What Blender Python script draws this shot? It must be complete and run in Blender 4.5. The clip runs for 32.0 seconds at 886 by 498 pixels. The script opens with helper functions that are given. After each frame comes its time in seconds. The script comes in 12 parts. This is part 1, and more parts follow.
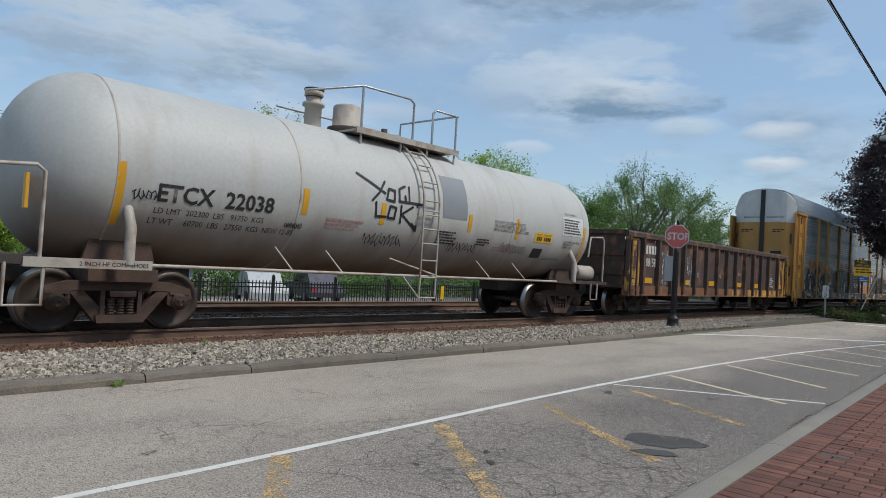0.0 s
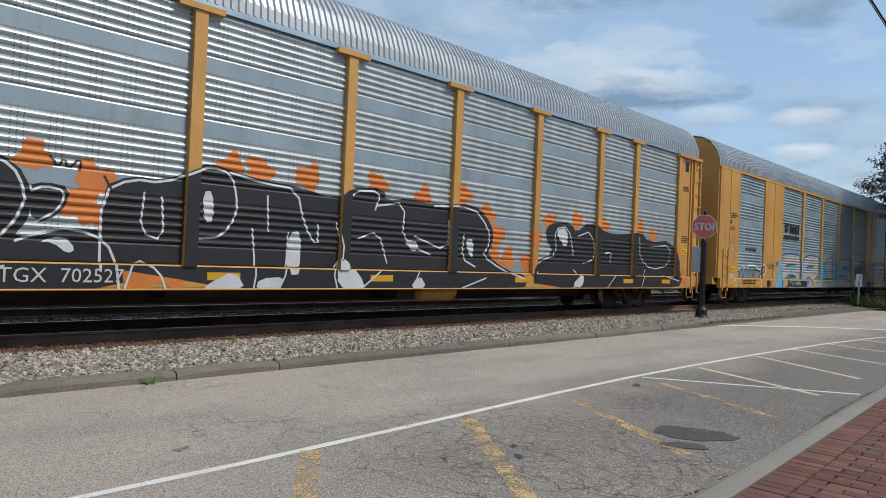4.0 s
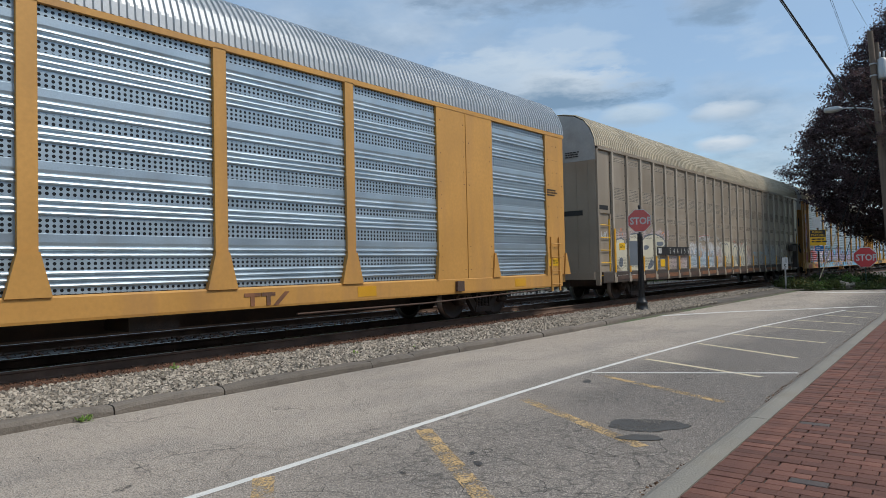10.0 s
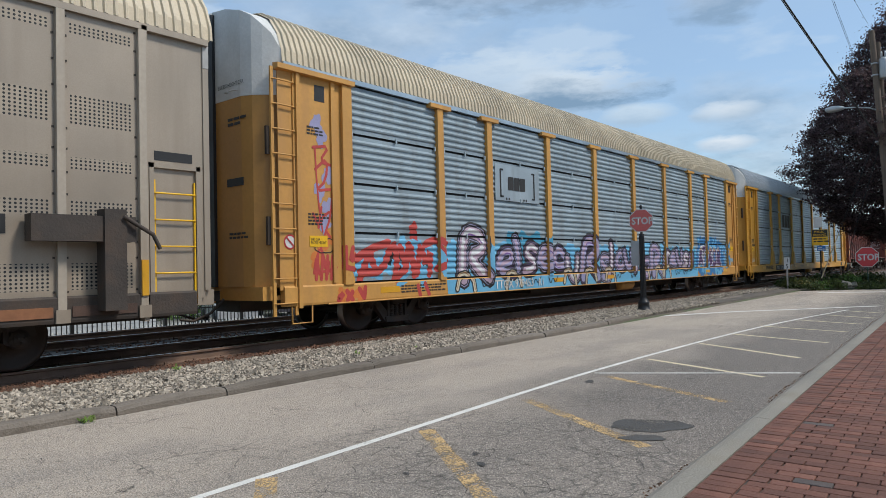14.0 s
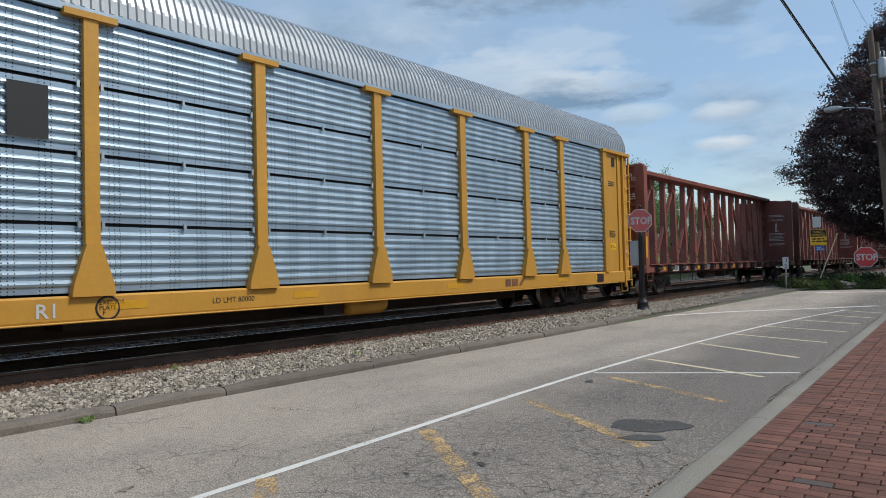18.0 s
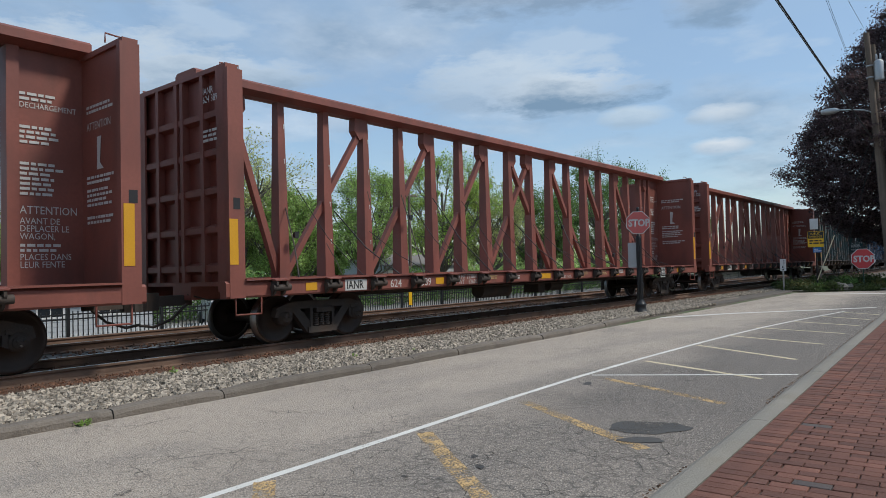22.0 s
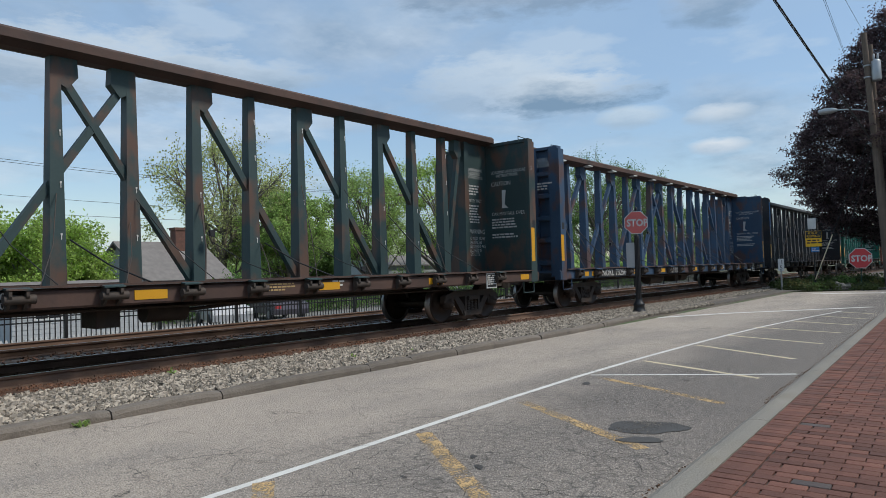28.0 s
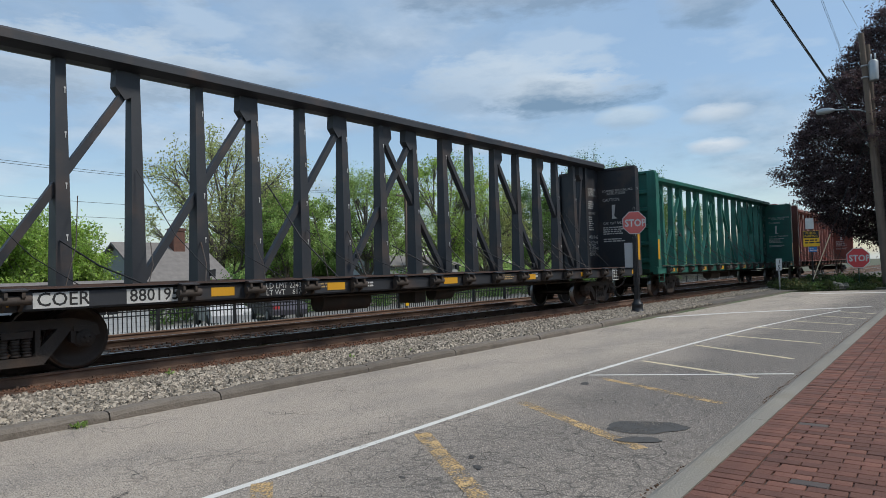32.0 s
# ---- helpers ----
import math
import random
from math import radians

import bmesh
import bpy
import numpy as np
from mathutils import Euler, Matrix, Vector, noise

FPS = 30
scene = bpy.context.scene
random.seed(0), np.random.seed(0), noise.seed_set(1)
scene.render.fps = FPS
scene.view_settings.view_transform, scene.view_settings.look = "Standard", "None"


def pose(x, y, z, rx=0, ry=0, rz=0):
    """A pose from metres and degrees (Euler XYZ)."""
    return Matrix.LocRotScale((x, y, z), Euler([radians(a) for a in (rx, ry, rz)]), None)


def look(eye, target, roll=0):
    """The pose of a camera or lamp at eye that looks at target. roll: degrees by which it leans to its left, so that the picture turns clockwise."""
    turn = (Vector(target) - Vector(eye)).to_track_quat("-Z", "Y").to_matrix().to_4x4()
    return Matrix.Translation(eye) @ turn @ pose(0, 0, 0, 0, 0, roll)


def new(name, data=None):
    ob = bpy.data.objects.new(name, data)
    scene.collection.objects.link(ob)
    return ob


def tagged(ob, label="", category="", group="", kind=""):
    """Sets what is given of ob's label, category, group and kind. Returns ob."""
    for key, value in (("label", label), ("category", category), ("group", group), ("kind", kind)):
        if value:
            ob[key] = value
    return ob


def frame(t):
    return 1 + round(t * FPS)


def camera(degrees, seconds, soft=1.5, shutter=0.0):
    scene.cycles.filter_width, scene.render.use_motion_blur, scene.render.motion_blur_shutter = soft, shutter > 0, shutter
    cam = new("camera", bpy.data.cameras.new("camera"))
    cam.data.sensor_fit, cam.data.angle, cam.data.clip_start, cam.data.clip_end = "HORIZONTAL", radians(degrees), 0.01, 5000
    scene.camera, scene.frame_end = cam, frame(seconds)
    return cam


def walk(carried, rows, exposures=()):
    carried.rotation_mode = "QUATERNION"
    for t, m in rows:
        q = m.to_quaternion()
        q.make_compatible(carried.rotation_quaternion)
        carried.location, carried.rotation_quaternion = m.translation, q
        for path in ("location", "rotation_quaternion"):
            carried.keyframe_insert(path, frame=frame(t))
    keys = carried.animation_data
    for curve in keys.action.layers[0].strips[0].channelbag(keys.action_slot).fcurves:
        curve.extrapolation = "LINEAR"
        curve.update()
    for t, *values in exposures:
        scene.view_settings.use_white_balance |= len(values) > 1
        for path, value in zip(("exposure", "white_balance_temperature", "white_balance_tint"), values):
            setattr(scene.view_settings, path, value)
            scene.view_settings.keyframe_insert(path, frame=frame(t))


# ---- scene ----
from mathutils.geometry import tessellate_polygon

# ---- camera ----
cam = camera(66.45, 32.0, soft=0.45)


def facing(x, y, turn, up, lean):
    """A camera pose at eye height: degrees to the right of the track's normal, upwards, and leaning to its right."""
    eye = Vector((x, y, 1.489))
    a, b = radians(turn), radians(up)
    return look(eye, eye + Vector((math.sin(a) * math.cos(b), math.cos(a) * math.cos(b), math.sin(b))), -lean)


walk(cam, [(t, facing(x, y, a, b, c)) for t, x, y, a, b, c in (
    (0.0, -0.046, -0.078, 47.474, 1.317, -3.400),
    (0.5, -0.047, -0.079, 47.486, 1.319, -3.397),
    (1.0, -0.048, -0.080, 47.508, 1.312, -3.391),
    (1.5, -0.049, -0.081, 47.377, 1.310, -3.363),
    (2.0, -0.051, -0.082, 46.971, 1.313, -3.362),
    (2.5, -0.052, -0.083, 46.546, 1.027, -3.274),
    (3.0, -0.053, -0.084, 45.691, 0.754, -3.096),
    (3.5, -0.054, -0.085, 45.050, 0.605, -2.869),
    (5.5, 0.012, -0.022, 49.300, 1.516, 0.462),
    (6.0, 0.009, -0.017, 50.580, 1.513, 0.915),
    (6.5, 0.007, -0.011, 51.293, 1.501, 1.235),
    (7.0, 0.004, -0.006, 51.192, 1.477, 1.253),
    (7.5, 0.003, -0.005, 50.813, 1.490, 1.226),
    (8.0, 0.002, -0.003, 50.507, 1.503, 1.259),
    (8.5, 0.001, -0.001, 50.426, 1.505, 1.271),
    (9.0, 0.000, 0.000, 50.409, 1.506, 1.275),
    (9.5, -0.000, 0.002, 50.426, 1.505, 1.275),
    (10.0, -0.001, 0.004, 50.405, 1.505, 1.280),
    (10.5, -0.001, 0.006, 50.316, 1.508, 1.293),
    (11.0, -0.001, 0.009, 50.231, 1.511, 1.303),
    (11.5, -0.002, 0.011, 50.211, 1.520, 1.323),
    (12.0, -0.002, 0.013, 50.225, 1.539, 1.345),
    (12.5, -0.002, 0.014, 50.246, 1.543, 1.340),
    (13.0, -0.003, 0.015, 50.267, 1.536, 1.332),
    (13.5, -0.003, 0.016, 50.285, 1.537, 1.348),
    (14.0, -0.003, 0.017, 50.307, 1.537, 1.365),
    (14.5, -0.004, 0.018, 50.331, 1.532, 1.365),
    (16.5, -0.005, 0.023, 50.390, 1.559, 1.392),
    (17.0, -0.005, 0.024, 50.401, 1.535, 1.374),
    (17.5, -0.006, 0.025, 50.408, 1.525, 1.373),
    (18.0, -0.006, 0.026, 50.406, 1.526, 1.362),
    (18.5, -0.006, 0.027, 50.422, 1.522, 1.365),
    (19.0, -0.006, 0.028, 50.462, 1.500, 1.407),
    (19.5, -0.006, 0.028, 50.487, 1.469, 1.446),
    (20.0, -0.006, 0.029, 50.486, 1.474, 1.458),
    (20.5, -0.006, 0.030, 50.482, 1.551, 1.460),
    (21.0, -0.006, 0.030, 50.510, 1.655, 1.457),
    (21.5, -0.006, 0.031, 50.567, 1.710, 1.445),
    (22.0, -0.006, 0.032, 50.599, 1.720, 1.446),
    (22.5, -0.006, 0.033, 50.599, 1.717, 1.460),
    (23.0, -0.006, 0.034, 50.599, 1.723, 1.461),
    (23.5, -0.006, 0.034, 50.612, 1.724, 1.471),
    (24.0, -0.006, 0.035, 50.628, 1.704, 1.499),
    (24.5, -0.006, 0.035, 50.640, 1.691, 1.510),
    (25.0, -0.006, 0.035, 50.656, 1.705, 1.514),
    (25.5, -0.006, 0.035, 50.671, 1.750, 1.537),
    (27.5, -0.006, 0.035, 50.734, 1.756, 1.489),
    (28.0, -0.006, 0.036, 50.744, 1.735, 1.541),
    (28.5, -0.006, 0.036, 50.761, 1.728, 1.557),
    (29.0, -0.006, 0.036, 50.783, 1.739, 1.560),
    (29.5, -0.006, 0.036, 50.804, 1.767, 1.563),
    (30.0, -0.006, 0.036, 50.816, 1.773, 1.571),
    (30.5, -0.006, 0.036, 50.826, 1.759, 1.589),
    (31.0, -0.006, 0.036, 50.842, 1.761, 1.609),
    (31.5, -0.006, 0.036, 50.864, 1.764, 1.620),
    (32.0, -0.006, 0.036, 50.888, 1.758, 1.619),)], exposures=((0.0, 0.0), (1.0, 0.0), (3.0, 0.10), (6.0, 0.15), (8.0, 0.16), (10.0, 0.05), (12.0, 0.25), (14.0, 0.20), (17.0, 0.20), (18.0, 0.08), (19.0, 0.07), (32.0, 0.07)))

# ---- light ----
SUN_TURN, SUN_UP = radians(152), radians(52)
world = bpy.data.worlds.new("sky")
scene.world = world
world.use_nodes = True
wt = world.node_tree
wt.nodes.clear()


def wnode(kind, **sets):
    n = wt.nodes.new(kind)
    for k, v in sets.items():
        n.inputs[k].default_value = v
    return n


w_out = wnode("ShaderNodeOutputWorld")
w_bg = wnode("ShaderNodeBackground", Strength=1.0)
sky = wt.nodes.new("ShaderNodeTexSky")
sky.sky_type, sky.sun_disc = "NISHITA", False
sky.sun_elevation, sky.sun_rotation = SUN_UP, SUN_TURN
sky.air_density, sky.dust_density, sky.ozone_density = 1.2, 0.7, 3.5
coords = wt.nodes.new("ShaderNodeTexCoord")
split = wt.nodes.new("ShaderNodeSeparateXYZ")
wt.links.new(coords.outputs["Generated"], split.inputs[0])


def wmath(op, a, b=None, c=None):
    n = wt.nodes.new("ShaderNodeMath")
    n.operation = op
    for i, v in enumerate((a, b, c)):
        if v is None:
            continue
        if isinstance(v, (int, float)):
            n.inputs[i].default_value = v
        else:
            wt.links.new(v, n.inputs[i])
    return n.outputs[0]


def wramp(fac, *stops):
    n = wt.nodes.new("ShaderNodeValToRGB")
    while len(n.color_ramp.elements) < len(stops):
        n.color_ramp.elements.new(0.5)
    for e, (p, c) in zip(n.color_ramp.elements, stops):
        e.position, e.color = p, (*c, 1)
    wt.links.new(fac, n.inputs[0])
    return n.outputs[0]


def wmix(fac, a, b):
    n = wt.nodes.new("ShaderNodeMix")
    n.data_type = "RGBA"
    for i, v in ((0, fac), (6, a), (7, b)):
        if isinstance(v, (int, float)):
            n.inputs[i].default_value = v
        elif isinstance(v, tuple):
            n.inputs[i].default_value = (*v, 1)
        else:
            wt.links.new(v, n.inputs[i])
    return n.outputs[2]


# a cloud deck seen from below: directions laid out on a plane overhead
lift = wmath("ADD", wmath("MAXIMUM", split.outputs[2], 0.0), 0.16)
plane = wt.nodes.new("ShaderNodeCombineXYZ")
wt.links.new(wmath("DIVIDE", split.outputs[0], lift), plane.inputs[0])
wt.links.new(wmath("DIVIDE", split.outputs[1], lift), plane.inputs[1])


def wnoise(scale, detail, rough, shift):
    mp = wt.nodes.new("ShaderNodeMapping")
    mp.inputs["Location"].default_value = shift
    wt.links.new(plane.outputs[0], mp.inputs[0])
    n = wnode("ShaderNodeTexNoise", Scale=scale, Detail=detail, Roughness=rough)
    wt.links.new(mp.outputs[0], n.inputs["Vector"])
    return n.outputs["Fac"]


veil = wramp(wnoise(0.55, 6, 0.6, (3.1, 0.4, 0)), (0.30, (0.25, 0.25, 0.25)), (0.62, (1, 1, 1)))
body = wramp(wnoise(0.95, 7, 0.58, (1.35, 5.2, 0)), (0.48, (0, 0, 0)), (0.62, (1, 1, 1)))
shade = wramp(wnoise(1.6, 6, 0.6, (1.55, 5.05, 0)), (0.38, (0.66, 0.74, 0.82)), (0.62, (0.22, 0.31, 0.42)))
high = wramp(split.outputs[2], (0.03, (0.15, 0.15, 0.15)), (0.34, (0.85, 0.85, 0.85)))
# small flat-bottomed heaps of cloud low in the sky
squash = wt.nodes.new("ShaderNodeMapping")
squash.inputs["Scale"].default_value = (1.0, 1.0, 3.2)
wt.links.new(coords.outputs["Generated"], squash.inputs[0])
heap = wnode("ShaderNodeTexNoise", Scale=5.2, Detail=6.0, Roughness=0.5)
wt.links.new(squash.outputs[0], heap.inputs["Vector"])
heaps = wramp(heap.outputs["Fac"], (0.57, (0, 0, 0)), (0.66, (1, 1, 1)))
clear = wt.nodes.new("ShaderNodeVectorMath")
clear.operation = "SCALE"
clear.inputs["Scale"].default_value = 0.135
wt.links.new(sky.outputs[0], clear.inputs[0])
tone = wmix(wmath("MULTIPLY", veil, high), clear.outputs[0], (0.345, 0.50, 0.69))
tone = wmix(wmath("MULTIPLY", body, 0.5), tone, shade)
tone = wmix(wmath("MULTIPLY", heaps, 0.4), tone, (0.56, 0.66, 0.76))


def wdot(v, off):
    n = wt.nodes.new("ShaderNodeVectorMath")
    n.operation = "DOT_PRODUCT"
    wt.links.new(coords.outputs["Generated"], n.inputs[0])
    n.inputs[1].default_value = v
    return wmath("SUBTRACT", n.outputs["Value"], off)


curl = wnode("ShaderNodeTexNoise", Scale=13.0, Detail=9.0, Roughness=0.62)
wt.links.new(squash.outputs[0], curl.inputs["Vector"])


def cloud_bank(tone, at, wide, high, crown, belly, amount, ragged):
    """One cloud with a pale crown and a grey-blue belly, towards the given direction."""
    d = Vector(at).normalized()
    side = d.cross(Vector((0, 0, 1))).normalized()
    up = side.cross(d)
    u = wmath("DIVIDE", wdot(side, 0.0), wide)
    v = wmath("DIVIDE", wdot(up, 0.0), high)
    r = wmath("ADD", wmath("MULTIPLY", u, u), wmath("MULTIPLY", v, v))
    r = wmath("ADD", r, wmath("MULTIPLY", wmath("SUBTRACT", curl.outputs["Fac"], 0.5), ragged))
    ahead = wmath("GREATER_THAN", wdot(d, 0.0), 0.0)
    cover = wmath("MULTIPLY", wramp(r, (0.25, (1, 1, 1)), (0.92, (0, 0, 0))), wmath("MULTIPLY", ahead, amount))
    rise = wmath("ADD", wmath("MULTIPLY_ADD", v, 0.5, 0.5), wmath("MULTIPLY", wmath("SUBTRACT", curl.outputs["Fac"], 0.5), 1.2))
    return wmix(cover, tone, wramp(rise, (0.22, belly), (0.86, crown)))


for at, wide, high_by, crown, belly, amount, ragged in (
    ((0.40, 0.878, 0.272), 0.24, 0.060, (0.56, 0.65, 0.74), (0.31, 0.41, 0.53), 0.85, 2.9),
    ((0.55, 0.786, 0.272), 0.12, 0.030, (0.52, 0.62, 0.73), (0.28, 0.39, 0.52), 0.8, 2.6),
    ((0.805, 0.528, 0.262), 0.17, 0.050, (0.56, 0.66, 0.76), (0.33, 0.45, 0.60), 0.8, 2.8),
    ((0.852, 0.462, 0.246), 0.13, 0.036, (0.60, 0.69, 0.78), (0.185, 0.295, 0.43), 0.95, 2.4),
    ((0.896, 0.385, 0.205), 0.06, 0.018, (0.56, 0.67, 0.77), (0.36, 0.48, 0.61), 0.8, 2.0),
    ((0.938, 0.283, 0.200), 0.050, 0.017, (0.64, 0.71, 0.78), (0.38, 0.49, 0.61), 0.85, 1.9),
    ((0.946, 0.283, 0.157), 0.044, 0.015, (0.68, 0.74, 0.80), (0.42, 0.53, 0.65), 0.95, 1.7),
    ((0.796, 0.579, 0.176), 0.045, 0.013, (0.60, 0.69, 0.78), (0.44, 0.55, 0.68), 0.7, 1.9),
    ((0.66, 0.724, 0.215), 0.07, 0.018, (0.46, 0.57, 0.70), (0.36, 0.47, 0.61), 0.7, 2.4),
    ((0.797, 0.48, 0.385), 0.22, 0.045, (0.46, 0.55, 0.66), (0.23, 0.33, 0.46), 0.85, 2.6),
    ((0.900, 0.275, 0.345), 0.075, 0.045, (0.42, 0.52, 0.65), (0.22, 0.33, 0.47), 0.85, 2.2),
    ((0.25, 0.90, 0.40), 0.30, 0.06, (0.52, 0.60, 0.69), (0.30, 0.39, 0.50), 0.7, 2.8),
):
    tone = cloud_bank(tone, at, wide, high_by, crown, belly, amount, ragged)
wt.links.new(tone, w_bg.inputs[0])
wt.links.new(w_bg.outputs[0], w_out.inputs[0])

sun = new("sun", bpy.data.lights.new("sun", "SUN"))
sun.data.energy, sun.data.angle, sun.data.color = 2.75, radians(10), (1.0, 0.95, 0.87)
sun.matrix_basis = look((0, 0, 30), (-math.sin(SUN_TURN) * math.cos(SUN_UP), -math.cos(SUN_TURN) * math.cos(SUN_UP), 30 - math.sin(SUN_UP)))


# ---- materials ----
def mat(name, col, rough=0.6, metal=0.0, var=0.18, scale=2.0, fine=45.0, bump=0.15, stain=None, amount=0.5, streak=(1.0, 1.0, 1.0), stain_scale=1.2, rnd=0.0, island=0.0, edge=(0.5, 0.7)):
    """A painted, cast or earthen surface: base colour with broad and fine variation, stains of another colour, fine relief."""
    m = bpy.data.materials.new(name)
    m.use_nodes = True
    t = m.node_tree
    p = t.nodes["Principled BSDF"]
    co = t.nodes.new("ShaderNodeTexCoord").outputs["Object"]

    def noise_at(sc, det, stretch=None):
        v = co
        if stretch:
            mp = t.nodes.new("ShaderNodeMapping")
            mp.inputs["Scale"].default_value = stretch
            t.links.new(co, mp.inputs[0])
            v = mp.outputs[0]
        n = t.nodes.new("ShaderNodeTexNoise")
        n.inputs["Scale"].default_value, n.inputs["Detail"].default_value = sc, det
        t.links.new(v, n.inputs["Vector"])
        return n.outputs["Fac"]

    def mixed(fac, a, b, mode="MIX"):
        n = t.nodes.new("ShaderNodeMix")
        n.data_type, n.blend_type = "RGBA", mode
        for i, v in ((0, fac), (6, a), (7, b)):
            if isinstance(v, (int, float)):
                n.inputs[i].default_value = v
            elif isinstance(v, tuple):
                n.inputs[i].default_value = (*v, 1)
            else:
                t.links.new(v, n.inputs[i])
        return n.outputs[2]

    def grey(fac, lo, hi, a, b):
        n = t.nodes.new("ShaderNodeMapRange")
        for i, v in enumerate((lo, hi, a, b)):
            n.inputs[i + 1].default_value = v
        t.links.new(fac, n.inputs[0])
        return n.outputs[0]

    broad, small = noise_at(scale, 5), noise_at(fine, 3)
    dark = tuple(c * (1 - var) for c in col)
    light = tuple(min(1.0, c * (1 + var)) for c in col)
    c = mixed(grey(broad, 0.3, 0.7, 0, 1), dark, light)
    c = mixed(grey(small, 0.3, 0.7, 0, 0.35), c, tuple(x * 0.72 for x in col))
    if stain:
        c = mixed(grey(noise_at(stain_scale, 7, streak), edge[0], edge[1], 0, amount), c, stain)
    if rnd or island:
        src = t.nodes.new("ShaderNodeObjectInfo").outputs["Random"] if rnd else t.nodes.new("ShaderNodeNewGeometry").outputs["Random Per Island"]
        k = rnd or island
        hsv = t.nodes.new("ShaderNodeHueSaturation")
        t.links.new(grey(src, 0, 1, 1 - k, 1 + k), hsv.inputs["Value"])
        t.links.new(c, hsv.inputs["Color"])
        c = hsv.outputs[0]
    t.links.new(c, p.inputs["Base Color"])
    p.inputs["Metallic"].default_value = metal
    t.links.new(grey(broad, 0.2, 0.8, max(0.05, rough - 0.12), min(1, rough + 0.12)), p.inputs["Roughness"])
    if bump:
        bn = t.nodes.new("ShaderNodeBump")
        bn.inputs["Strength"].default_value, bn.inputs["Distance"].default_value = bump, 0.02
        t.links.new(small, bn.inputs["Height"])
        t.links.new(bn.outputs[0], p.inputs["Normal"])
    return m


def perforated(name, col, rough, metal, px, pz, r, groups=0.0, share=0.45):
    """Sheet metal with rows of punched holes in its own plane (along x and z), in groups along x if asked."""
    m = mat(name, col, rough, metal, var=0.12, scale=1.5, fine=30, bump=0.05)
    t = m.node_tree
    p = t.nodes["Principled BSDF"]
    base = p.inputs["Base Color"].links[0].from_socket
    sep = t.nodes.new("ShaderNodeSeparateXYZ")
    t.links.new(t.nodes.new("ShaderNodeTexCoord").outputs["Object"], sep.inputs[0])

    def op(kind, a, b=0.0):
        n = t.nodes.new("ShaderNodeMath")
        n.operation = kind
        for i, v in enumerate((a, b)):
            if isinstance(v, (int, float)):
                n.inputs[i].default_value = v
            else:
                t.links.new(v, n.inputs[i])
        return n.outputs[0]

    def off(v, pitch):
        return op("MULTIPLY", op("SUBTRACT", op("FRACT", op("DIVIDE", op("ADD", v, 500.0), pitch)), 0.5), pitch)

    dx, dz = off(sep.outputs[0], px), off(sep.outputs[2], pz)
    d = op("ADD", op("MULTIPLY", dx, dx), op("MULTIPLY", dz, dz))
    hole = op("LESS_THAN", d, r * r)
    if groups:
        hole = op("MULTIPLY", hole, op("LESS_THAN", op("FRACT", op("DIVIDE", op("ADD", sep.outputs[0], 500.0), groups)), share))
    mx = t.nodes.new("ShaderNodeMix")
    mx.data_type = "RGBA"
    t.links.new(hole, mx.inputs[0])
    t.links.new(base, mx.inputs[6])
    mx.inputs[7].default_value = (0.012, 0.013, 0.015, 1)
    t.links.new(mx.outputs[2], p.inputs["Base Color"])
    return m


def leaf_mat(name, col, island=0.5):
    m = mat(name, col, 0.55, var=0.2, scale=0.6, fine=8, bump=0, island=island)
    t = m.node_tree
    p = t.nodes["Principled BSDF"]
    tr = t.nodes.new("ShaderNodeBsdfTranslucent")
    t.links.new(p.inputs["Base Color"].links[0].from_socket, tr.inputs[0])
    ms = t.nodes.new("ShaderNodeMixShader")
    ms.inputs[0].default_value = 0.55
    t.links.new(p.outputs[0], ms.inputs[1])
    t.links.new(tr.outputs[0], ms.inputs[2])
    t.links.new(ms.outputs[0], t.nodes["Material Output"].inputs[0])
    return m


def worn_paint(name, col, cover, grain=55.0, patch=5.0, rough=0.8):
    """Thin paint rubbed through: bare ground shows between its grains and where it has flaked away."""
    m = mat(name, col, rough, var=0.12, fine=70, bump=0.2)
    t = m.node_tree
    p = t.nodes["Principled BSDF"]
    co = t.nodes.new("ShaderNodeTexCoord").outputs["Object"]
    total = None
    for sc, k in ((grain, 0.55), (patch, 0.45)):
        n = t.nodes.new("ShaderNodeTexNoise")
        n.inputs["Scale"].default_value, n.inputs["Detail"].default_value = sc, 5
        t.links.new(co, n.inputs["Vector"])
        a = t.nodes.new("ShaderNodeMath")
        a.operation, a.inputs[1].default_value = "MULTIPLY_ADD", k
        t.links.new(n.outputs["Fac"], a.inputs[0])
        if total is None:
            a.inputs[2].default_value = 0.0
        else:
            t.links.new(total, a.inputs[2])
        total = a.outputs[0]
    r = t.nodes.new("ShaderNodeMapRange")
    lo = 0.72 - 0.44 * cover
    for i, v in enumerate((lo - 0.05, lo + 0.05, 0.0, 0.96)):
        r.inputs[i + 1].default_value = v
    t.links.new(total, r.inputs[0])
    ms = t.nodes.new("ShaderNodeMixShader")
    t.links.new(r.outputs[0], ms.inputs[0])
    t.links.new(t.nodes.new("ShaderNodeBsdfTransparent").outputs[0], ms.inputs[1])
    t.links.new(p.outputs[0], ms.inputs[2])
    t.links.new(ms.outputs[0], t.nodes["Material Output"].inputs[0])
    return m


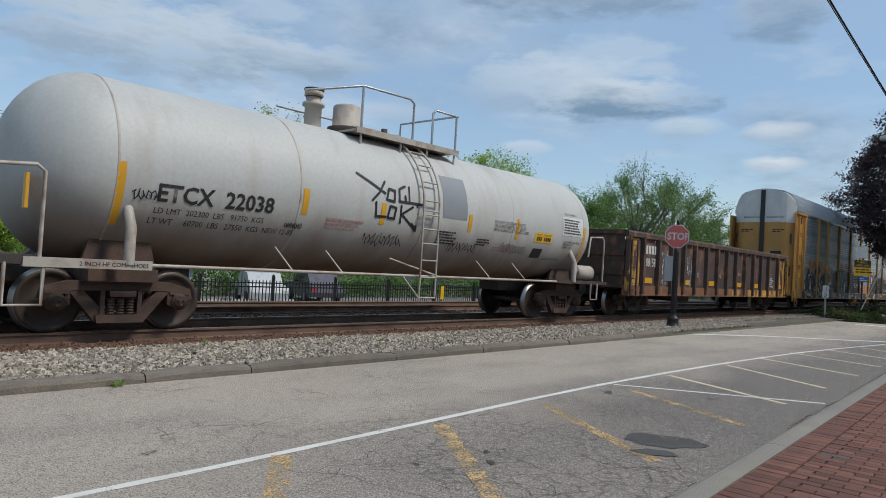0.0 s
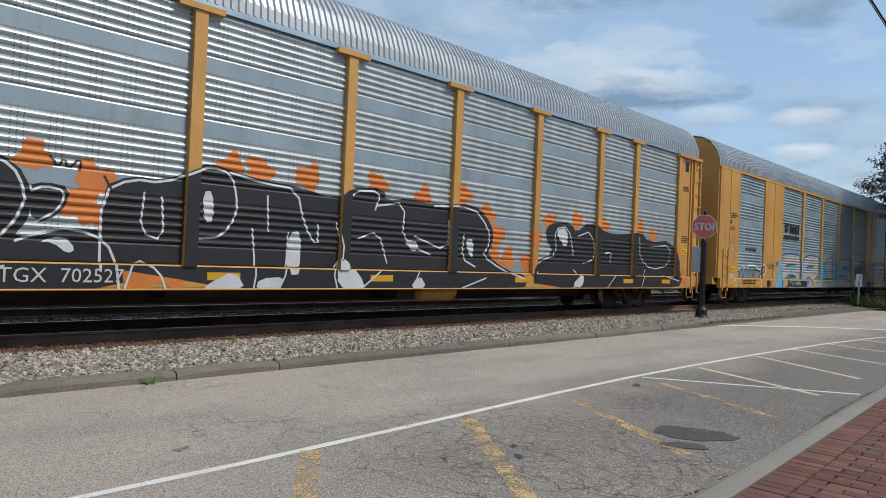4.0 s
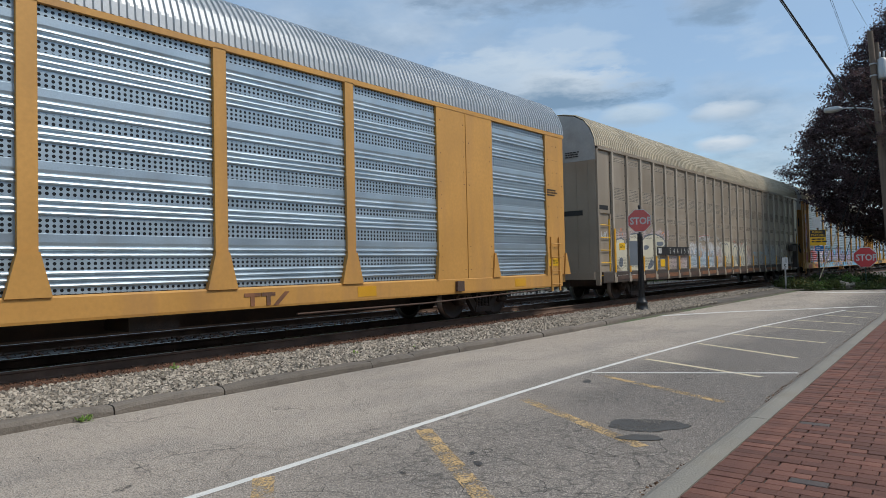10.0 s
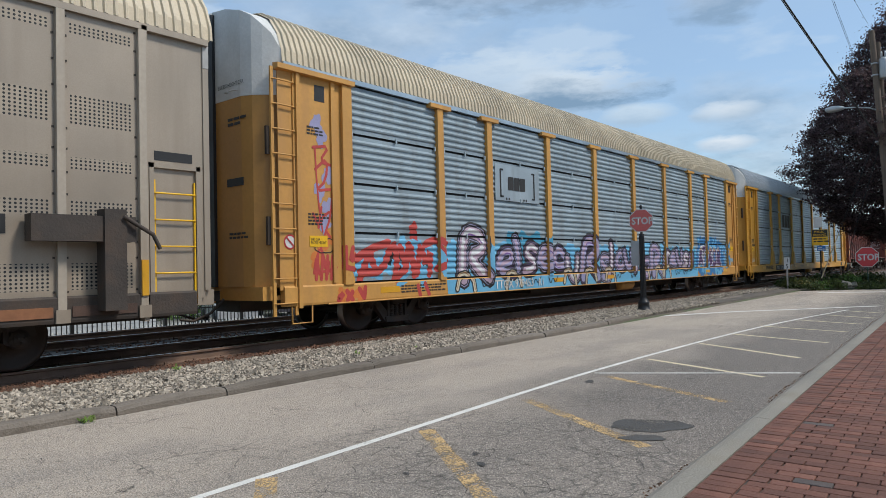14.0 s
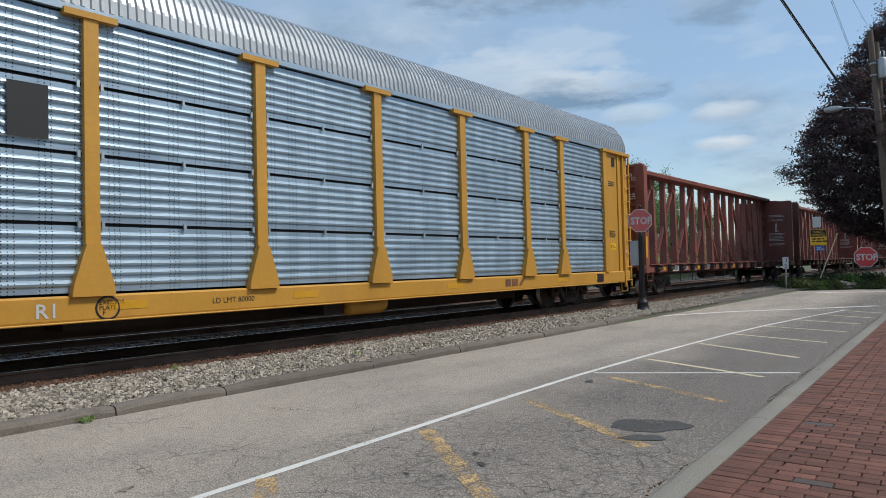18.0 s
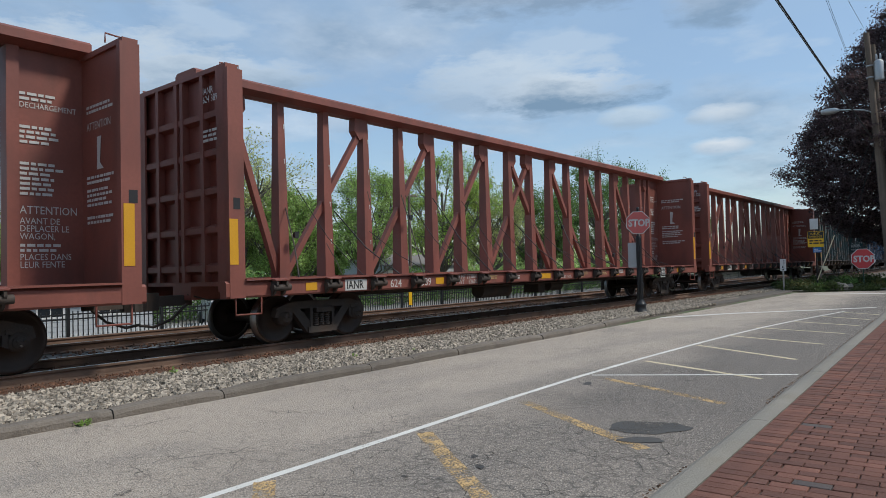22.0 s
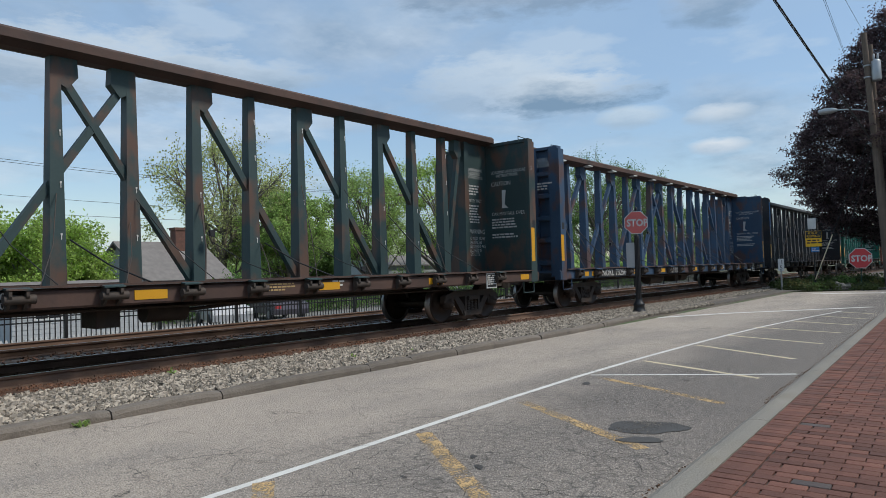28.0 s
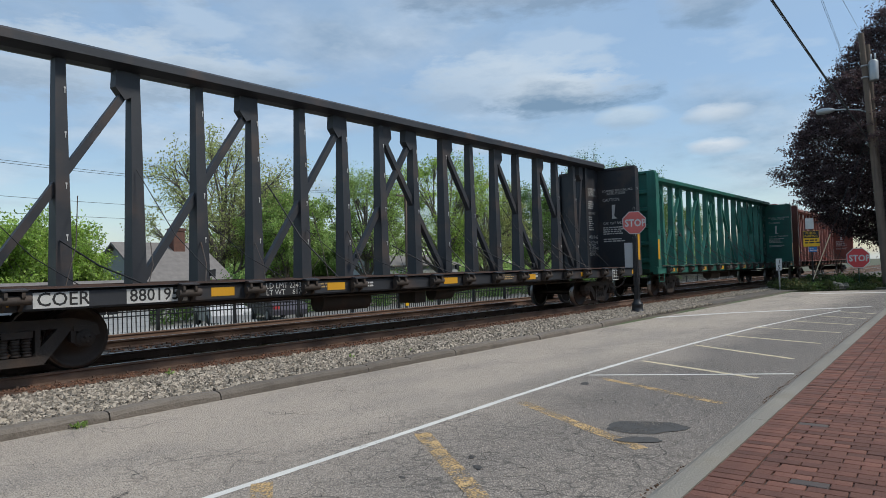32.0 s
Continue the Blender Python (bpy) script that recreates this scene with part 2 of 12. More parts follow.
def asphalt():
    """Worn road surface: coarse light and dark grit, tyre-polished bands, a web of fine cracks."""
    m = mat("worn_asphalt", (0.435, 0.368, 0.30), 0.9, var=0.10, scale=0.35, fine=60, bump=0.9, stain=(0.17, 0.158, 0.145), amount=0.6, streak=(0.35, 0.9, 1), stain_scale=1.1, edge=(0.48, 0.75))
    t = m.node_tree
    p = t.nodes["Principled BSDF"]
    base = p.inputs["Base Color"].links[0].from_socket
    co = t.nodes.new("ShaderNodeTexCoord").outputs["Object"]

    def mixed(fac, a, b, mode="MIX"):
        n = t.nodes.new("ShaderNodeMix")
        n.data_type, n.blend_type = "RGBA", mode
        for i, v in ((0, fac), (6, a), (7, b)):
            if isinstance(v, (int, float)):
                n.inputs[i].default_value = v
            elif isinstance(v, tuple):
                n.inputs[i].default_value = (*v, 1)
            else:
                t.links.new(v, n.inputs[i])
        return n.outputs[2]

    def ranged(src, lo, hi, a, b):
        n = t.nodes.new("ShaderNodeMapRange")
        for i, v in enumerate((lo, hi, a, b)):
            n.inputs[i + 1].default_value = v
        t.links.new(src, n.inputs[0])
        return n.outputs[0]

    def cells(scale, feature, warp=0.0):
        v = co
        if warp:
            nz = t.nodes.new("ShaderNodeTexNoise")
            nz.inputs["Scale"].default_value, nz.inputs["Detail"].default_value = 5, 4
            t.links.new(co, nz.inputs["Vector"])
            v = mixed(warp, co, nz.outputs["Color"], "LINEAR_LIGHT")
        n = t.nodes.new("ShaderNodeTexVoronoi")
        n.feature = feature
        n.inputs["Scale"].default_value = scale
        t.links.new(v, n.inputs["Vector"])
        return n

    # parking bays keep a darker, cooler face than the worn lane
    sep_y = t.nodes.new("ShaderNodeSeparateXYZ")
    t.links.new(co, sep_y.inputs[0])
    wob = t.nodes.new("ShaderNodeTexNoise")
    wob.inputs["Scale"].default_value, wob.inputs["Detail"].default_value = 0.8, 5
    t.links.new(co, wob.inputs["Vector"])
    yy = t.nodes.new("ShaderNodeMath")
    yy.operation, yy.inputs[1].default_value = "MULTIPLY_ADD", 1.6
    t.links.new(wob.outputs["Fac"], yy.inputs[0])
    t.links.new(sep_y.outputs[1], yy.inputs[2])
    far = ranged(sep_y.outputs[0], 2.5, 7.0, 0.35, 1.0)
    shade = t.nodes.new("ShaderNodeMath")
    shade.operation = "MULTIPLY"
    t.links.new(ranged(yy.outputs[0], 4.3, 5.9, 0.9, 0.0), shade.inputs[0])
    t.links.new(far, shade.inputs[1])
    base = mixed(shade.outputs[0], base, (0.094, 0.084, 0.076))
    grit = cells(125, "F1").outputs["Color"]
    sep = t.nodes.new("ShaderNodeSeparateColor")
    t.links.new(grit, sep.inputs[0])
    c = mixed(ranged(sep.outputs[0], 0.64, 0.8, 0, 0.60), base, (0.52, 0.45, 0.38))
    c = mixed(ranged(sep.outputs[1], 0.66, 0.82, 0, 0.60), c, (0.065, 0.060, 0.054))
    where = t.nodes.new("ShaderNodeTexNoise")
    where.inputs["Scale"].default_value, where.inputs["Detail"].default_value = 0.45, 4
    t.links.new(co, where.inputs["Vector"])
    # the surface has broken up most round the near parking bays
    mp = t.nodes.new("ShaderNodeVectorMath")
    mp.operation, mp.inputs[1].default_value = "DISTANCE", (4.4, 3.0, 0.0)
    t.links.new(co, mp.inputs[0])
    worn = ranged(mp.outputs["Value"], 0.9, 3.6, 0.20, -0.03)
    for scale, width, lo, hi in ((6.5, 0.006, 0.60, 0.70), (3.0, 0.010, 0.56, 0.68), (0.8, 0.007, 0.48, 0.62)):
        line = ranged(cells(scale, "DISTANCE_TO_EDGE", 0.10).outputs["Distance"], width * 0.4, width * scale, 1, 0)
        n = t.nodes.new("ShaderNodeMath")
        n.operation = "MULTIPLY"
        t.links.new(line, n.inputs[0])
        near = t.nodes.new("ShaderNodeMath")
        near.operation = "ADD"
        t.links.new(where.outputs["Fac"], near.inputs[0])
        t.links.new(worn, near.inputs[1])
        t.links.new(ranged(near.outputs[0], lo, hi, 0, 0.6), n.inputs[1])
        c = mixed(n.outputs[0], c, (0.07, 0.062, 0.055))
    t.links.new(c, p.inputs["Base Color"])
    return m


M_ASPHALT = asphalt()
M_PATCH = worn_paint("bitumen_patch", (0.075, 0.072, 0.068), 0.70, 90.0, 2.5, 0.9)
M_CRACK = worn_paint("oil_stain", (0.06, 0.057, 0.054), 0.50, 80.0, 6.0, 0.85)
M_WHITE_LINE = worn_paint("white_road_paint", (0.68, 0.66, 0.61), 0.80)
M_PALE_LINE = worn_paint("cream_road_paint", (0.64, 0.54, 0.36), 0.80)
M_AMBER_LINE = worn_paint("amber_road_paint", (0.55, 0.37, 0.17), 0.50)
M_KERB = mat("kerb_concrete", (0.235, 0.215, 0.18), 0.88, var=0.14, scale=1.2, fine=60, bump=0.5, stain=(0.21, 0.185, 0.145), amount=0.7, stain_scale=2.5, rnd=0.08)
M_OLD_KERB = mat("old_kerb_stone", (0.165, 0.14, 0.115), 0.9, var=0.2, fine=40, bump=0.6, stain=(0.10, 0.085, 0.07), amount=0.7, stain_scale=4, rnd=0.12)
M_BRICK = mat("paver_brick", (0.148, 0.060, 0.040), 0.85, var=0.26, scale=4, fine=70, bump=0.5, stain=(0.15, 0.075, 0.055), amount=0.5, stain_scale=5, rnd=0.32)
M_BRICK_STUFF = mat("paver_brick_far", (0.148, 0.060, 0.040), 0.85, var=0.26, scale=4, fine=70, bump=0.5, stain=(0.15, 0.075, 0.055), amount=0.5, stain_scale=5, island=0.32)
M_BRICK_GREY = mat("paver_brick_grey", (0.085, 0.068, 0.062), 0.88, var=0.2, scale=4, fine=70, bump=0.5, rnd=0.2)
M_JOINT = mat("sand_joint", (0.055, 0.045, 0.038), 0.95, var=0.2, fine=60, bump=0.4)
M_SOIL = mat("earth", (0.11, 0.09, 0.065), 0.95, var=0.3, scale=0.3, fine=20, bump=0.5, stain=(0.06, 0.09, 0.03), amount=0.9, stain_scale=0.4, edge=(0.42, 0.6))
M_LOT = mat("yard_surface", (0.17, 0.165, 0.155), 0.95, var=0.2, scale=0.3, fine=20, bump=0.4)
M_STONE = mat("ballast_stone", (0.315, 0.27, 0.215), 0.9, var=0.14, scale=9, fine=90, bump=0.3, island=0.6)
M_BED = mat("ballast_bed", (0.11, 0.095, 0.08), 0.95, var=0.3, scale=1.5, fine=25, bump=0.8)
M_RUSTY_BED = mat("rusty_ballast", (0.10, 0.055, 0.035), 0.95, var=0.3, scale=2, fine=25, bump=0.8, stain=(0.08, 0.05, 0.035), amount=0.7, stain_scale=3)
M_RUSTY_STONE = mat("rusty_stone", (0.15, 0.075, 0.045), 0.95, var=0.25, fine=60, island=0.4)
M_SKY_BLOCK = mat("sky_block_brick", (0.16, 0.10, 0.075), 0.9, var=0.2, scale=0.5, fine=12, bump=0.2)
M_APRON = mat("pale_apron_concrete", (0.37, 0.335, 0.28), 0.9, var=0.12, scale=0.8, fine=60, bump=0.5, stain=(0.22, 0.19, 0.15), amount=0.6, stain_scale=1.2)
M_RAIL = mat("rail_web", (0.18, 0.112, 0.078), 0.85, var=0.2, scale=3, fine=40, bump=0.2, stain=(0.05, 0.03, 0.02), amount=0.6)
M_RAIL_TOP = mat("rail_head", (0.36, 0.35, 0.34), 0.32, 1.0, var=0.1)
M_TIE = mat("tie_timber", (0.055, 0.042, 0.033), 0.9, var=0.3, scale=4, fine=30, bump=0.5)
M_CAST = mat("dark_cast_steel", (0.052, 0.041, 0.034), 0.75, var=0.25, scale=4, fine=30, bump=0.3, stain=(0.09, 0.055, 0.035), amount=0.5, stain_scale=3)
M_CAST_RUST = mat("rusty_cast_steel", (0.085, 0.05, 0.037), 0.8, var=0.3, scale=4, fine=30, bump=0.3, stain=(0.045, 0.03, 0.022), amount=0.7, stain_scale=3)
M_WHEEL = mat("wheel_steel", (0.065, 0.048, 0.038), 0.6, 0.4, var=0.2, scale=5)
M_TREAD = mat("wheel_tread", (0.34, 0.33, 0.32), 0.35, 1.0, var=0.1)
M_BLACK = mat("black_paint", (0.016, 0.016, 0.017), 0.55, var=0.2, fine=30, bump=0.1)
M_TANK = mat("tank_white_paint", (0.475, 0.475, 0.45), 0.6, var=0.05, scale=0.8, fine=18, bump=0.03, stain=(0.30, 0.24, 0.18), amount=0.5, streak=(1.6, 0.6, 0.28), stain_scale=1.4, edge=(0.52, 0.78))
M_TANK_GREY = mat("tank_grey_patch", (0.235, 0.25, 0.265), 0.6, var=0.05)
M_PALE_STEEL = mat("pale_painted_steel", (0.43, 0.385, 0.33), 0.6, var=0.12, fine=25, stain=(0.23, 0.13, 0.075), amount=0.7, stain_scale=3)
M_YELLOW = mat("rail_yellow_paint", (0.56, 0.285, 0.068), 0.55, var=0.10, scale=0.7, fine=15, bump=0.04, stain=(0.36, 0.19, 0.075), amount=0.6, streak=(2.2, 1, 0.25), stain_scale=0.9, edge=(0.50, 0.75))
M_YELLOW_DUSTY = mat("dusty_yellow_paint", (0.46, 0.235, 0.06), 0.65, var=0.16, scale=0.8, fine=15, bump=0.04, stain=(0.20, 0.105, 0.04), amount=0.6, streak=(2.2, 1, 0.25), stain_scale=0.9)
M_REFLECT = mat("amber_reflector", (0.66, 0.33, 0.02), 0.4, var=0.05, fine=80, bump=0)
M_SIGN_YELLOW = mat("yellow_plate", (0.80, 0.46, 0.012), 0.5, var=0.06, bump=0)
M_GALV = mat("galvanised_sheet", (0.40, 0.487, 0.555), 0.40, 0.6, var=0.12, scale=1.6, fine=40, bump=0.06, stain=(0.36, 0.40, 0.43), amount=0.5, streak=(2.5, 1, 0.3), stain_scale=1.0)
M_GALV_FINE_DUSTY = perforated("dusty_fine_holes", (0.325, 0.395, 0.435), 0.52, 0.4, 0.075, 0.046, 0.009, 0.45, 0.5)
M_GALV_PALE = perforated("pale_fine_holes", (0.43, 0.465, 0.475), 0.46, 0.45, 0.075, 0.046, 0.0085, 0.45, 0.5)
M_GALV_FINE = perforated("galvanised_fine_holes", (0.365, 0.465, 0.545), 0.44, 0.55, 0.075, 0.046, 0.0095, 0.45, 0.55)
M_YELLOW_CLEAN = mat("clean_yellow_paint", (0.57, 0.285, 0.038), 0.5, var=0.08, scale=0.7, fine=15, bump=0.03, stain=(0.42, 0.21, 0.04), amount=0.4, streak=(2.2, 1, 0.25), stain_scale=0.9)
M_GALV_PERF = perforated("galvanised_perforated", (0.36, 0.405, 0.44), 0.5, 0.3, 0.13, 0.055, 0.011, 0.0)
M_GALV_HOLES = perforated("galvanised_holes", (0.365, 0.445, 0.505), 0.42, 0.5, 0.088, 0.072, 0.024)
M_GALV_DUSTY = mat("dusty_galvanised", (0.43, 0.50, 0.54), 0.48, 0.5, var=0.16, scale=1.6, fine=40, bump=0.06, stain=(0.26, 0.29, 0.30), amount=0.5, streak=(2.5, 1, 0.3), stain_scale=1.0)
M_GALV_OLD = mat("weathered_galvanised", (0.285, 0.352, 0.395), 0.58, 0.35, var=0.13, scale=1.3, fine=40, bump=0.08, stain=(0.19, 0.20, 0.19), amount=0.4, streak=(2.5, 1, 0.3), stain_scale=1.6)
M_ROOF = mat("roof_sheet", (0.45, 0.47, 0.485), 0.45, 0.3, var=0.08, scale=1, fine=30, bump=0.05)
M_ROOF_CREAM = mat("cream_roof_sheet", (0.56, 0.475, 0.345), 0.6, 0.0, var=0.12, scale=1, fine=30, bump=0.05, stain=(0.32, 0.26, 0.18), amount=0.5, stain_scale=0.8)
M_ROOF_WHITE = mat("white_roof_paint", (0.62, 0.62, 0.60), 0.6, var=0.08, fine=20, stain=(0.40, 0.38, 0.33), amount=0.4)
M_TAUPE = mat("dusty_taupe_sheet", (0.365, 0.302, 0.235), 0.40, 0.20, var=0.15, scale=0.6, fine=55, bump=0.04, stain=(0.24, 0.19, 0.14), amount=0.45, streak=(2.5, 1, 0.22), stain_scale=1.0)
M_TAUPE_POST = mat("pale_taupe_post", (0.42, 0.36, 0.29), 0.6, 0.1, var=0.12, scale=0.8, fine=20, bump=0.04, stain=(0.26, 0.19, 0.13), amount=0.5, streak=(2.5, 1, 0.22), stain_scale=1.2)
M_GREY_PANEL = mat("pale_grey_panel", (0.40, 0.395, 0.38), 0.6, var=0.12, fine=20, stain=(0.25, 0.22, 0.18), amount=0.5)
M_TAUPE_PERF = perforated("taupe_perforated", (0.355, 0.30, 0.235), 0.6, 0.15, 0.062, 0.052, 0.016)
M_BROWN_RED = mat("oxide_red_paint", (0.225, 0.070, 0.050), 0.6, var=0.16, scale=0.9, fine=20, bump=0.06, stain=(0.10, 0.042, 0.032), amount=0.6, streak=(1.5, 1, 0.5), stain_scale=1.1)
M_TEAL = mat("dark_teal_paint", (0.026, 0.052, 0.052), 0.6, var=0.2, scale=0.9, fine=20, bump=0.06, stain=(0.115, 0.055, 0.034), amount=0.8, streak=(1.3, 1, 0.7), stain_scale=1.5, edge=(0.5, 0.62))
M_BLUE = mat("dark_blue_paint", (0.034, 0.070, 0.125), 0.58, var=0.2, scale=0.9, fine=20, bump=0.06, stain=(0.105, 0.052, 0.036), amount=0.8, streak=(1.3, 1, 0.7), stain_scale=1.5, edge=(0.52, 0.62))
M_DARK_RUST = mat("dark_rusted_steel", (0.082, 0.047, 0.036), 0.8, var=0.25, scale=1.2, fine=20, bump=0.1, stain=(0.035, 0.028, 0.027), amount=0.7, stain_scale=1.6)
M_INK = mat("black_car_paint", (0.027, 0.029, 0.034), 0.55, var=0.2, scale=0.9, fine=20, bump=0.06, stain=(0.075, 0.05, 0.038), amount=0.6, stain_scale=1.4, edge=(0.52, 0.68))
M_GREEN = mat("green_car_paint", (0.02, 0.135, 0.10), 0.55, var=0.2, scale=0.9, fine=20, bump=0.06, stain=(0.025, 0.06, 0.05), amount=0.6, stain_scale=1.1)
M_GOND = mat("rusted_brown_steel", (0.066, 0.042, 0.034), 0.8, var=0.4, scale=2.2, fine=16, bump=0.25, stain=(0.20, 0.088, 0.042), amount=0.85, streak=(1.0, 1, 0.75), stain_scale=2.4, edge=(0.54, 0.68))
M_FLAKED = mat("flaked_yellow_paint", (0.50, 0.27, 0.05), 0.7, var=0.25, scale=2, fine=20, bump=0.1, stain=(0.07, 0.04, 0.032), amount=1.0, streak=(1.6, 1, 0.6), stain_scale=2.2, edge=(0.47, 0.53))
M_GOND_SILL = mat("orange_rust_steel", (0.22, 0.095, 0.045), 0.8, var=0.35, scale=1.5, fine=14, bump=0.15, stain=(0.07, 0.045, 0.035), amount=0.8, stain_scale=2.2)
M_LETTER_W = mat("white_lettering", (0.55, 0.545, 0.52), 0.6, var=0.1, bump=0)
M_LETTER_K = mat("black_lettering", (0.022, 0.021, 0.02), 0.6, var=0.2, bump=0)
M_LETTER_P = mat("faded_pink_lettering", (0.42, 0.25, 0.21), 0.7, var=0.2, bump=0)
M_RED = mat("signal_red", (0.44, 0.042, 0.045), 0.4, var=0.06, bump=0)
M_GREY_ALU = mat("grey_aluminium", (0.40, 0.41, 0.42), 0.45, 0.6, var=0.08)
M_IRON = mat("black_iron", (0.012, 0.012, 0.013), 0.45, var=0.2, bump=0.05)
M_POLE = mat("weathered_pole_timber", (0.155, 0.115, 0.088), 0.9, var=0.2, scale=2, fine=18, bump=0.4, stain=(0.08, 0.062, 0.05), amount=0.6, streak=(6, 6, 0.3), stain_scale=1.5)
M_CABLE = mat("black_cable", (0.014, 0.014, 0.015), 0.6, var=0.1, bump=0)
M_FADED_BLUE = worn_paint("faded_blue_spray", (0.29, 0.34, 0.37), 0.42, 26.0, 4.0)
M_FADED_WHITE = worn_paint("faded_white_spray", (0.46, 0.46, 0.45), 0.45, 26.0, 4.0)
SPRAY_COLOURS = dict(
    black=(0.018, 0.018, 0.021), white=(0.60, 0.61, 0.62), orange=(0.62, 0.19, 0.04), sky=(0.14, 0.41, 0.62), cream=(0.56, 0.52, 0.40), slate=(0.13, 0.15, 0.18),
    red=(0.47, 0.06, 0.05), teal=(0.05, 0.27, 0.42), lilac=(0.31, 0.30, 0.47), fern=(0.05, 0.20, 0.13), pink=(0.55, 0.20, 0.32), purple=(0.13, 0.06, 0.22), tan=(0.42, 0.26, 0.14), grey=(0.28, 0.29, 0.29),
    rose=(0.42, 0.31, 0.39), silver=(0.40, 0.39, 0.375), cobalt=(0.03, 0.17, 0.40), violet=(0.085, 0.04, 0.13))
HAZE = dict(faded_white=(0.46, 0.44, 0.42), faded_blue=(0.37, 0.44, 0.50), faded_pink=(0.45, 0.37, 0.35))
SPRAY = {n: mat("spray_" + n, c, 0.55, var=0.10, scale=3, fine=30, bump=0) for n, c in SPRAY_COLOURS.items()}
for n, cover in (("faded_white", 0.66), ("faded_blue", 0.56), ("faded_pink", 0.56)):
    SPRAY[n] = worn_paint(n + "_haze", HAZE[n], cover, 22.0, 2.5)


# ---- mesh building ----
class Solid:
    """Collects boxes, prisms, tubes and turned shapes into one mesh."""

    def __init__(self):
        self.v, self.f, self.m, self.s = [], [], [], []

    def add(self, verts, faces, mi=0, smooth=False):
        n = len(self.v)
        self.v.extend(tuple(p) for p in verts)
        for fc in faces:
            self.f.append(tuple(n + i for i in fc))
            self.m.append(mi)
            self.s.append(smooth)
        return self

    def box(self, x0, x1, y0, y1, z0, z1, mi=0):
        v = [(x, y, z) for x in (x0, x1) for y in (y0, y1) for z in (z0, z1)]
        return self.add(v, [(0, 1, 3, 2), (4, 6, 7, 5), (0, 4, 5, 1), (2, 3, 7, 6), (0, 2, 6, 4), (1, 5, 7, 3)], mi)

    def along_x(self, pts, x0, x1, mi=0, smooth=False, caps=True, closed=True):
        """A profile of (y, z) points drawn out along x."""
        k = len(pts)
        v = [(x0, y, z) for y, z in pts] + [(x1, y, z) for y, z in pts]
        f = [(i, (i + 1) % k, k + (i + 1) % k, k + i) for i in range(k if closed else k - 1)]
        self.add(v, f, mi, smooth)
        if caps and closed:
            self.add(v, [tuple(range(k)), tuple(range(2 * k - 1, k - 1, -1))], mi)
        return self

    def along_y(self, pts, y0, y1, mi=0):
        """An outline of (x, z) points drawn out along y."""
        k = len(pts)
        v = [(x, y0, z) for x, z in pts] + [(x, y1, z) for x, z in pts]
        f = [(i, (i + 1) % k, k + (i + 1) % k, k + i) for i in range(k)]
        return self.add(v, f + [tuple(range(k)), tuple(range(2 * k - 1, k - 1, -1))], mi)

    def along_z(self, pts, z0, z1, mi=0):
        k = len(pts)
        v = [(x, y, z0) for x, y in pts] + [(x, y, z1) for x, y in pts]
        f = [(i, (i + 1) % k, k + (i + 1) % k, k + i) for i in range(k)]
        return self.add(v, f + [tuple(range(k)), tuple(range(2 * k - 1, k - 1, -1))], mi)

    def tube(self, pts, r, n=6, mi=0, r_end=None):
        """A round bar along a line of points; it may taper."""
        pts = [Vector(p) for p in pts]
        k = len(pts)
        rings = []
        for i, p in enumerate(pts):
            d = (pts[min(i + 1, k - 1)] - pts[max(i - 1, 0)]).normalized()
            a = d.orthogonal().normalized() if i == 0 else (a - d * a.dot(d)).normalized()
            b = d.cross(a)
            rr = r if r_end is None else r + (r_end - r) * i / (k - 1)
            rings.append([p + (a * math.cos(2 * math.pi * j / n) + b * math.sin(2 * math.pi * j / n)) * rr for j in range(n)])
        v = [q for ring in rings for q in ring]
        f = [(i * n + j, i * n + (j + 1) % n, (i + 1) * n + (j + 1) % n, (i + 1) * n + j) for i in range(k - 1) for j in range(n)]
        self.add(v, f, mi, True)
        return self.add(v, [tuple(range(n)), tuple(range(len(v) - 1, len(v) - n - 1, -1))], mi)

    def turned(self, profile, centre, axis="x", n=24, mi=0, smooth=True):
        """A (along, radius) profile turned about an axis through centre."""
        v = []
        for a, r in profile:
            for j in range(n):
                c, s = math.cos(2 * math.pi * j / n) * r, math.sin(2 * math.pi * j / n) * r
                q = {"x": (a, c, s), "y": (c, a, s), "z": (c, s, a)}[axis]
                v.append((centre[0] + q[0], centre[1] + q[1], centre[2] + q[2]))
        k = len(profile)
        f = [(i * n + j, i * n + (j + 1) % n, (i + 1) * n + (j + 1) % n, (i + 1) * n + j) for i in range(k - 1) for j in range(n)]
        return self.add(v, f, mi, smooth)

    def mesh(self, name, mats, weld=False):
        me = bpy.data.meshes.new(name)
        v, f = self.v, self.f
        if weld:
            seen, remap, v = {}, [], []
            for p in self.v:
                key = tuple(round(c, 4) for c in p)
                if key not in seen:
                    seen[key] = len(v)
                    v.append(p)
                remap.append(seen[key])
            f = [tuple(remap[i] for i in fc) for fc in self.f]
        me.from_pydata(v, [], f)
        for m in mats if isinstance(mats, (list, tuple)) else [mats]:
            me.materials.append(m)
        me.polygons.foreach_set("material_index", self.m)
        me.polygons.foreach_set("use_smooth", self.s)
        me.update()
        return me


TINY = {"bolts", "print", "sill_print", "door_print", "stencil", "stencil_block", "faded_notice", "rust_bloom", "panel_clips", "slot_mark", "stencil_mark", "blade_cluster", "graffiti", "tag", "emblem_print", "logo_print", "lettering"}


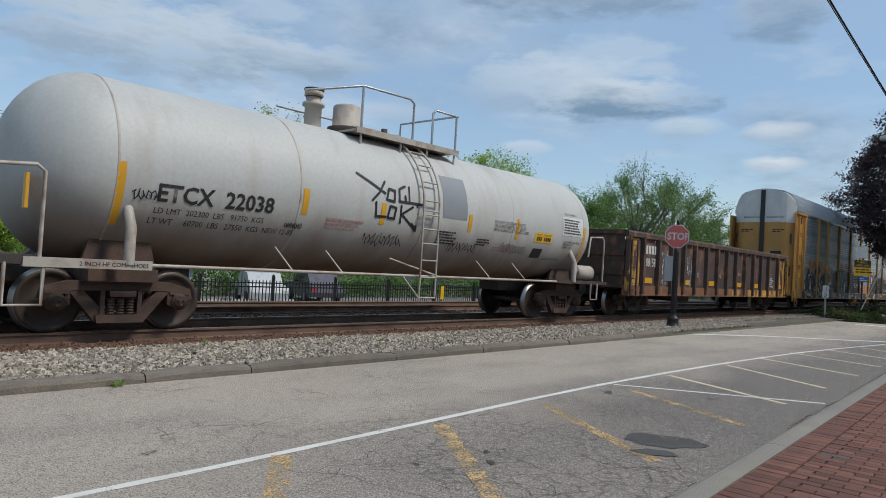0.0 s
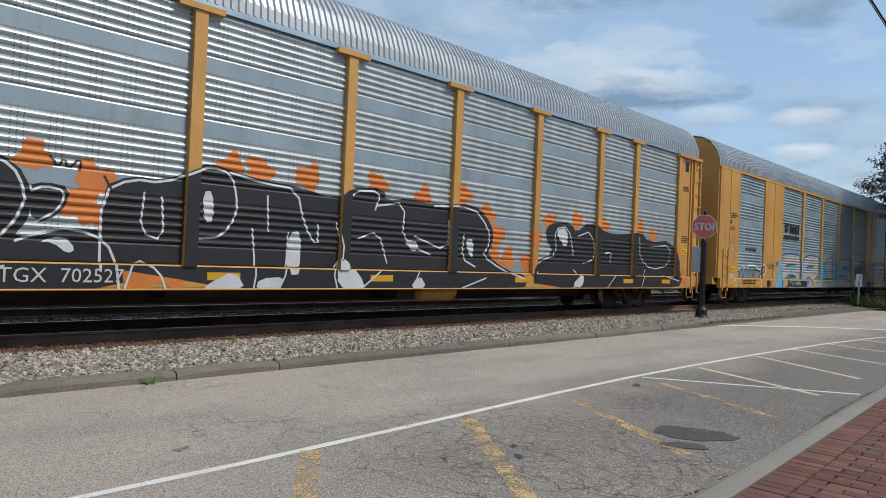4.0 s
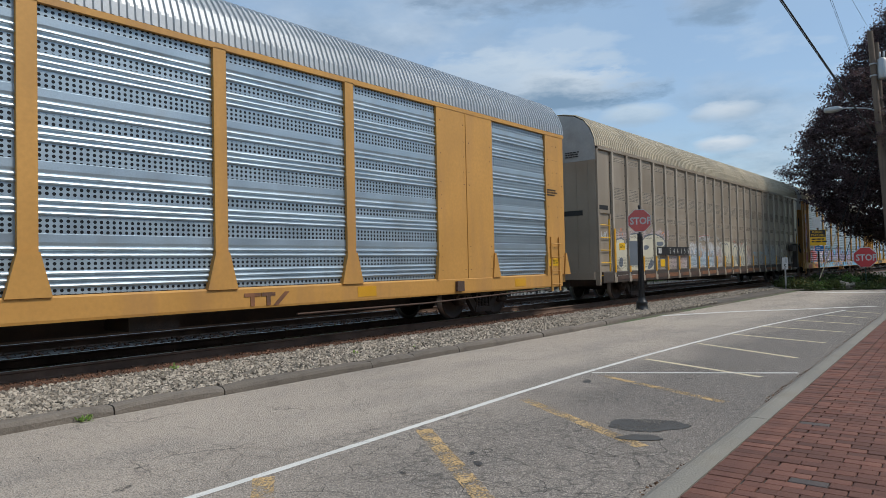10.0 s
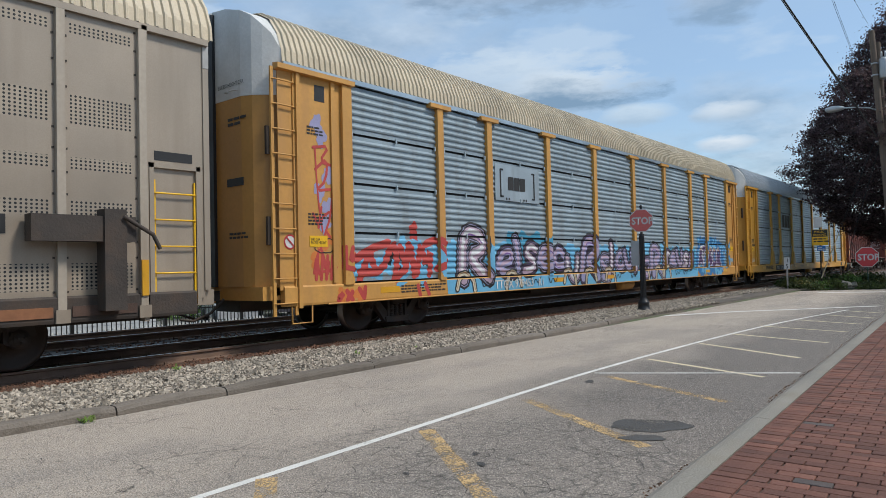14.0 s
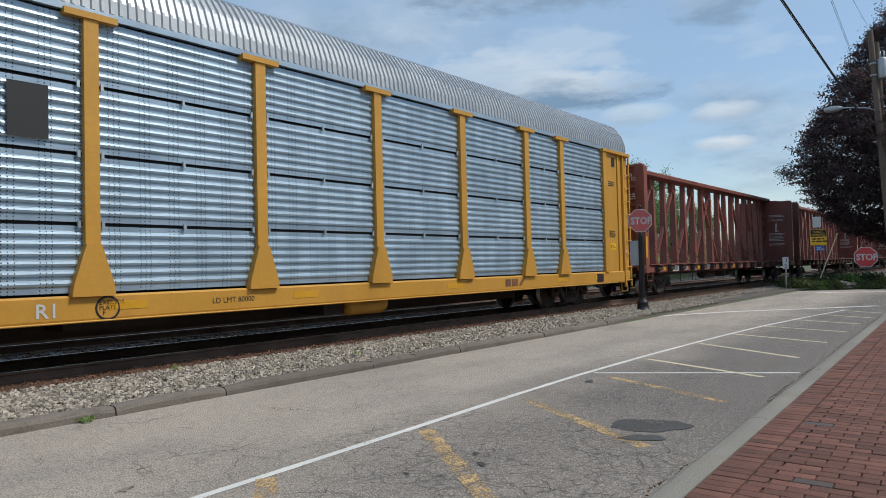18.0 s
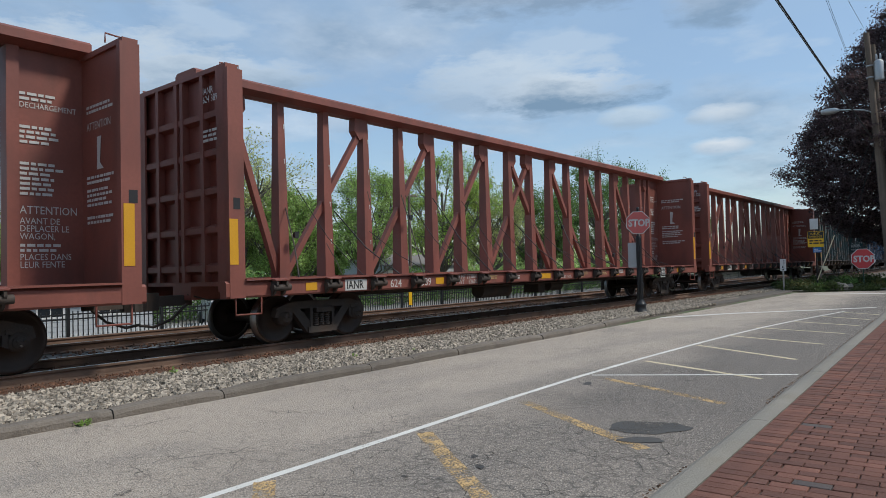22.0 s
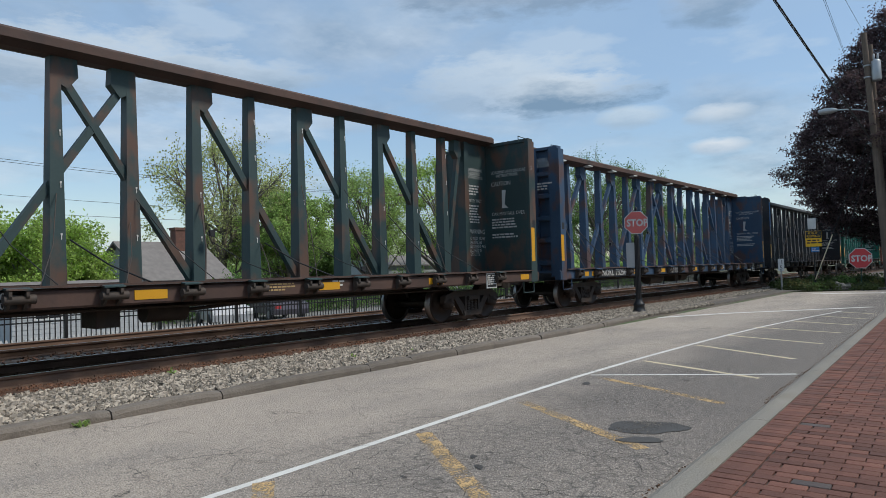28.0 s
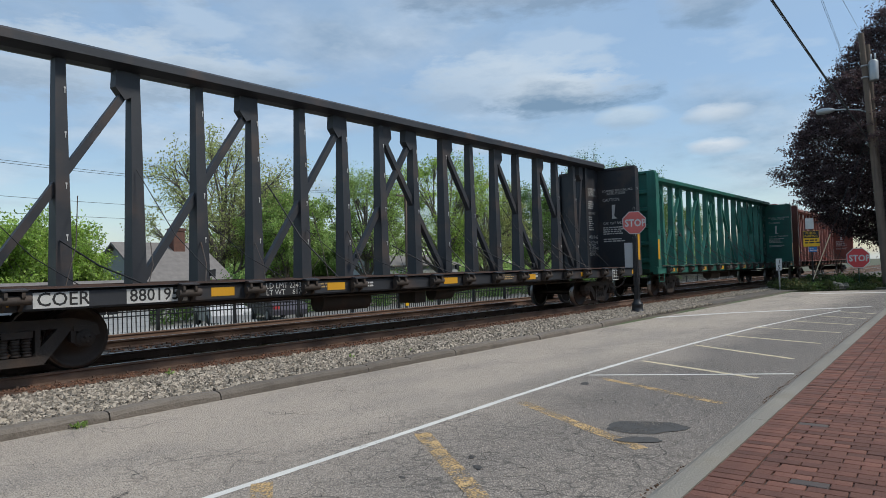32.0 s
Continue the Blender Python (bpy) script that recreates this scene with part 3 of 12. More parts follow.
def part(name, solid, mats, parent=None, label="", at=None):
    """Links a Solid (or a ready mesh) as one object, under its thing if it has one."""
    me = solid if isinstance(solid, bpy.types.Mesh) else solid.mesh(name, mats)
    ob = new(name, me)
    if at is not None:
        ob.matrix_basis = at if isinstance(at, Matrix) else Matrix.Translation(at)
    ob.parent = parent
    if name in TINY:
        tagged(ob, label, kind="stuff")
    elif label:
        tagged(ob, label)
    return ob


def thing(name, label, category, group="", kind="", at=None):
    ob = new(name)
    ob.empty_display_size = 0.2
    if at is not None:
        ob.matrix_basis = at if isinstance(at, Matrix) else Matrix.Translation(at)
    return tagged(ob, label, category, group, kind)


def cloud_mesh(name, verts, faces, mats):
    """A mesh of many small pieces from arrays."""
    me = bpy.data.meshes.new(name)
    me.from_pydata(verts.reshape(-1, 3).tolist(), [], faces.reshape(-1, faces.shape[-1]).tolist())
    for m in mats if isinstance(mats, (list, tuple)) else [mats]:
        me.materials.append(m)
    me.update()
    return me


def lettering(name, words, size, mats, parent, at, wrap=None, label="", squeeze=1.0, bold=0.0):
    """Words in the built-in font, as a thin flat mesh facing -y; at: its lower left corner. wrap: (axis y, axis z, radius) of a drum it lies on."""
    cu = bpy.data.curves.new(name, "FONT")
    cu.body, cu.size, cu.resolution_u, cu.space_line, cu.offset = words, size * 1.42, 2, 0.85, bold * size
    tmp = bpy.data.objects.new(name, cu)
    me = bpy.data.meshes.new_from_object(tmp)
    bpy.data.objects.remove(tmp)
    for v in me.vertices:
        x, z = v.co.x * squeeze + at[0], v.co.y + at[2]
        y = at[1]
        if wrap:
            y = wrap[0] - math.sqrt(max(0.0, wrap[2] ** 2 - (z - wrap[1]) ** 2)) - 0.008
        v.co = (x, y, z)
    me.materials.clear()
    me.materials.append(mats)
    return part(name, me, mats, parent, label)


def bars(solid, x, y, z, size, count, gaps=(), wide=0.62, mi=0):
    """Plain upright blocks, one for each character of a mark that is not spelled out."""
    for i in range(count):
        if i not in gaps:
            solid.box(x + i * size * 0.8, x + i * size * 0.8 + size * wide, y - 0.003, y, z, z + size, mi)
    return solid


def small_print(solid, x, y, z, wide, lines, pitch, rng, mi=0):
    """Rows of plain bars in place of print too small to read."""
    for i in range(lines):
        a = x
        while a < x + wide * rng.uniform(0.7, 1.0):
            w = rng.uniform(0.04, 0.12) * pitch / 0.06
            solid.box(a, a + w, y - 0.003, y, z - i * pitch, z - i * pitch + pitch * 0.55, mi)
            a += w + pitch * 0.35
    return solid


def ribbon(solid, pts, w, y, mi, z_axis=True, step=0.0003, ends=10):
    """A flat brush stroke through points (x, z), round at its joints, facing -y."""
    for i, (a, b) in enumerate(zip(pts, pts[1:])):
        d = Vector((b[0] - a[0], b[1] - a[1]))
        if d.length < 1e-6:
            continue
        n = Vector((-d.y, d.x)).normalized() * w / 2
        yy = y - i * step
        solid.add([(a[0] - n.x, yy, a[1] - n.y), (b[0] - n.x, yy, b[1] - n.y), (b[0] + n.x, yy, b[1] + n.y), (a[0] + n.x, yy, a[1] + n.y)], [(0, 1, 2, 3)], mi)
    for i, p in enumerate(pts):
        yy = y - step * (i + 0.5)
        ring = [(p[0] + math.cos(2 * math.pi * j / ends) * w / 2, yy, p[1] + math.sin(2 * math.pi * j / ends) * w / 2) for j in range(ends)]
        solid.add(ring, [tuple(range(ends))], mi)
    return solid


def stones(name, count, area, height, size, m, parent, seed):
    """Loose crushed stones strewn over a strip: area (x0, x1, y0, y1), height(x, y) arrays."""
    rng = np.random.default_rng(seed)
    c = np.empty((count, 3))
    c[:, 0] = rng.uniform(area[0], area[1], count)
    c[:, 1] = rng.uniform(area[2], area[3], count)
    s = rng.uniform(size[0], size[1], (count, 1))
    c[:, 2] = height(c[:, 0], c[:, 1]) + s[:, 0] * rng.uniform(0.0, 0.5, count)
    cube = np.array([(x, y, z) for x in (-1, 1) for y in (-1, 1) for z in (-1, 1)], float)
    v = cube[None] * rng.uniform(0.35, 1.0, (count, 8, 3)) * s[:, :, None] * rng.uniform(0.6, 1.0, (count, 1, 3))
    q = rng.normal(size=(count, 4))
    q /= np.linalg.norm(q, axis=1)[:, None]
    w, x, y, z = q.T
    r = np.stack([1 - 2 * (y * y + z * z), 2 * (x * y - z * w), 2 * (x * z + y * w), 2 * (x * y + z * w), 1 - 2 * (x * x + z * z), 2 * (y * z - x * w), 2 * (x * z - y * w), 2 * (y * z + x * w), 1 - 2 * (x * x + y * y)], 1).reshape(-1, 3, 3)
    v = np.einsum("nij,nkj->nki", r, v) + c[:, None]
    f = np.array([(0, 1, 3, 2), (4, 6, 7, 5), (0, 4, 5, 1), (2, 3, 7, 6), (0, 2, 6, 4), (1, 5, 7, 3)])
    f = f[None] + (np.arange(count) * 8)[:, None, None]
    ob = part(name, cloud_mesh(name, v, f, m), m, parent)
    return ob


def sides(pts, w):
    """The two edges of a stroke."""
    left, right = [], []
    for i, p in enumerate(pts):
        d = Vector((pts[min(i + 1, len(pts) - 1)][0] - pts[max(i - 1, 0)][0], pts[min(i + 1, len(pts) - 1)][1] - pts[max(i - 1, 0)][1]))
        d = d.normalized() if d.length > 1e-6 else Vector((1, 0))
        left.append((p[0] - d.y * w / 2, p[1] + d.x * w / 2))
        right.append((p[0] + d.y * w / 2, p[1] - d.x * w / 2))
    return left, right


# ---- ground, road and pavement ----
RAIL_Z, TRACK_Y = 0.20, 11.22
NEAR_RAIL, FAR_RAIL = TRACK_Y - 0.75, TRACK_Y + 0.75
ground = Solid()
profile = [(-500, -0.08), (7.2, -0.08), (7.36, 0.02), (9.6, 0.04), (17.0, -0.10), (19.0, -0.9), (1400, -0.9)]
ground.along_x(profile, -500, 1800, closed=False, caps=False)
tagged(part("ground", ground, M_SOIL), "bare earth and thin grass reaching to the horizon", "ground", kind="structure")

road = Solid()
edge = [(-60, 7.32), (13, 7.32), (18, 7.5), (24, 7.95), (28, 8.0), (33.8, 8.0), (34.4, 7.3), (37.4, 3.9), (41, 0.2), (41, -40), (24, -40), (24, 2.45), (12.0, 1.92), (-60, -1.4)]
road.along_z(edge, -0.06, 0.0)
tagged(part("road", road, M_ASPHALT), "worn light-grey asphalt street with faded parking lines", "road", kind="structure")
lot = Solid().along_z([(-60, 19.6), (120, 19.6), (120, 34), (-60, 34)], -0.95, -0.88)
tagged(part("ground_yard", lot, M_LOT), "grey paved yard behind the iron fence", "yard", kind="structure")


def stripe(pts, w, m, name, label, z=0.0025):
    """A painted line through (x, y) points, 4 mm proud, with slightly ragged sides."""
    rng = random.Random(len(name) + int(pts[0][0] * 100))
    s = Solid()
    fine = []
    for a, b in zip(pts, pts[1:]):
        k = max(2, int((Vector(b) - Vector(a)).length / 0.25))
        fine += [(a[0] + (b[0] - a[0]) * i / k, a[1] + (b[1] - a[1]) * i / k) for i in range(k)]
    fine.append(pts[-1])
    left, right = [], []
    for i, p in enumerate(fine):
        d = (Vector(fine[min(i + 1, len(fine) - 1)]) - Vector(fine[max(i - 1, 0)])).normalized()
        h = w / 2 * rng.uniform(0.88, 1.08)
        left.append((p[0] - d.y * h, p[1] + d.x * h, z))
        right.append((p[0] + d.y * h, p[1] - d.x * h, z))
    k = len(fine)
    s.add(left + right, [(i, i + 1, k + i + 1, k + i) for i in range(k - 1)])
    return tagged(part(name, s, m), label, "road marking", "road markings", "structure")


stripe([(-4, 4.1), (2.4, 4.19), (4.47, 4.29), (6.5, 4.40), (8.2, 4.46), (10.2, 4.46), (12.4, 4.41), (14.3, 4.33), (16.4, 4.2), (18.9, 3.94), (22.2, 3.50)], 0.08, M_WHITE_LINE, "trim_lane_line", "white painted line along the parking bays")
stripe([(17.95, 7.5), (20.5, 6.05), (22.2, 4.6), (24.2, 3.0)], 0.24, M_WHITE_LINE, "trim_stop_line", "long white stop line across the street")
stripe([(32.9, 6.3), (33.4, 5.1), (34.3, 3.2)], 0.55, M_WHITE_LINE, "trim_far_line", "white stop line by the planted bed")
stripe([(8.38, 4.36), (9.74, 2.11)], 0.07, M_WHITE_LINE, "trim_cross_line", "thin white line across a parking bay", 0.0045)
for i, (x, y) in enumerate(((10.02, 9.18), (12.37, 11.22), (14.25, 13.45), (16.22, 15.56), (18.15, 17.5), (20.0, 19.35), (21.7, 21.1))):
    stripe([(x, 4.3 if x < 17 else 4.0 - 0.14 * (x - 17.6)), (y, 2.42 + 0.02 * i)], 0.09, M_PALE_LINE, "trim_bay_line", "faded cream parking bay line", 0.0035)
for x, y in ((2.94, 1.55), (4.68, 3.27), (6.36, 5.24), (8.26, 7.37)):
    stripe([(x, 4.16), ((x + y) / 2, 3.23), (y, 2.30)], 0.155 if x < 5 else 0.14 if x < 7 else 0.12, M_AMBER_LINE, "trim_bay_line", "worn amber parking bay line", 0.0035)
stripe([(1.05, 4.12), (0.2, 2.4)], 0.15, M_AMBER_LINE, "trim_bay_line", "worn amber parking bay line", 0.0035)


def blot(x, y, rx, ry, m, name, label, z, seed, turn=0.0):
    rng = random.Random(seed)
    n = 40
    ph = [rng.uniform(0, 6.28) for _ in range(3)]
    ring = []
    for i in range(n):
        a = 2 * math.pi * i / n
        k = 1 + 0.07 * math.sin(3 * a + ph[0]) + 0.05 * math.sin(5 * a + ph[1]) + 0.03 * math.sin(9 * a + ph[2])
        p = Vector((math.cos(a) * rx * k, math.sin(a) * ry * k))
        p.rotate(Matrix.Rotation(turn, 2))
        ring.append((x + p.x, y + p.y, z))
    tagged(part(name, Solid().add(ring, [tuple(range(n))]), m), label, "road patch", "", "structure")


blot(5.95, 2.56, 0.36, 0.24, M_PATCH, "trim_patch", "dark round bitumen patch in a parking bay", 0.0055, 3, -0.98)
blot(5.49, 2.43, 0.19, 0.10, M_PATCH, "trim_patch", "small dark bitumen patch in a parking bay", 0.0065, 5, -0.98)
blot(7.75, 4.1, 0.12, 0.05, M_PATCH, "trim_patch", "dark oil stain on the asphalt", 0.006, 8, 0.4)
for i, (x, y, a, b) in enumerate(((2.55, 5.15, 0.07, 0.03), (2.2, 4.75, 0.08, 0.04), (4.3, 3.3, 0.05, 0.03), (4.1, 3.1, 0.06, 0.03), (3.6, 3.4, 0.04, 0.02), (8.6, 3.1, 0.10, 0.03))):
    blot(x, y, a, b, M_CRACK, "trim_stain", "small dark oil spot on the asphalt", 0.006, 20 + i, 0.3 * i)


# open cracks wandering over the lane and the bays, with short side branches
M_FISSURE = worn_paint("crack_filling", (0.05, 0.045, 0.04), 0.62, 60.0, 7.0, 0.95)


def fissures(count, x0, x1, y0, y1, heading, spread, length, width, seed, label):
    rng = random.Random(seed)
    s = Solid()

    def run(x, y, a, far, w, depth):
        pts, gone = [(x, y)], 0.0
        while gone < far:
            d = rng.uniform(0.03, 0.09)
            a += rng.gauss(0, 0.42)
            x, y, gone = x + math.cos(a) * d, y + math.sin(a) * d, gone + d
            pts.append((x, y))
            if depth and rng.random() < 0.10:
                run(x, y, a + rng.choice((-1, 1)) * rng.uniform(0.7, 1.5), far * rng.uniform(0.15, 0.4), w * 0.7, depth - 1)
        left, right = sides(pts, 1.0)
        n = len(pts)
        v = []
        for i, (p, q, r) in enumerate(zip(pts, left, right)):
            h = w * rng.uniform(0.4, 1.25) * min(1.0, 0.25 + 3.0 * min(i, n - 1 - i) / n)
            v += [(p[0] + (q[0] - p[0]) * h, p[1] + (q[1] - p[1]) * h, 0.0015), (p[0] + (r[0] - p[0]) * h, p[1] + (r[1] - p[1]) * h, 0.0015)]
        s.add(v, [(2 * i, 2 * i + 1, 2 * i + 3, 2 * i + 2) for i in range(n - 1)])

    for _ in range(count):
        run(rng.uniform(x0, x1), rng.uniform(y0, y1), heading + rng.gauss(0, spread), length * rng.uniform(0.4, 1.6), width * rng.uniform(0.7, 1.3), 2)
    tagged(part("trim_crack", s, M_FISSURE), label, "road crack", "road cracks", "structure")


fissures(34, 2.6, 7.2, 2.2, 4.0, -0.65, 0.75, 0.8, 0.0065, 5, "web of open cracks across the near parking bays")
fissures(26, 6.5, 16.0, 2.4, 4.3, -0.6, 0.6, 0.9, 0.007, 6, "open cracks across the farther parking bays")
fissures(30, 1.5, 12.0, 4.6, 7.1, -0.55, 0.3, 0.8, 0.0055, 7, "fine cracks across the traffic lane")
fissures(8, 4.0, 14.0, 5.0, 6.6, 0.05, 0.25, 2.2, 0.006, 8, "long cracks along the traffic lane")

# kerb between street and ballast: old stones of uneven length, worn round on top
kerb = thing("kerb_ballast", "old weathered kerb stones edging the ballast", "kerb", kind="structure")


def kerb_line(x):
    return 7.3 if x < 13 else 7.3 + 0.65 * min(1, (x - 13) / 11) ** 1.5


def old_kerb():
    rng = random.Random(4)
    xs = [-4.0, -1.7, 0.4, 1.55, 3.3, 4.62, 7.1, 8.05, 9.2, 10.6, 12.0]
    while xs[-1] < 27:
        xs.append(xs[-1] + rng.uniform(1.3, 2.4))
    for a, b in zip(xs, xs[1:]):
        y, dz = kerb_line((a + b) / 2) + rng.uniform(-0.012, 0.012), rng.uniform(-0.012, 0.012)
        y1 = kerb_line(b) - kerb_line(a)
        prof = [(0, -0.05), (0.0, 0.07), (0.02, 0.105), (0.05, 0.12), (0.15, 0.125), (0.19, 0.11), (0.2, -0.05)]
        s = Solid()
        k = 6
        rings = []
        for i in range(k + 1):
            u = i / k
            sq = 0.0 if 0 < i < k else 0.02
            rings.append([(a + 0.008 + (b - a - 0.016) * u, y + (u - 0.5) * y1 + p[0] + rng.uniform(-0.006, 0.006), p[1] + dz - sq + rng.uniform(-0.006, 0.006) if p[1] > 0 else p[1]) for p in prof])
        n = len(prof)
        s.add([q for r in rings for q in r], [(i * n + j, i * n + (j + 1) % n, (i + 1) * n + (j + 1) % n, (i + 1) * n + j) for i in range(k) for j in range(n)] + [tuple(range(n)), tuple(range(k * n + n - 1, k * n - 1, -1))])
        part("kerb_stone", s, M_OLD_KERB, kerb)


old_kerb()

# brick pavement with its concrete kerb; its own axes: u along the kerb, w towards the street
PAVE = Matrix.Translation((0, 1.345, 0)) @ Matrix.Rotation(math.atan(0.0385), 4, "Z")
kerb2 = thing("kerb_pavement", "pale concrete kerb along the brick pavement", "kerb", kind="structure", at=PAVE)


def new_kerb():
    x = -6.0
    while x < 24:
        b = x + 3.05
        prof = [(0, -0.05), (0, 0.133), (0.10, 0.136), (0.155, 0.128), (0.20, 0.105), (0.245, 0.06), (0.285, 0.0), (0.29, -0.05)]
        part("kerb_stone", Solid().along_x(prof, x + 0.004, b - 0.004), M_KERB, kerb2)
        x = b


new_kerb()
pavement = thing("pavement", "red brick paver pavement with darker bricks strewn in", "pavement", kind="structure", at=PAVE)
part("joint_bed", Solid().box(-8, 24.3, -9, -0.002, -0.06, 0.119), M_JOINT, pavement)


def pavers():
    rng = random.Random(7)
    brick = Solid()
    w, l, h, c = 0.0485, 0.1055, 0.016, 0.004
    top = [(-w + c, -l + c, h), (w - c, -l + c, h), (w - c, l - c, h), (-w + c, l - c, h)]
    low = [(-w, -l, h - c), (w, -l, h - c), (w, l, h - c), (-w, l, h - c)]
    bot = [(-w, -l, 0), (w, -l, 0), (w, l, 0), (-w, l, 0)]
    brick.add(top + low + bot, [(0, 1, 2, 3)] + [(4 + i, 4 + (i + 1) % 4, (i + 1) % 4, i) for i in range(4)] + [(8 + i, 8 + (i + 1) % 4, 4 + (i + 1) % 4, 4 + i) for i in range(4)])
    base = np.array(brick.v)
    red, grey = brick.mesh("brick", M_BRICK), brick.mesh("brick", M_BRICK_GREY)
    rest, rest_f, singles = [], [], 0
    courses = int(30.4 / 0.104)
    for i in range(courses):
        u = -7.084 + i * 0.104
        row = [-0.1125] + [-0.342 - 0.219 * j - (0.1095 if i % 2 else 0.0) + (0.0 if j or not i % 2 else 0.0) for j in range(13)]
        for j, y in enumerate(row):
            if y < -2.9:
                continue
            x, dz, a = u + rng.uniform(-0.0025, 0.0025), 0.117 + rng.uniform(-0.002, 0.003), rng.uniform(-0.012, 0.012)
            if singles < 300 and -1.25 < y and 3.3 < u < 6.6:
                ob = part("brick", grey if rng.random() < 0.05 else red, None, pavement, at=Matrix.Translation((x, y, dz)) @ Matrix.Rotation(a, 4, "Z"))
                singles += 1
            else:
                rest.append(base + np.array((x, y, dz)))
    v = np.array(rest)
    f = np.array([fc for fc in brick.f])
    f = f[None] + (np.arange(len(v)) * len(base))[:, None, None]
    tagged(part("brick_field", cloud_mesh("brick_field", v, f, M_BRICK_STUFF), None, pavement), kind="stuff")
    # the half bricks that close every second course against the border row
    half = Solid()
    for i in range(1, courses, 2):
        u = -7.084 + i * 0.104
        half.box(u - 0.0485, u + 0.0485, -0.333, -0.232, 0.119, 0.1335)
    tagged(part("brick_halves", half, M_BRICK_STUFF, pavement), kind="stuff")


M_LITTER = mat("dry_litter", (0.15, 0.085, 0.05), 0.95, var=0.3, island=0.5)
for a, b, count in ((4.0, 5.2, 40), (7.6, 10.4, 150), (10.4, 20.0, 160)):
    tagged(stones("leaf_litter", count, (a, b, 0.285, 0.36), lambda x, y: 0.0 * x, (0.004, 0.011), M_LITTER, kerb2, int(a * 10)), kind="stuff")

# apron of pale concrete where the ballast ends, before the planted bed
apron = Solid().along_z([(25.2, 8.0), (29, 8.02), (33.6, 8.05), (33.2, 9.7), (22.0, 9.75), (22.6, 8.6)], -0.05, 0.055)
tagged(part("pavement_apron", apron, M_APRON), "pale worn concrete apron beside the tracks", "apron", kind="structure")

# ---- tracks ----
def bed_z(x, y):
    return 0.085 - 0.035 * np.clip((y - 8.2) / 1.3, 0, 1)


ballast = thing("ballast", "pale grey crushed stone ballast with rusty stones near the rail", "ballast", kind="stuff")
part("bed", Solid().along_x([(7.48, 0.02), (7.5, 0.075), (8.4, 0.075), (9.5, 0.045), (10.1, 0.03), (17.2, 0.0), (17.4, -0.2)], -60, 500, closed=False, caps=False), M_BED, ballast)
stones("stones", 38000, (1.4, 23.5, 7.47, 9.62), lambda x, y: bed_z(x, y) - 0.004, (0.018, 0.044), M_STONE, ballast, 1)
stones("far_stones", 9000, (23.5, 70, 8.3, 9.7), lambda x, y: bed_z(x, y) - 0.004, (0.02, 0.045), M_STONE, ballast, 2)
stones("rusty_stones", 8000, (1.4, 40, 9.5, 10.32), lambda x, y: bed_z(x, y) - 0.012, (0.016, 0.034), M_RUSTY_STONE, ballast, 3)
stones("inner_stones", 9000, (1.4, 60, 12.2, 16.8), lambda x, y: 0.02 + 0 * x, (0.02, 0.04), M_RUSTY_STONE, ballast, 4)
part("rusty_strip", Solid().along_x([(9.55, 0.046), (9.7, 0.052), (10.2, 0.048), (10.5, 0.034)], -60, 200, closed=False, caps=False), M_RUSTY_BED, ballast)

RAIL_PROFILE = [(-0.075, -0.17), (0.075, -0.17), (0.075, -0.158), (0.012, -0.138), (0.009, -0.045), (0.036, -0.034), (0.037, -0.006), (0.03, 0.0), (-0.03, 0.0), (-0.037, -0.006), (-0.036, -0.034), (-0.009, -0.045), (-0.012, -0.138), (-0.075, -0.158)]


def track(y, label):
    tr = thing("railway_track", label, "railway track", "tracks", "structure", (0, y, RAIL_Z))
    for side in (-0.75, 0.75):
        s = Solid()
        k = len(RAIL_PROFILE)
        for x0, x1 in ((-60, 500),):
            v = [(x, side + a, b) for x in (x0, x1) for a, b in RAIL_PROFILE]
            for i in range(k):
                s.add([v[i], v[(i + 1) % k], v[k + (i + 1) % k], v[k + i]], [(0, 1, 2, 3)], 1 if i == 7 else 0)
        part("rail", s, [M_RAIL, M_RAIL_TOP], tr)
    ties, clips = Solid(), Solid()
    rng = random.Random(int(y * 10))
    x = -6.0
    while x < 110:
        ties.box(x - 0.11, x + 0.11, -1.28 + rng.uniform(-0.05, 0.05), 1.28 + rng.uniform(-0.05, 0.05), -0.36, -0.175 + rng.uniform(-0.006, 0.004))
        for side in (-0.75, 0.75):
            clips.box(x - 0.09, x + 0.09, side - 0.17, side + 0.17, -0.172, -0.155)
            for a in (-0.12, 0.12):
                clips.box(x - 0.05, x - 0.02, side + a - 0.015, side + a + 0.015, -0.155, -0.12)
        x += 0.5
    tagged(part("ties", ties, M_TIE, tr), kind="stuff")
    tagged(part("tie_plates", clips, M_RAIL, tr), kind="stuff")


track(TRACK_Y, "near railway track with rusty rails and dark timber ties")
track(TRACK_Y + 4.0, "second railway track with brown rusty rails")

# ---- train: shared running gear ----
CARS, WHEELS = [], []


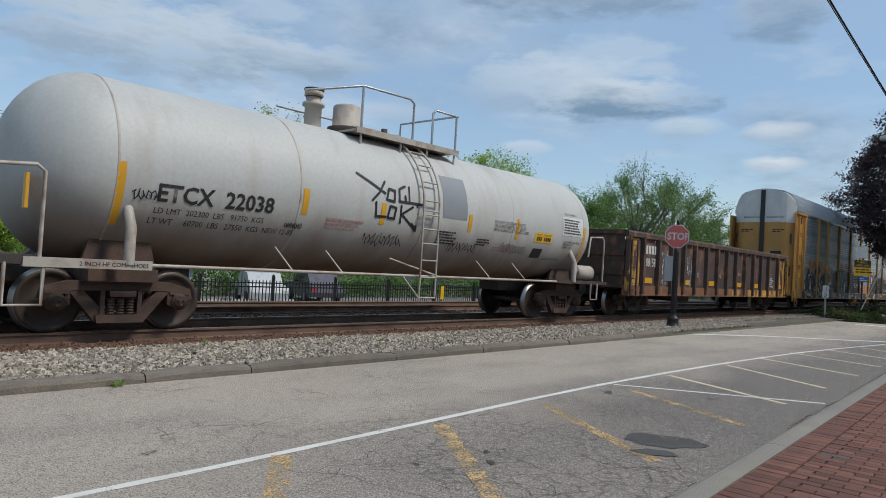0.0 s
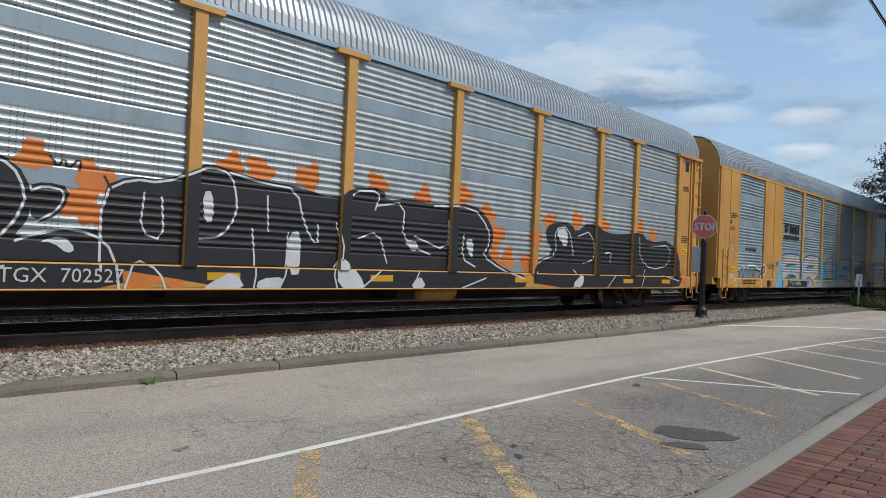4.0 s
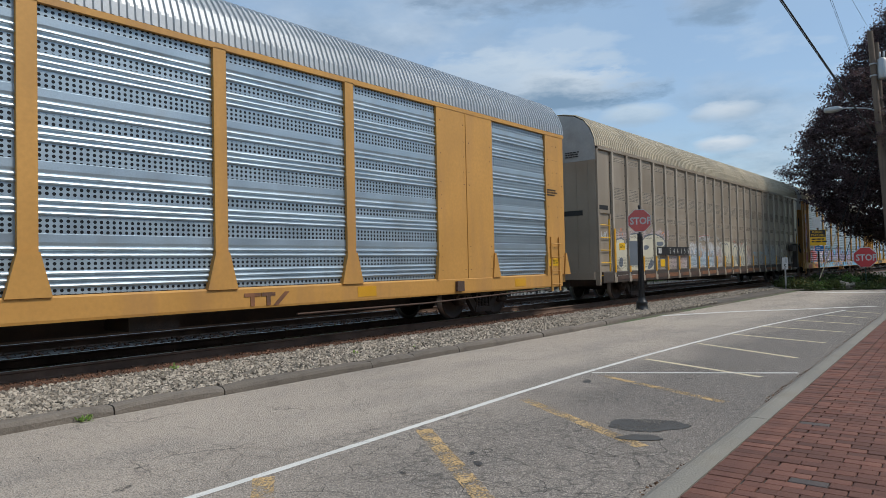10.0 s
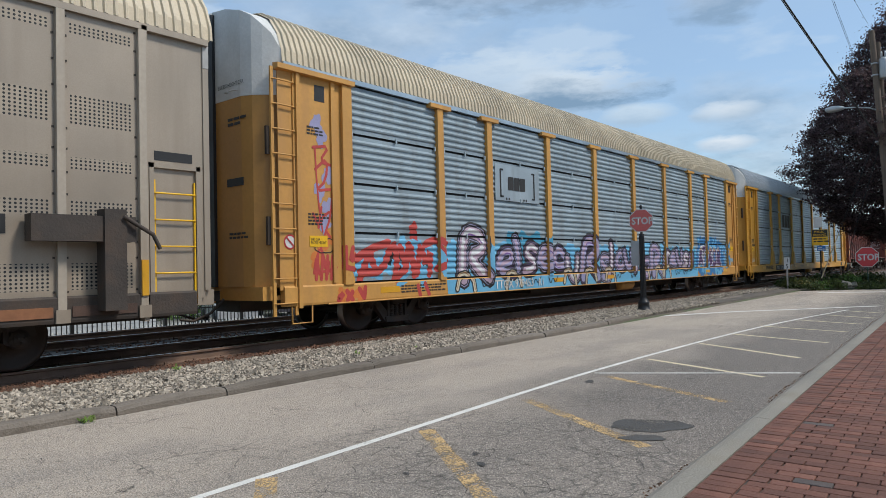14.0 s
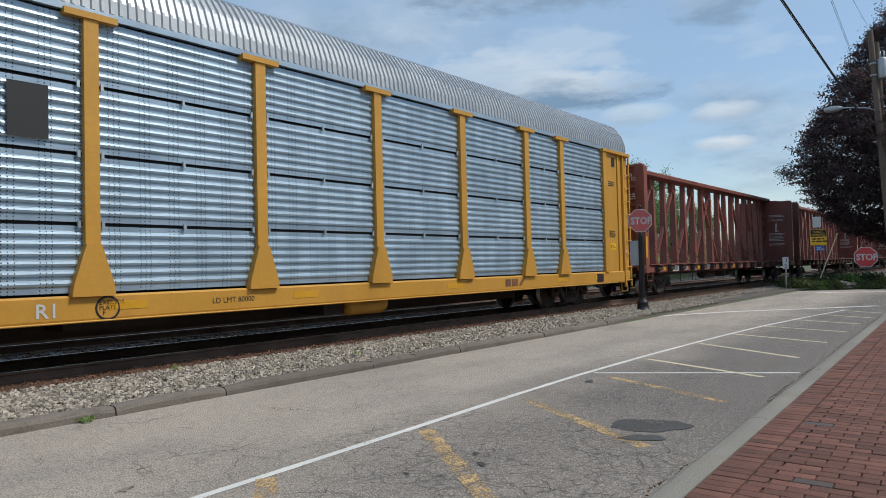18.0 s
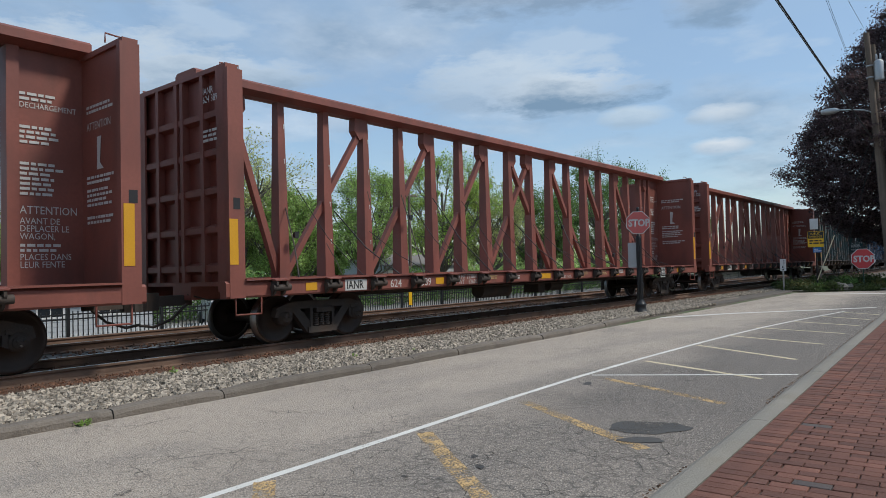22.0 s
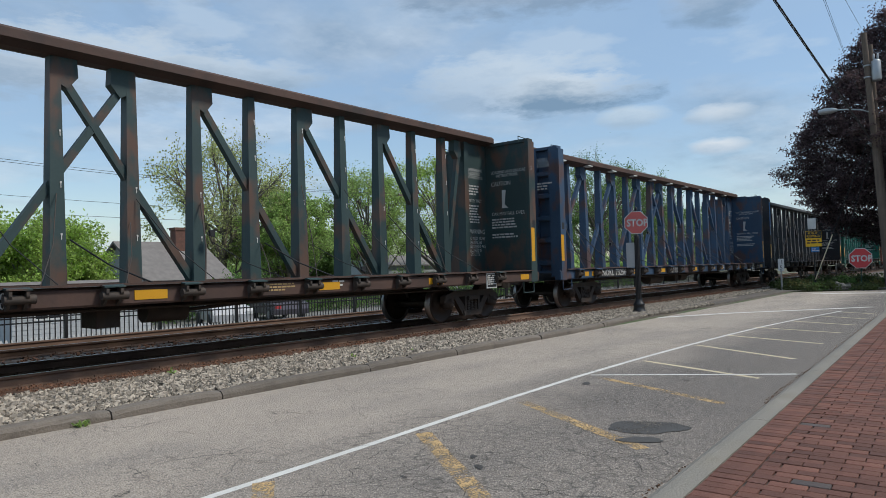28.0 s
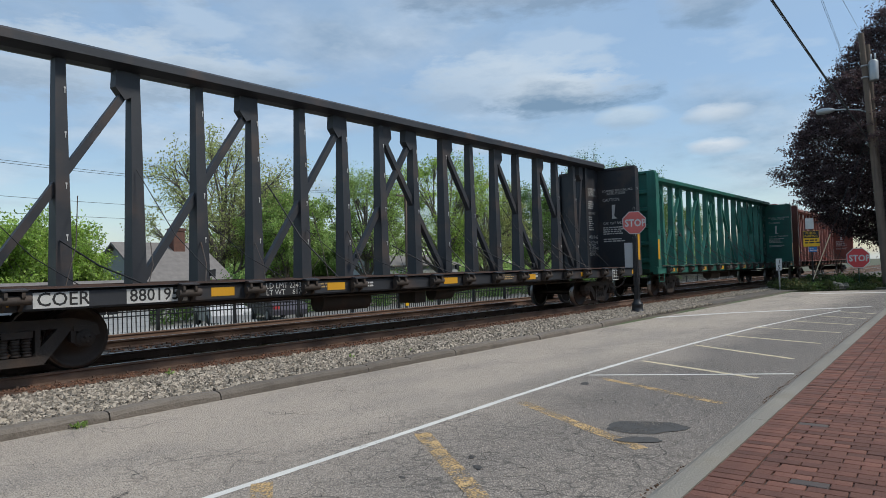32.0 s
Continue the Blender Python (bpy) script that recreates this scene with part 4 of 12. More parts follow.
def side_frame(s, y0, y1):
    s.along_y([(-1.10, 0.50), (-1.06, 0.66), (-0.72, 0.76), (0.72, 0.76), (1.06, 0.66), (1.10, 0.50), (0.96, 0.47), (0.68, 0.62), (-0.68, 0.62), (-0.96, 0.47)], y0, y1)
    for k in (-1, 1):
        s.along_y([(k * 0.74, 0.63), (k * 0.55, 0.64), (k * 0.22, 0.30), (k * 0.22, 0.17), (k * 0.36, 0.17)], y0 + 0.01, y1 - 0.01)
        s.along_y([(k * 0.30, 0.24), (k * 0.30, 0.64), (k * 0.235, 0.64), (k * 0.235, 0.24)], y0 - 0.01, y1 + 0.01)
        s.along_y([(k * 0.77, 0.63), (k * 0.70, 0.63), (k * 0.70, 0.42), (k * 0.77, 0.38)], y0 + 0.01, y1 - 0.01)
    s.along_y([(-0.36, 0.27), (0.36, 0.27), (0.34, 0.15), (-0.34, 0.15)], y0 - 0.02, y1 + 0.02)


def make_truck(name, m):
    s = Solid()
    for side in (-1, 1):
        y = side * 0.99
        side_frame(s, y - 0.07, y + 0.07)
        for k in (-0.889, 0.889):
            s.turned([(-0.10, 0.0), (-0.10, 0.13), (0.10, 0.13), (0.10, 0.0)], (k, y, 0.457), "y", 14)
            o = y + side * 0.10
            s.turned([(0, 0.095), (side * 0.035, 0.085), (side * 0.04, 0.0)], (k, o, 0.457), "y", 14)
            for j in range(3):
                a = j * 2.094 + 0.5
                s.turned([(0, 0.022), (side * 0.06, 0.02), (side * 0.062, 0)], (k + 0.05 * math.cos(a), o, 0.457 + 0.05 * math.sin(a)), "y", 6)
            s.box(k - 0.16, k + 0.16, y - 0.085, y + 0.085, 0.57, 0.64)
        for k in (-0.14, 0.0, 0.14):
            prof = []
            for i in range(6):
                z = 0.275 + i * 0.042
                prof += [(z, 0.045), (z + 0.010, 0.066), (z + 0.022, 0.066), (z + 0.032, 0.045)]
            s.turned(prof, (k, y + side * 0.03, 0), "z", 10)
    s.box(-0.19, 0.19, -1.12, 1.12, 0.53, 0.62)
    s.box(-0.23, 0.23, -0.75, 0.75, 0.42, 0.70)
    for k in (-0.42, 0.42):
        s.box(k - 0.03, k + 0.03, -0.7, 0.7, 0.36, 0.46)
        for side in (-1, 1):
            s.box(k - 0.04 + 0.06 * (1 if k > 0 else -1), k + 0.04 + 0.06 * (1 if k > 0 else -1), side * 0.72 - 0.05, side * 0.72 + 0.05, 0.30, 0.58)
    return s.mesh(name, m)


def make_wheelset():
    s = Solid()
    for side in (-1, 1):
        c = side * 0.745
        prof = [(-0.045, 0.0), (-0.05, 0.11), (-0.01, 0.13), (-0.015, 0.36), (-0.05, 0.385), (-0.055, 0.445)]
        prof = [(side * -a, r) for a, r in prof]
        s.turned(prof, (0, c, 0), "y", 28)
        s.turned([(side * 0.055, 0.445), (side * -0.03, 0.457), (side * -0.045, 0.484), (side * -0.07, 0.484), (side * -0.075, 0.40)], (0, c, 0), "y", 28, 1)
        s.turned([(side * -0.075, 0.40), (side * -0.035, 0.36), (side * -0.03, 0.13), (side * -0.07, 0.11), (side * -0.07, 0)], (0, c, 0), "y", 28)
    s.turned([(-0.98, 0.075), (0.98, 0.075)], (0, 0, 0), "y", 12)
    return s.mesh("wheelset", [M_WHEEL, M_TREAD], True)


TRUCK_DARK, TRUCK_RUST = make_truck("truck", M_CAST), make_truck("truck", M_CAST_RUST)
WHEELSET = make_wheelset()


def make_coupler():
    s = Solid()
    s.along_y([(-0.62, -0.09), (0.0, -0.09), (0.0, 0.09), (-0.62, 0.09)], -0.08, 0.08)
    s.along_z([(-0.62, -0.09), (-0.86, -0.16), (-0.95, -0.10), (-0.93, 0.02), (-0.80, 0.04), (-0.80, 0.12), (-0.88, 0.18), (-0.72, 0.22), (-0.60, 0.10)], -0.15, 0.15)
    s.tube([(-0.2, -0.25, -0.06), (-0.45, -0.22, -0.30), (-0.75, -0.16, -0.42), (-0.98, -0.12, -0.38)], 0.025, 6)
    s.tube([(0.1, -1.2, 0.02), (0.05, -0.5, 0.0), (-0.15, -0.2, 0.1)], 0.016, 6)
    return s.mesh("coupler", M_CAST)


COUPLER = make_coupler()


def railcar(name, label, x0, length, trucks, truck_mesh, group, start=0.0):
    """A car's Empty at rail height at its left end, with couplers, trucks and wheelsets."""
    car = thing(name, label, "railcar", group, at=(x0, TRACK_Y, RAIL_Z))
    CARS.append((car, x0))
    for x in trucks:
        part("truck", truck_mesh, None, car, at=(x, 0, 0))
        for k in (-0.889, 0.889):
            WHEELS.append((part("wheelset", WHEELSET, None, car, at=(x + k, 0, 0.457)), (x + k, 0, 0.457)))
    part("coupler", COUPLER, None, car, at=(start + 0.05, 0, 0.86))
    part("coupler", COUPLER, None, car, at=Matrix.Translation((length - 0.05, 0, 0.86)) @ Matrix.Rotation(math.pi, 4, "Z"))
    return car


def ladder(car, x0, x1, y, z0, z1, rungs, m, name="ladder", label="", r=0.014, stile=0.03, hang=0.06):
    s = Solid()
    for x in (x0, x1):
        s.box(x - stile, x + stile, y - 0.02, y + 0.02, z0, z1)
    for i in range(rungs):
        z = z0 + (z1 - z0) * (i + 0.5) / rungs
        s.tube([(x0 - 0.01, y - 0.01, z), (x0 + 0.02, y - hang, z), (x1 - 0.02, y - hang, z), (x1 + 0.01, y - 0.01, z)], r, 6)
    return part(name, s, m, car, label)


def step(car, x0, x1, y, z0, z1, m):
    return part("stirrup_step", Solid().tube([(x0, y, z1), (x0, y, z0), (x1, y, z0), (x1, y, z1)], 0.018, 6), m, car)


# ---- spray paint ----
FACES = {}
PUNCHED = {}


def rounded(pts, times=2):
    """Corner cutting: a line of points made supple."""
    for _ in range(times):
        out = [pts[0]]
        for a, b in zip(pts, pts[1:]):
            out += [(a[0] * 0.75 + b[0] * 0.25, a[1] * 0.75 + b[1] * 0.25), (a[0] * 0.25 + b[0] * 0.75, a[1] * 0.25 + b[1] * 0.75)]
        pts = out + [pts[-1]]
    return pts


def clip(poly, axis, value, keep_above):
    out = []
    for i, p in enumerate(poly):
        q = poly[(i + 1) % len(poly)]
        a, b = (p[axis] - value, q[axis] - value) if keep_above else (value - p[axis], value - q[axis])
        if a >= 0:
            out.append(p)
        if (a > 0 > b) or (a < 0 < b):
            k = a / (a - b)
            out.append((p[0] + (q[0] - p[0]) * k, p[1] + (q[1] - p[1]) * k))
    return out


class Paint:
    """Sprayed strokes laid onto a car's side: every shape is cut along posts, ribs and sill and lies on them."""

    def __init__(self, car, flat=None):
        self.car, self.flat, self.polys, self.mats, self.ids, self.shape = car, flat, [], [], {}, 0

    def mi(self, n):
        if n not in self.ids:
            self.ids[n] = len(self.mats)
            self.mats.append(SPRAY[n])
        return self.ids[n]

    def punch(self, mi):
        """The same paint on punched sheet, its holes left open."""
        colour = next(n for n, i in self.ids.items() if i == mi)
        if "punched_" + colour not in SPRAY:
            SPRAY["punched_" + colour] = perforated("punched_" + colour, HAZE.get(colour) or tuple(SPRAY_COLOURS[colour]), 0.55, 0.0, 0.062, 0.052, 0.016)
        return self.mi("punched_" + colour)

    def area(self, poly, lift, colour, sub=0):
        self.polys.append((poly, (lift, self.shape), sub % 6, self.mi(colour)))

    def stroke(self, pts, w, lift, colour, ends=True):
        self.shape += 1
        left, right = sides(pts, w)
        for i in range(len(pts) - 1):
            self.area([left[i], left[i + 1], right[i + 1], right[i]], lift, colour, i)
        if ends:
            for k, p in enumerate((pts[0], pts[-1])):
                self.area([(p[0] + math.cos(j * 0.7854) * w / 2, p[1] + math.sin(j * 0.7854) * w / 2) for j in range(8)], lift, colour, 5 if k == 0 else len(pts))

    def fill(self, pts, lift, colour):
        """Any flat outline, cut into triangles."""
        self.shape += 1
        pts = rounded(pts + [pts[0]], 1)[1:-1]
        for tri in tessellate_polygon([[Vector((x, z, 0)) for x, z in pts]]):
            self.area([pts[i] for i in tri], lift, colour)

    def line(self, pts, w, lift, colour):
        self.stroke(rounded(pts, 1), w, lift, colour)

    def blot(self, x, z, rx, rz, lift, colour, rng):
        self.shape += 1
        ph = [rng.uniform(0, 6.28) for _ in range(3)]
        ring = []
        for j in range(22):
            a = j * 0.2856
            k = 1 + 0.22 * math.sin(3 * a + ph[0]) + 0.14 * math.sin(5 * a + ph[1]) + 0.08 * math.sin(8 * a + ph[2])
            ring.append((x + math.cos(a) * rx * k, z + math.sin(a) * rz * k))
        for j in range(22):
            self.area([(x, z), ring[j], ring[(j + 1) % 22]], lift, colour)

    def haze(self, x0, x1, z0, z1, lift, colour, rng):
        """A drift of thin spray with a wavering upper and lower edge."""
        n = max(4, int((x1 - x0) / 0.16))
        up = [(x0 + (x1 - x0) * i / n, z1 + rng.uniform(-0.17, 0.10)) for i in range(n + 1)]
        low = [(x0 + (x1 - x0) * i / n, z0 + rng.uniform(-0.05, 0.08)) for i in range(n + 1)]
        self.fill(low + up[::-1], lift, colour)

    def done(self, name, label=""):
        s = Solid()
        order = {k: i for i, k in enumerate(sorted({p[1] for p in self.polys}))}
        punched = PUNCHED.get(self.car.name, ()) if self.flat is None else ()
        cells = FACES.get(self.car.name) if self.flat is None else [(-100, 100, [(-10, self.flat, 10, self.flat)])]
        for poly, rank, sub, mi in self.polys:
            lift = 0.0012 + order[rank] * 0.00006 + sub * 0.00001
            lo, hi = min(p[0] for p in poly), max(p[0] for p in poly)
            for x0, x1, strips in cells:
                if hi <= x0 or lo >= x1:
                    continue
                q = clip(clip(poly, 0, x0, True), 0, x1, False) if lo < x0 or hi > x1 else poly
                if len(q) < 3:
                    continue
                b, t = min(p[1] for p in q), max(p[1] for p in q)
                for z0, y0, z1, y1 in strips:
                    if t <= z0 or b >= z1:
                        continue
                    r = clip(clip(q, 1, z0, True), 1, z1, False) if b < z0 or t > z1 else q
                    flat = lambda g: [(x, y0 + (y1 - y0) * (z - z0) / (z1 - z0) - lift, z) for x, z in g]
                    cuts = [b for b in punched if y0 > -1.5 and len(r) >= 3 and min(p[1] for p in r) < b[1] and max(p[1] for p in r) > b[0]]
                    for h0, h1 in cuts:
                        band = [(x0 + 0.085, x1 - 0.085, self.punch(mi)), (x0, x0 + 0.085, mi), (x1 - 0.085, x1, mi)]
                        inside = clip(clip(r, 1, h0, True), 1, h1, False)
                        for u0, u1, k in band:
                            g = clip(clip(inside, 0, u0, True), 0, u1, False) if len(inside) >= 3 else []
                            if len(g) >= 3:
                                s.add(flat(g), [tuple(range(len(g)))], k)
                    edges = [z0] + [e for b in cuts for e in b] + [z1]
                    for g0, g1 in zip(edges[::2], edges[1::2]):
                        g = clip(clip(r, 1, g0, True), 1, g1, False) if cuts else r
                        if len(g) >= 3:
                            s.add(flat(g), [tuple(range(len(g)))], mi)
        return part(name, s, self.mats, self.car, label)


def scrawl(car, x, z, wide, high, colour, seed, y=None, w=0.025, name="tag", wrap=None):
    """A quick loose tag in one line of spray."""
    rng = random.Random(seed)
    pts = []
    n = max(4, int(wide / high * 3.2))
    for i in range(n * 4):
        u = i / (n * 4 - 1)
        pts.append((x + u * wide + 0.12 * high * math.sin(i * 1.9 + seed), z + high * (0.5 + 0.42 * math.sin(i * 1.57 + rng.uniform(-0.5, 0.5)) * rng.uniform(0.5, 1.1))))
    if wrap:
        s = Solid()
        ribbon(s, pts, w, 0, 0, ends=6)
        s.v = [(a, b + wrap[0] - math.sqrt(max(0.0, wrap[2] ** 2 - (c - wrap[1]) ** 2)) - 0.010, c) for a, b, c in s.v]
        return part(name, s, SPRAY[colour], car)
    p = Paint(car, y)
    p.stroke(rounded(pts, 1), w, 0.007, colour)
    return p.done(name)


# ---- tank car ----
def tank_car():
    r, zc = 1.47, 2.44
    xa, xb = 2.72, 17.60
    car = railcar("tank_car", "white tank railcar streaked with brown road dirt and black scrawls", -0.04, 18.1, (4.20, 16.09), TRUCK_RUST, "train", 2.3)
    # shell: dished heads, courses with weld seams
    s = Solid()
    prof = [(xa, 0.0)]
    for i in range(1, 13):
        a = i / 12 * math.pi / 2
        prof.append((xa + 1.15 * (1 - math.cos(a)), r * math.sin(a) ** 0.9))
    right = [(xa + xb - p, q) for p, q in prof[::-1]]
    s.turned(prof + right, (0, 0, zc), "x", 64)
    t = M_TANK.node_tree
    p = t.nodes["Principled BSDF"]
    base = p.inputs["Base Color"].links[0].from_socket
    sep = t.nodes.new("ShaderNodeSeparateXYZ")
    co = t.nodes.new("ShaderNodeTexCoord")
    t.links.new(co.outputs["Object"], sep.inputs[0])
    mp = t.nodes.new("ShaderNodeMapping")
    mp.inputs["Scale"].default_value = (0.9, 0.5, 0.5)
    t.links.new(co.outputs["Object"], mp.inputs[0])
    nz = t.nodes.new("ShaderNodeTexNoise")
    nz.inputs["Scale"].default_value, nz.inputs["Detail"].default_value = 1.3, 6
    t.links.new(mp.outputs[0], nz.inputs["Vector"])
    h = t.nodes.new("ShaderNodeMath")
    h.operation, h.inputs[1].default_value = "MULTIPLY_ADD", 1.1
    t.links.new(nz.outputs["Fac"], h.inputs[0])
    t.links.new(sep.outputs[2], h.inputs[2])
    rg = t.nodes.new("ShaderNodeMapRange")
    for i, v in enumerate((1.55, 2.7, 1.0, 0.0)):
        rg.inputs[i + 1].default_value = v
    t.links.new(h.outputs[0], rg.inputs[0])
    mx = t.nodes.new("ShaderNodeMix")
    mx.data_type = "RGBA"
    mx.inputs[7].default_value = (0.175, 0.105, 0.065, 1)
    t.links.new(rg.outputs[0], mx.inputs[0])
    t.links.new(base, mx.inputs[6])
    t.links.new(mx.outputs[2], p.inputs["Base Color"])
    part("tank_shell", s, M_TANK, car)
    for x in (3.87, 6.97, 10.1, 13.2, 16.45):
        part("weld_seam", Solid().turned([(x - 0.02, r), (x - 0.012, r + 0.007), (x + 0.012, r + 0.007), (x + 0.02, r)], (0, 0, zc), "x", 64), M_PALE_STEEL if x in (6.97, 3.87) else M_TANK, car)

    def plate(x0, x1, z0, z1, m, name, lift=0.006, label=""):
        n = 14
        v, f = [], []
        for i in range(n + 1):
            z = z0 + (z1 - z0) * i / n
            y = -math.sqrt((r + lift) ** 2 - (z - zc) ** 2)
            v += [(x0, y, z), (x1, y, z)]
        f = [(2 * i, 2 * i + 1, 2 * i + 3, 2 * i + 2) for i in range(n)]
        return part(name, Solid().add(v, f), m, car, label)

    plate(10.65, 11.45, 2.30, 3.22, M_TANK_GREY, "repainted_panel", label="plain grey repainted square")
    for x, za, zb in ((3.86, 1.58, 2.48), (7.03, 2.02, 2.48), (8.88, 2.0, 2.42), (11.52, 2.06, 2.44), (13.32, 2.02, 2.50), (16.42, 1.62, 2.53)):
        plate(x, x + 0.12, za, zb, M_REFLECT, "reflector", label="amber reflective strip")
    part("reflector", Solid().box(2.86, 2.90, -1.02, -0.90, 1.72, 2.2), M_REFLECT, car)
    plate(14.16, 14.93, 2.0, 2.24, M_SIGN_YELLOW, "notice_plate", label="yellow notice sticker")
    plate(15.40, 16.40, 2.26, 2.76, M_ROOF_WHITE, "notice_plate", label="white qualification table")
    plate(14.22, 14.66, 1.60, 1.84, M_BLACK, "notice_plate", label="black data sticker")
    drum = (0, zc, r)
    m = Solid()
    rng = random.Random(5)
    small_print(m, 15.45, 0, 2.66, 0.85, 6, 0.07, rng)
    bars(m, 14.25, 0, 2.04, 0.10, 8, (3,))
    small_print(m, 11.95, 0, 1.9, 0.5, 3, 0.06, rng)
    small_print(m, 10.6, 0, 1.98, 0.6, 5, 0.06, rng)
    m.v = [(a, b - math.sqrt(max(0.0, r * r - (c - zc) ** 2)) - 0.006 , c) for a, b, c in m.v]
    part("stencil_block", m, M_LETTER_K, car, "black stencilled marks")
    red = Solid()
    small_print(red, 7.6, 0, 1.98, 0.95, 3, 0.07, rng)
    small_print(red, 12.6, 0, 1.75, 0.9, 2, 0.06, rng)
    red.v = [(a, b - math.sqrt(r * r - (c - zc) ** 2) - 0.006, c) for a, b, c in red.v]
    part("faded_notice", red, M_LETTER_P, car, "faded pink stencilled notice")
    lettering("stencil_mark", "ETCX  22038", 0.255, M_LETTER_K, car, (4.45, 0, 1.985), drum, bold=0.03)
    for words, size, x, z in (("DO NOT USE STEAM, BOILING\nOR SHARP OBJECTS TO CLEAN.\nWITH CLEAN, SOFT SOLED SHOES.", 0.075, 12.45, 2.33), ("DOT 111A100W-1", 0.06, 15.52, 2.80), ("PLASITE 3070 COATING\nAPPLIED 7-2001\nRERW LV WR", 0.06, 15.50, 2.06), ("2 INCH HF COMP SHOES", 0.055, 14.85, 1.57), ("FOR CHEMICAL EMERGENCY", 0.042, 14.22, 2.17)):
        lettering("lettering", words, size, M_LETTER_K, car, (x, 0, z), drum, squeeze=0.86)
    lettering("lettering", "LD LMT  202300  LBS   91750  KGS", 0.09, M_LETTER_K, car, (4.45, 0, 1.80), drum)
    lettering("lettering", "LT WT     60700  LBS   27550  KGS  NEW 12-85", 0.09, M_LETTER_K, car, (4.40, 0, 1.645), drum)
    # big brush strokes on the shell
    for i, pts in enumerate((((8.25, 2.93), (8.6, 2.78), (8.95, 2.62)), ((8.95, 2.85), (8.8, 2.62), (8.62, 2.45)), ((9.05, 2.72), (9.0, 2.5), (9.2, 2.48), (9.22, 2.7), (9.05, 2.72)), ((9.5, 2.82), (9.34, 2.75), (9.34, 2.5), (9.52, 2.5), (9.5, 2.62)), ((9.62, 2.5), (9.62, 2.82)), ((9.5, 2.5), (10.0, 2.5)), ((8.72, 2.42), (8.75, 2.15), (9.0, 2.16)), ((9.1, 2.38), (9.06, 2.15), (9.24, 2.14), (9.26, 2.36), (9.1, 2.38)), ((9.4, 2.42), (9.42, 2.08)), ((9.72, 2.42), (9.43, 2.25), (9.9, 1.95)), ((9.85, 2.5), (9.9, 1.98), (9.75, 2.08)))):
        s = ribbon(Solid(), pts, 0.05, 0, 0, ends=8)
        s.v = [(a, b - math.sqrt(r * r - (c - zc) ** 2) - 0.012, c) for a, b, c in s.v]
        part("brush_stroke", s, SPRAY["black"], car)
    for x, z, a, b, k in ((8.6, 1.55, 1.0, 0.3, 3), (11.0, 1.55, 1.0, 0.3, 4), (12.9, 1.62, 1.0, 0.3, 5), (4.1, 1.95, 0.42, 0.2, 6), (6.75, 1.75, 0.35, 0.12, 7)):
        scrawl(car, x, z, a, b, "black", k, 0, 0.016, wrap=drum)
    # sill, running board, bolsters
    part("side_board", Solid().box(2.75, 4.42, -1.52, -1.44, 0.95, 1.08), M_PALE_STEEL, car, "pale steel side sill with stencilled words")
    lettering("lettering", "2 INCH HF COMP SHOES", 0.06, M_LETTER_K, car, (3.42, -1.526, 0.985))
    part("handrail", Solid().tube([(4.42, -1.47, 1.02), (15.5, -1.47, 1.02)], 0.028, 8), M_PALE_STEEL, car)
    part("handrail", Solid().tube([(2.75, 1.47, 1.02), (17.3, 1.47, 1.02)], 0.028, 8), M_PALE_STEEL, car)
    for x in (6.9, 8.0, 12.4, 13.8):
        part("bracket", Solid().tube([(x, -1.47, 1.02), (x - 0.18, -1.15, 1.42)], 0.018, 6), M_PALE_STEEL, car)
    part("end_sill", Solid().box(2.0, 2.85, -1.5, 1.5, 0.98, 1.10).box(0.2, 2.0, -0.3, 0.3, 0.7, 1.08).box(2.0, 5.6, -0.32, 0.32, 0.70, 1.02), M_CAST, car)
    part("end_sill", Solid().box(15.2, 17.8, -1.5, 1.5, 0.98, 1.06).box(14.2, 17.9, -0.32, 0.32, 0.70, 1.0), M_CAST, car)
    for x in (4.16, 16.09):
        s = Solid()
        for k in (-1, 1):
            s.along_y([(x - 0.55, 0.95), (x + 0.55, 0.95), (x + 0.42, 1.45), (x - 0.42, 1.45)], k * 0.95 - 0.04, k * 0.95 + 0.04)
        s.box(x - 0.5, x + 0.5, -1.2, 1.2, 0.76, 0.95)
        part("bolster", s, M_CAST_RUST, car)
        for k in (-1, 1):
            part("support_arm", Solid().tube([(x - 0.06, k * 1.30, 1.84), (x - 0.06, k * 1.47, 1.55), (x - 0.06, k * 1.47, 1.02)], 0.075, 10), M_PALE_STEEL, car)
    # grab rails at both ends
    for pts in (((2.2, -1.46, 2.22), (2.85, -1.47, 2.28), (2.95, -1.47, 2.2), (2.95, -1.47, 1.06)), ((16.75, -1.47, 1.75), (16.85, -1.47, 2.30), (17.5, -1.47, 2.34), (17.6, -1.47, 2.24), (17.6, -1.47, 1.0)), ((2.55, -1.48, 1.0), (2.55, -1.48, 0.45), (3.0, -1.48, 0.45), (3.0, -1.48, 1.0)), ((16.95, -1.48, 1.0), (16.95, -1.48, 0.55), (17.3, -1.48, 0.55), (17.3, -1.48, 1.0))):
        part("grab_rail", Solid().tube(pts, 0.026, 8), M_PALE_STEEL, car)
    part("air_reservoir", Solid().turned([(16.70, 0.0), (16.72, 0.16), (16.78, 0.215), (17.50, 0.215), (17.56, 0.16), (17.58, 0.0)], (0, -1.05, 1.29), "x", 18), M_PALE_STEEL, car)
    part("placard_holder", Solid().along_y([(16.06, 1.36), (16.21, 1.56), (16.36, 1.36), (16.21, 1.16)], -1.4, -1.38), M_PALE_STEEL, car)
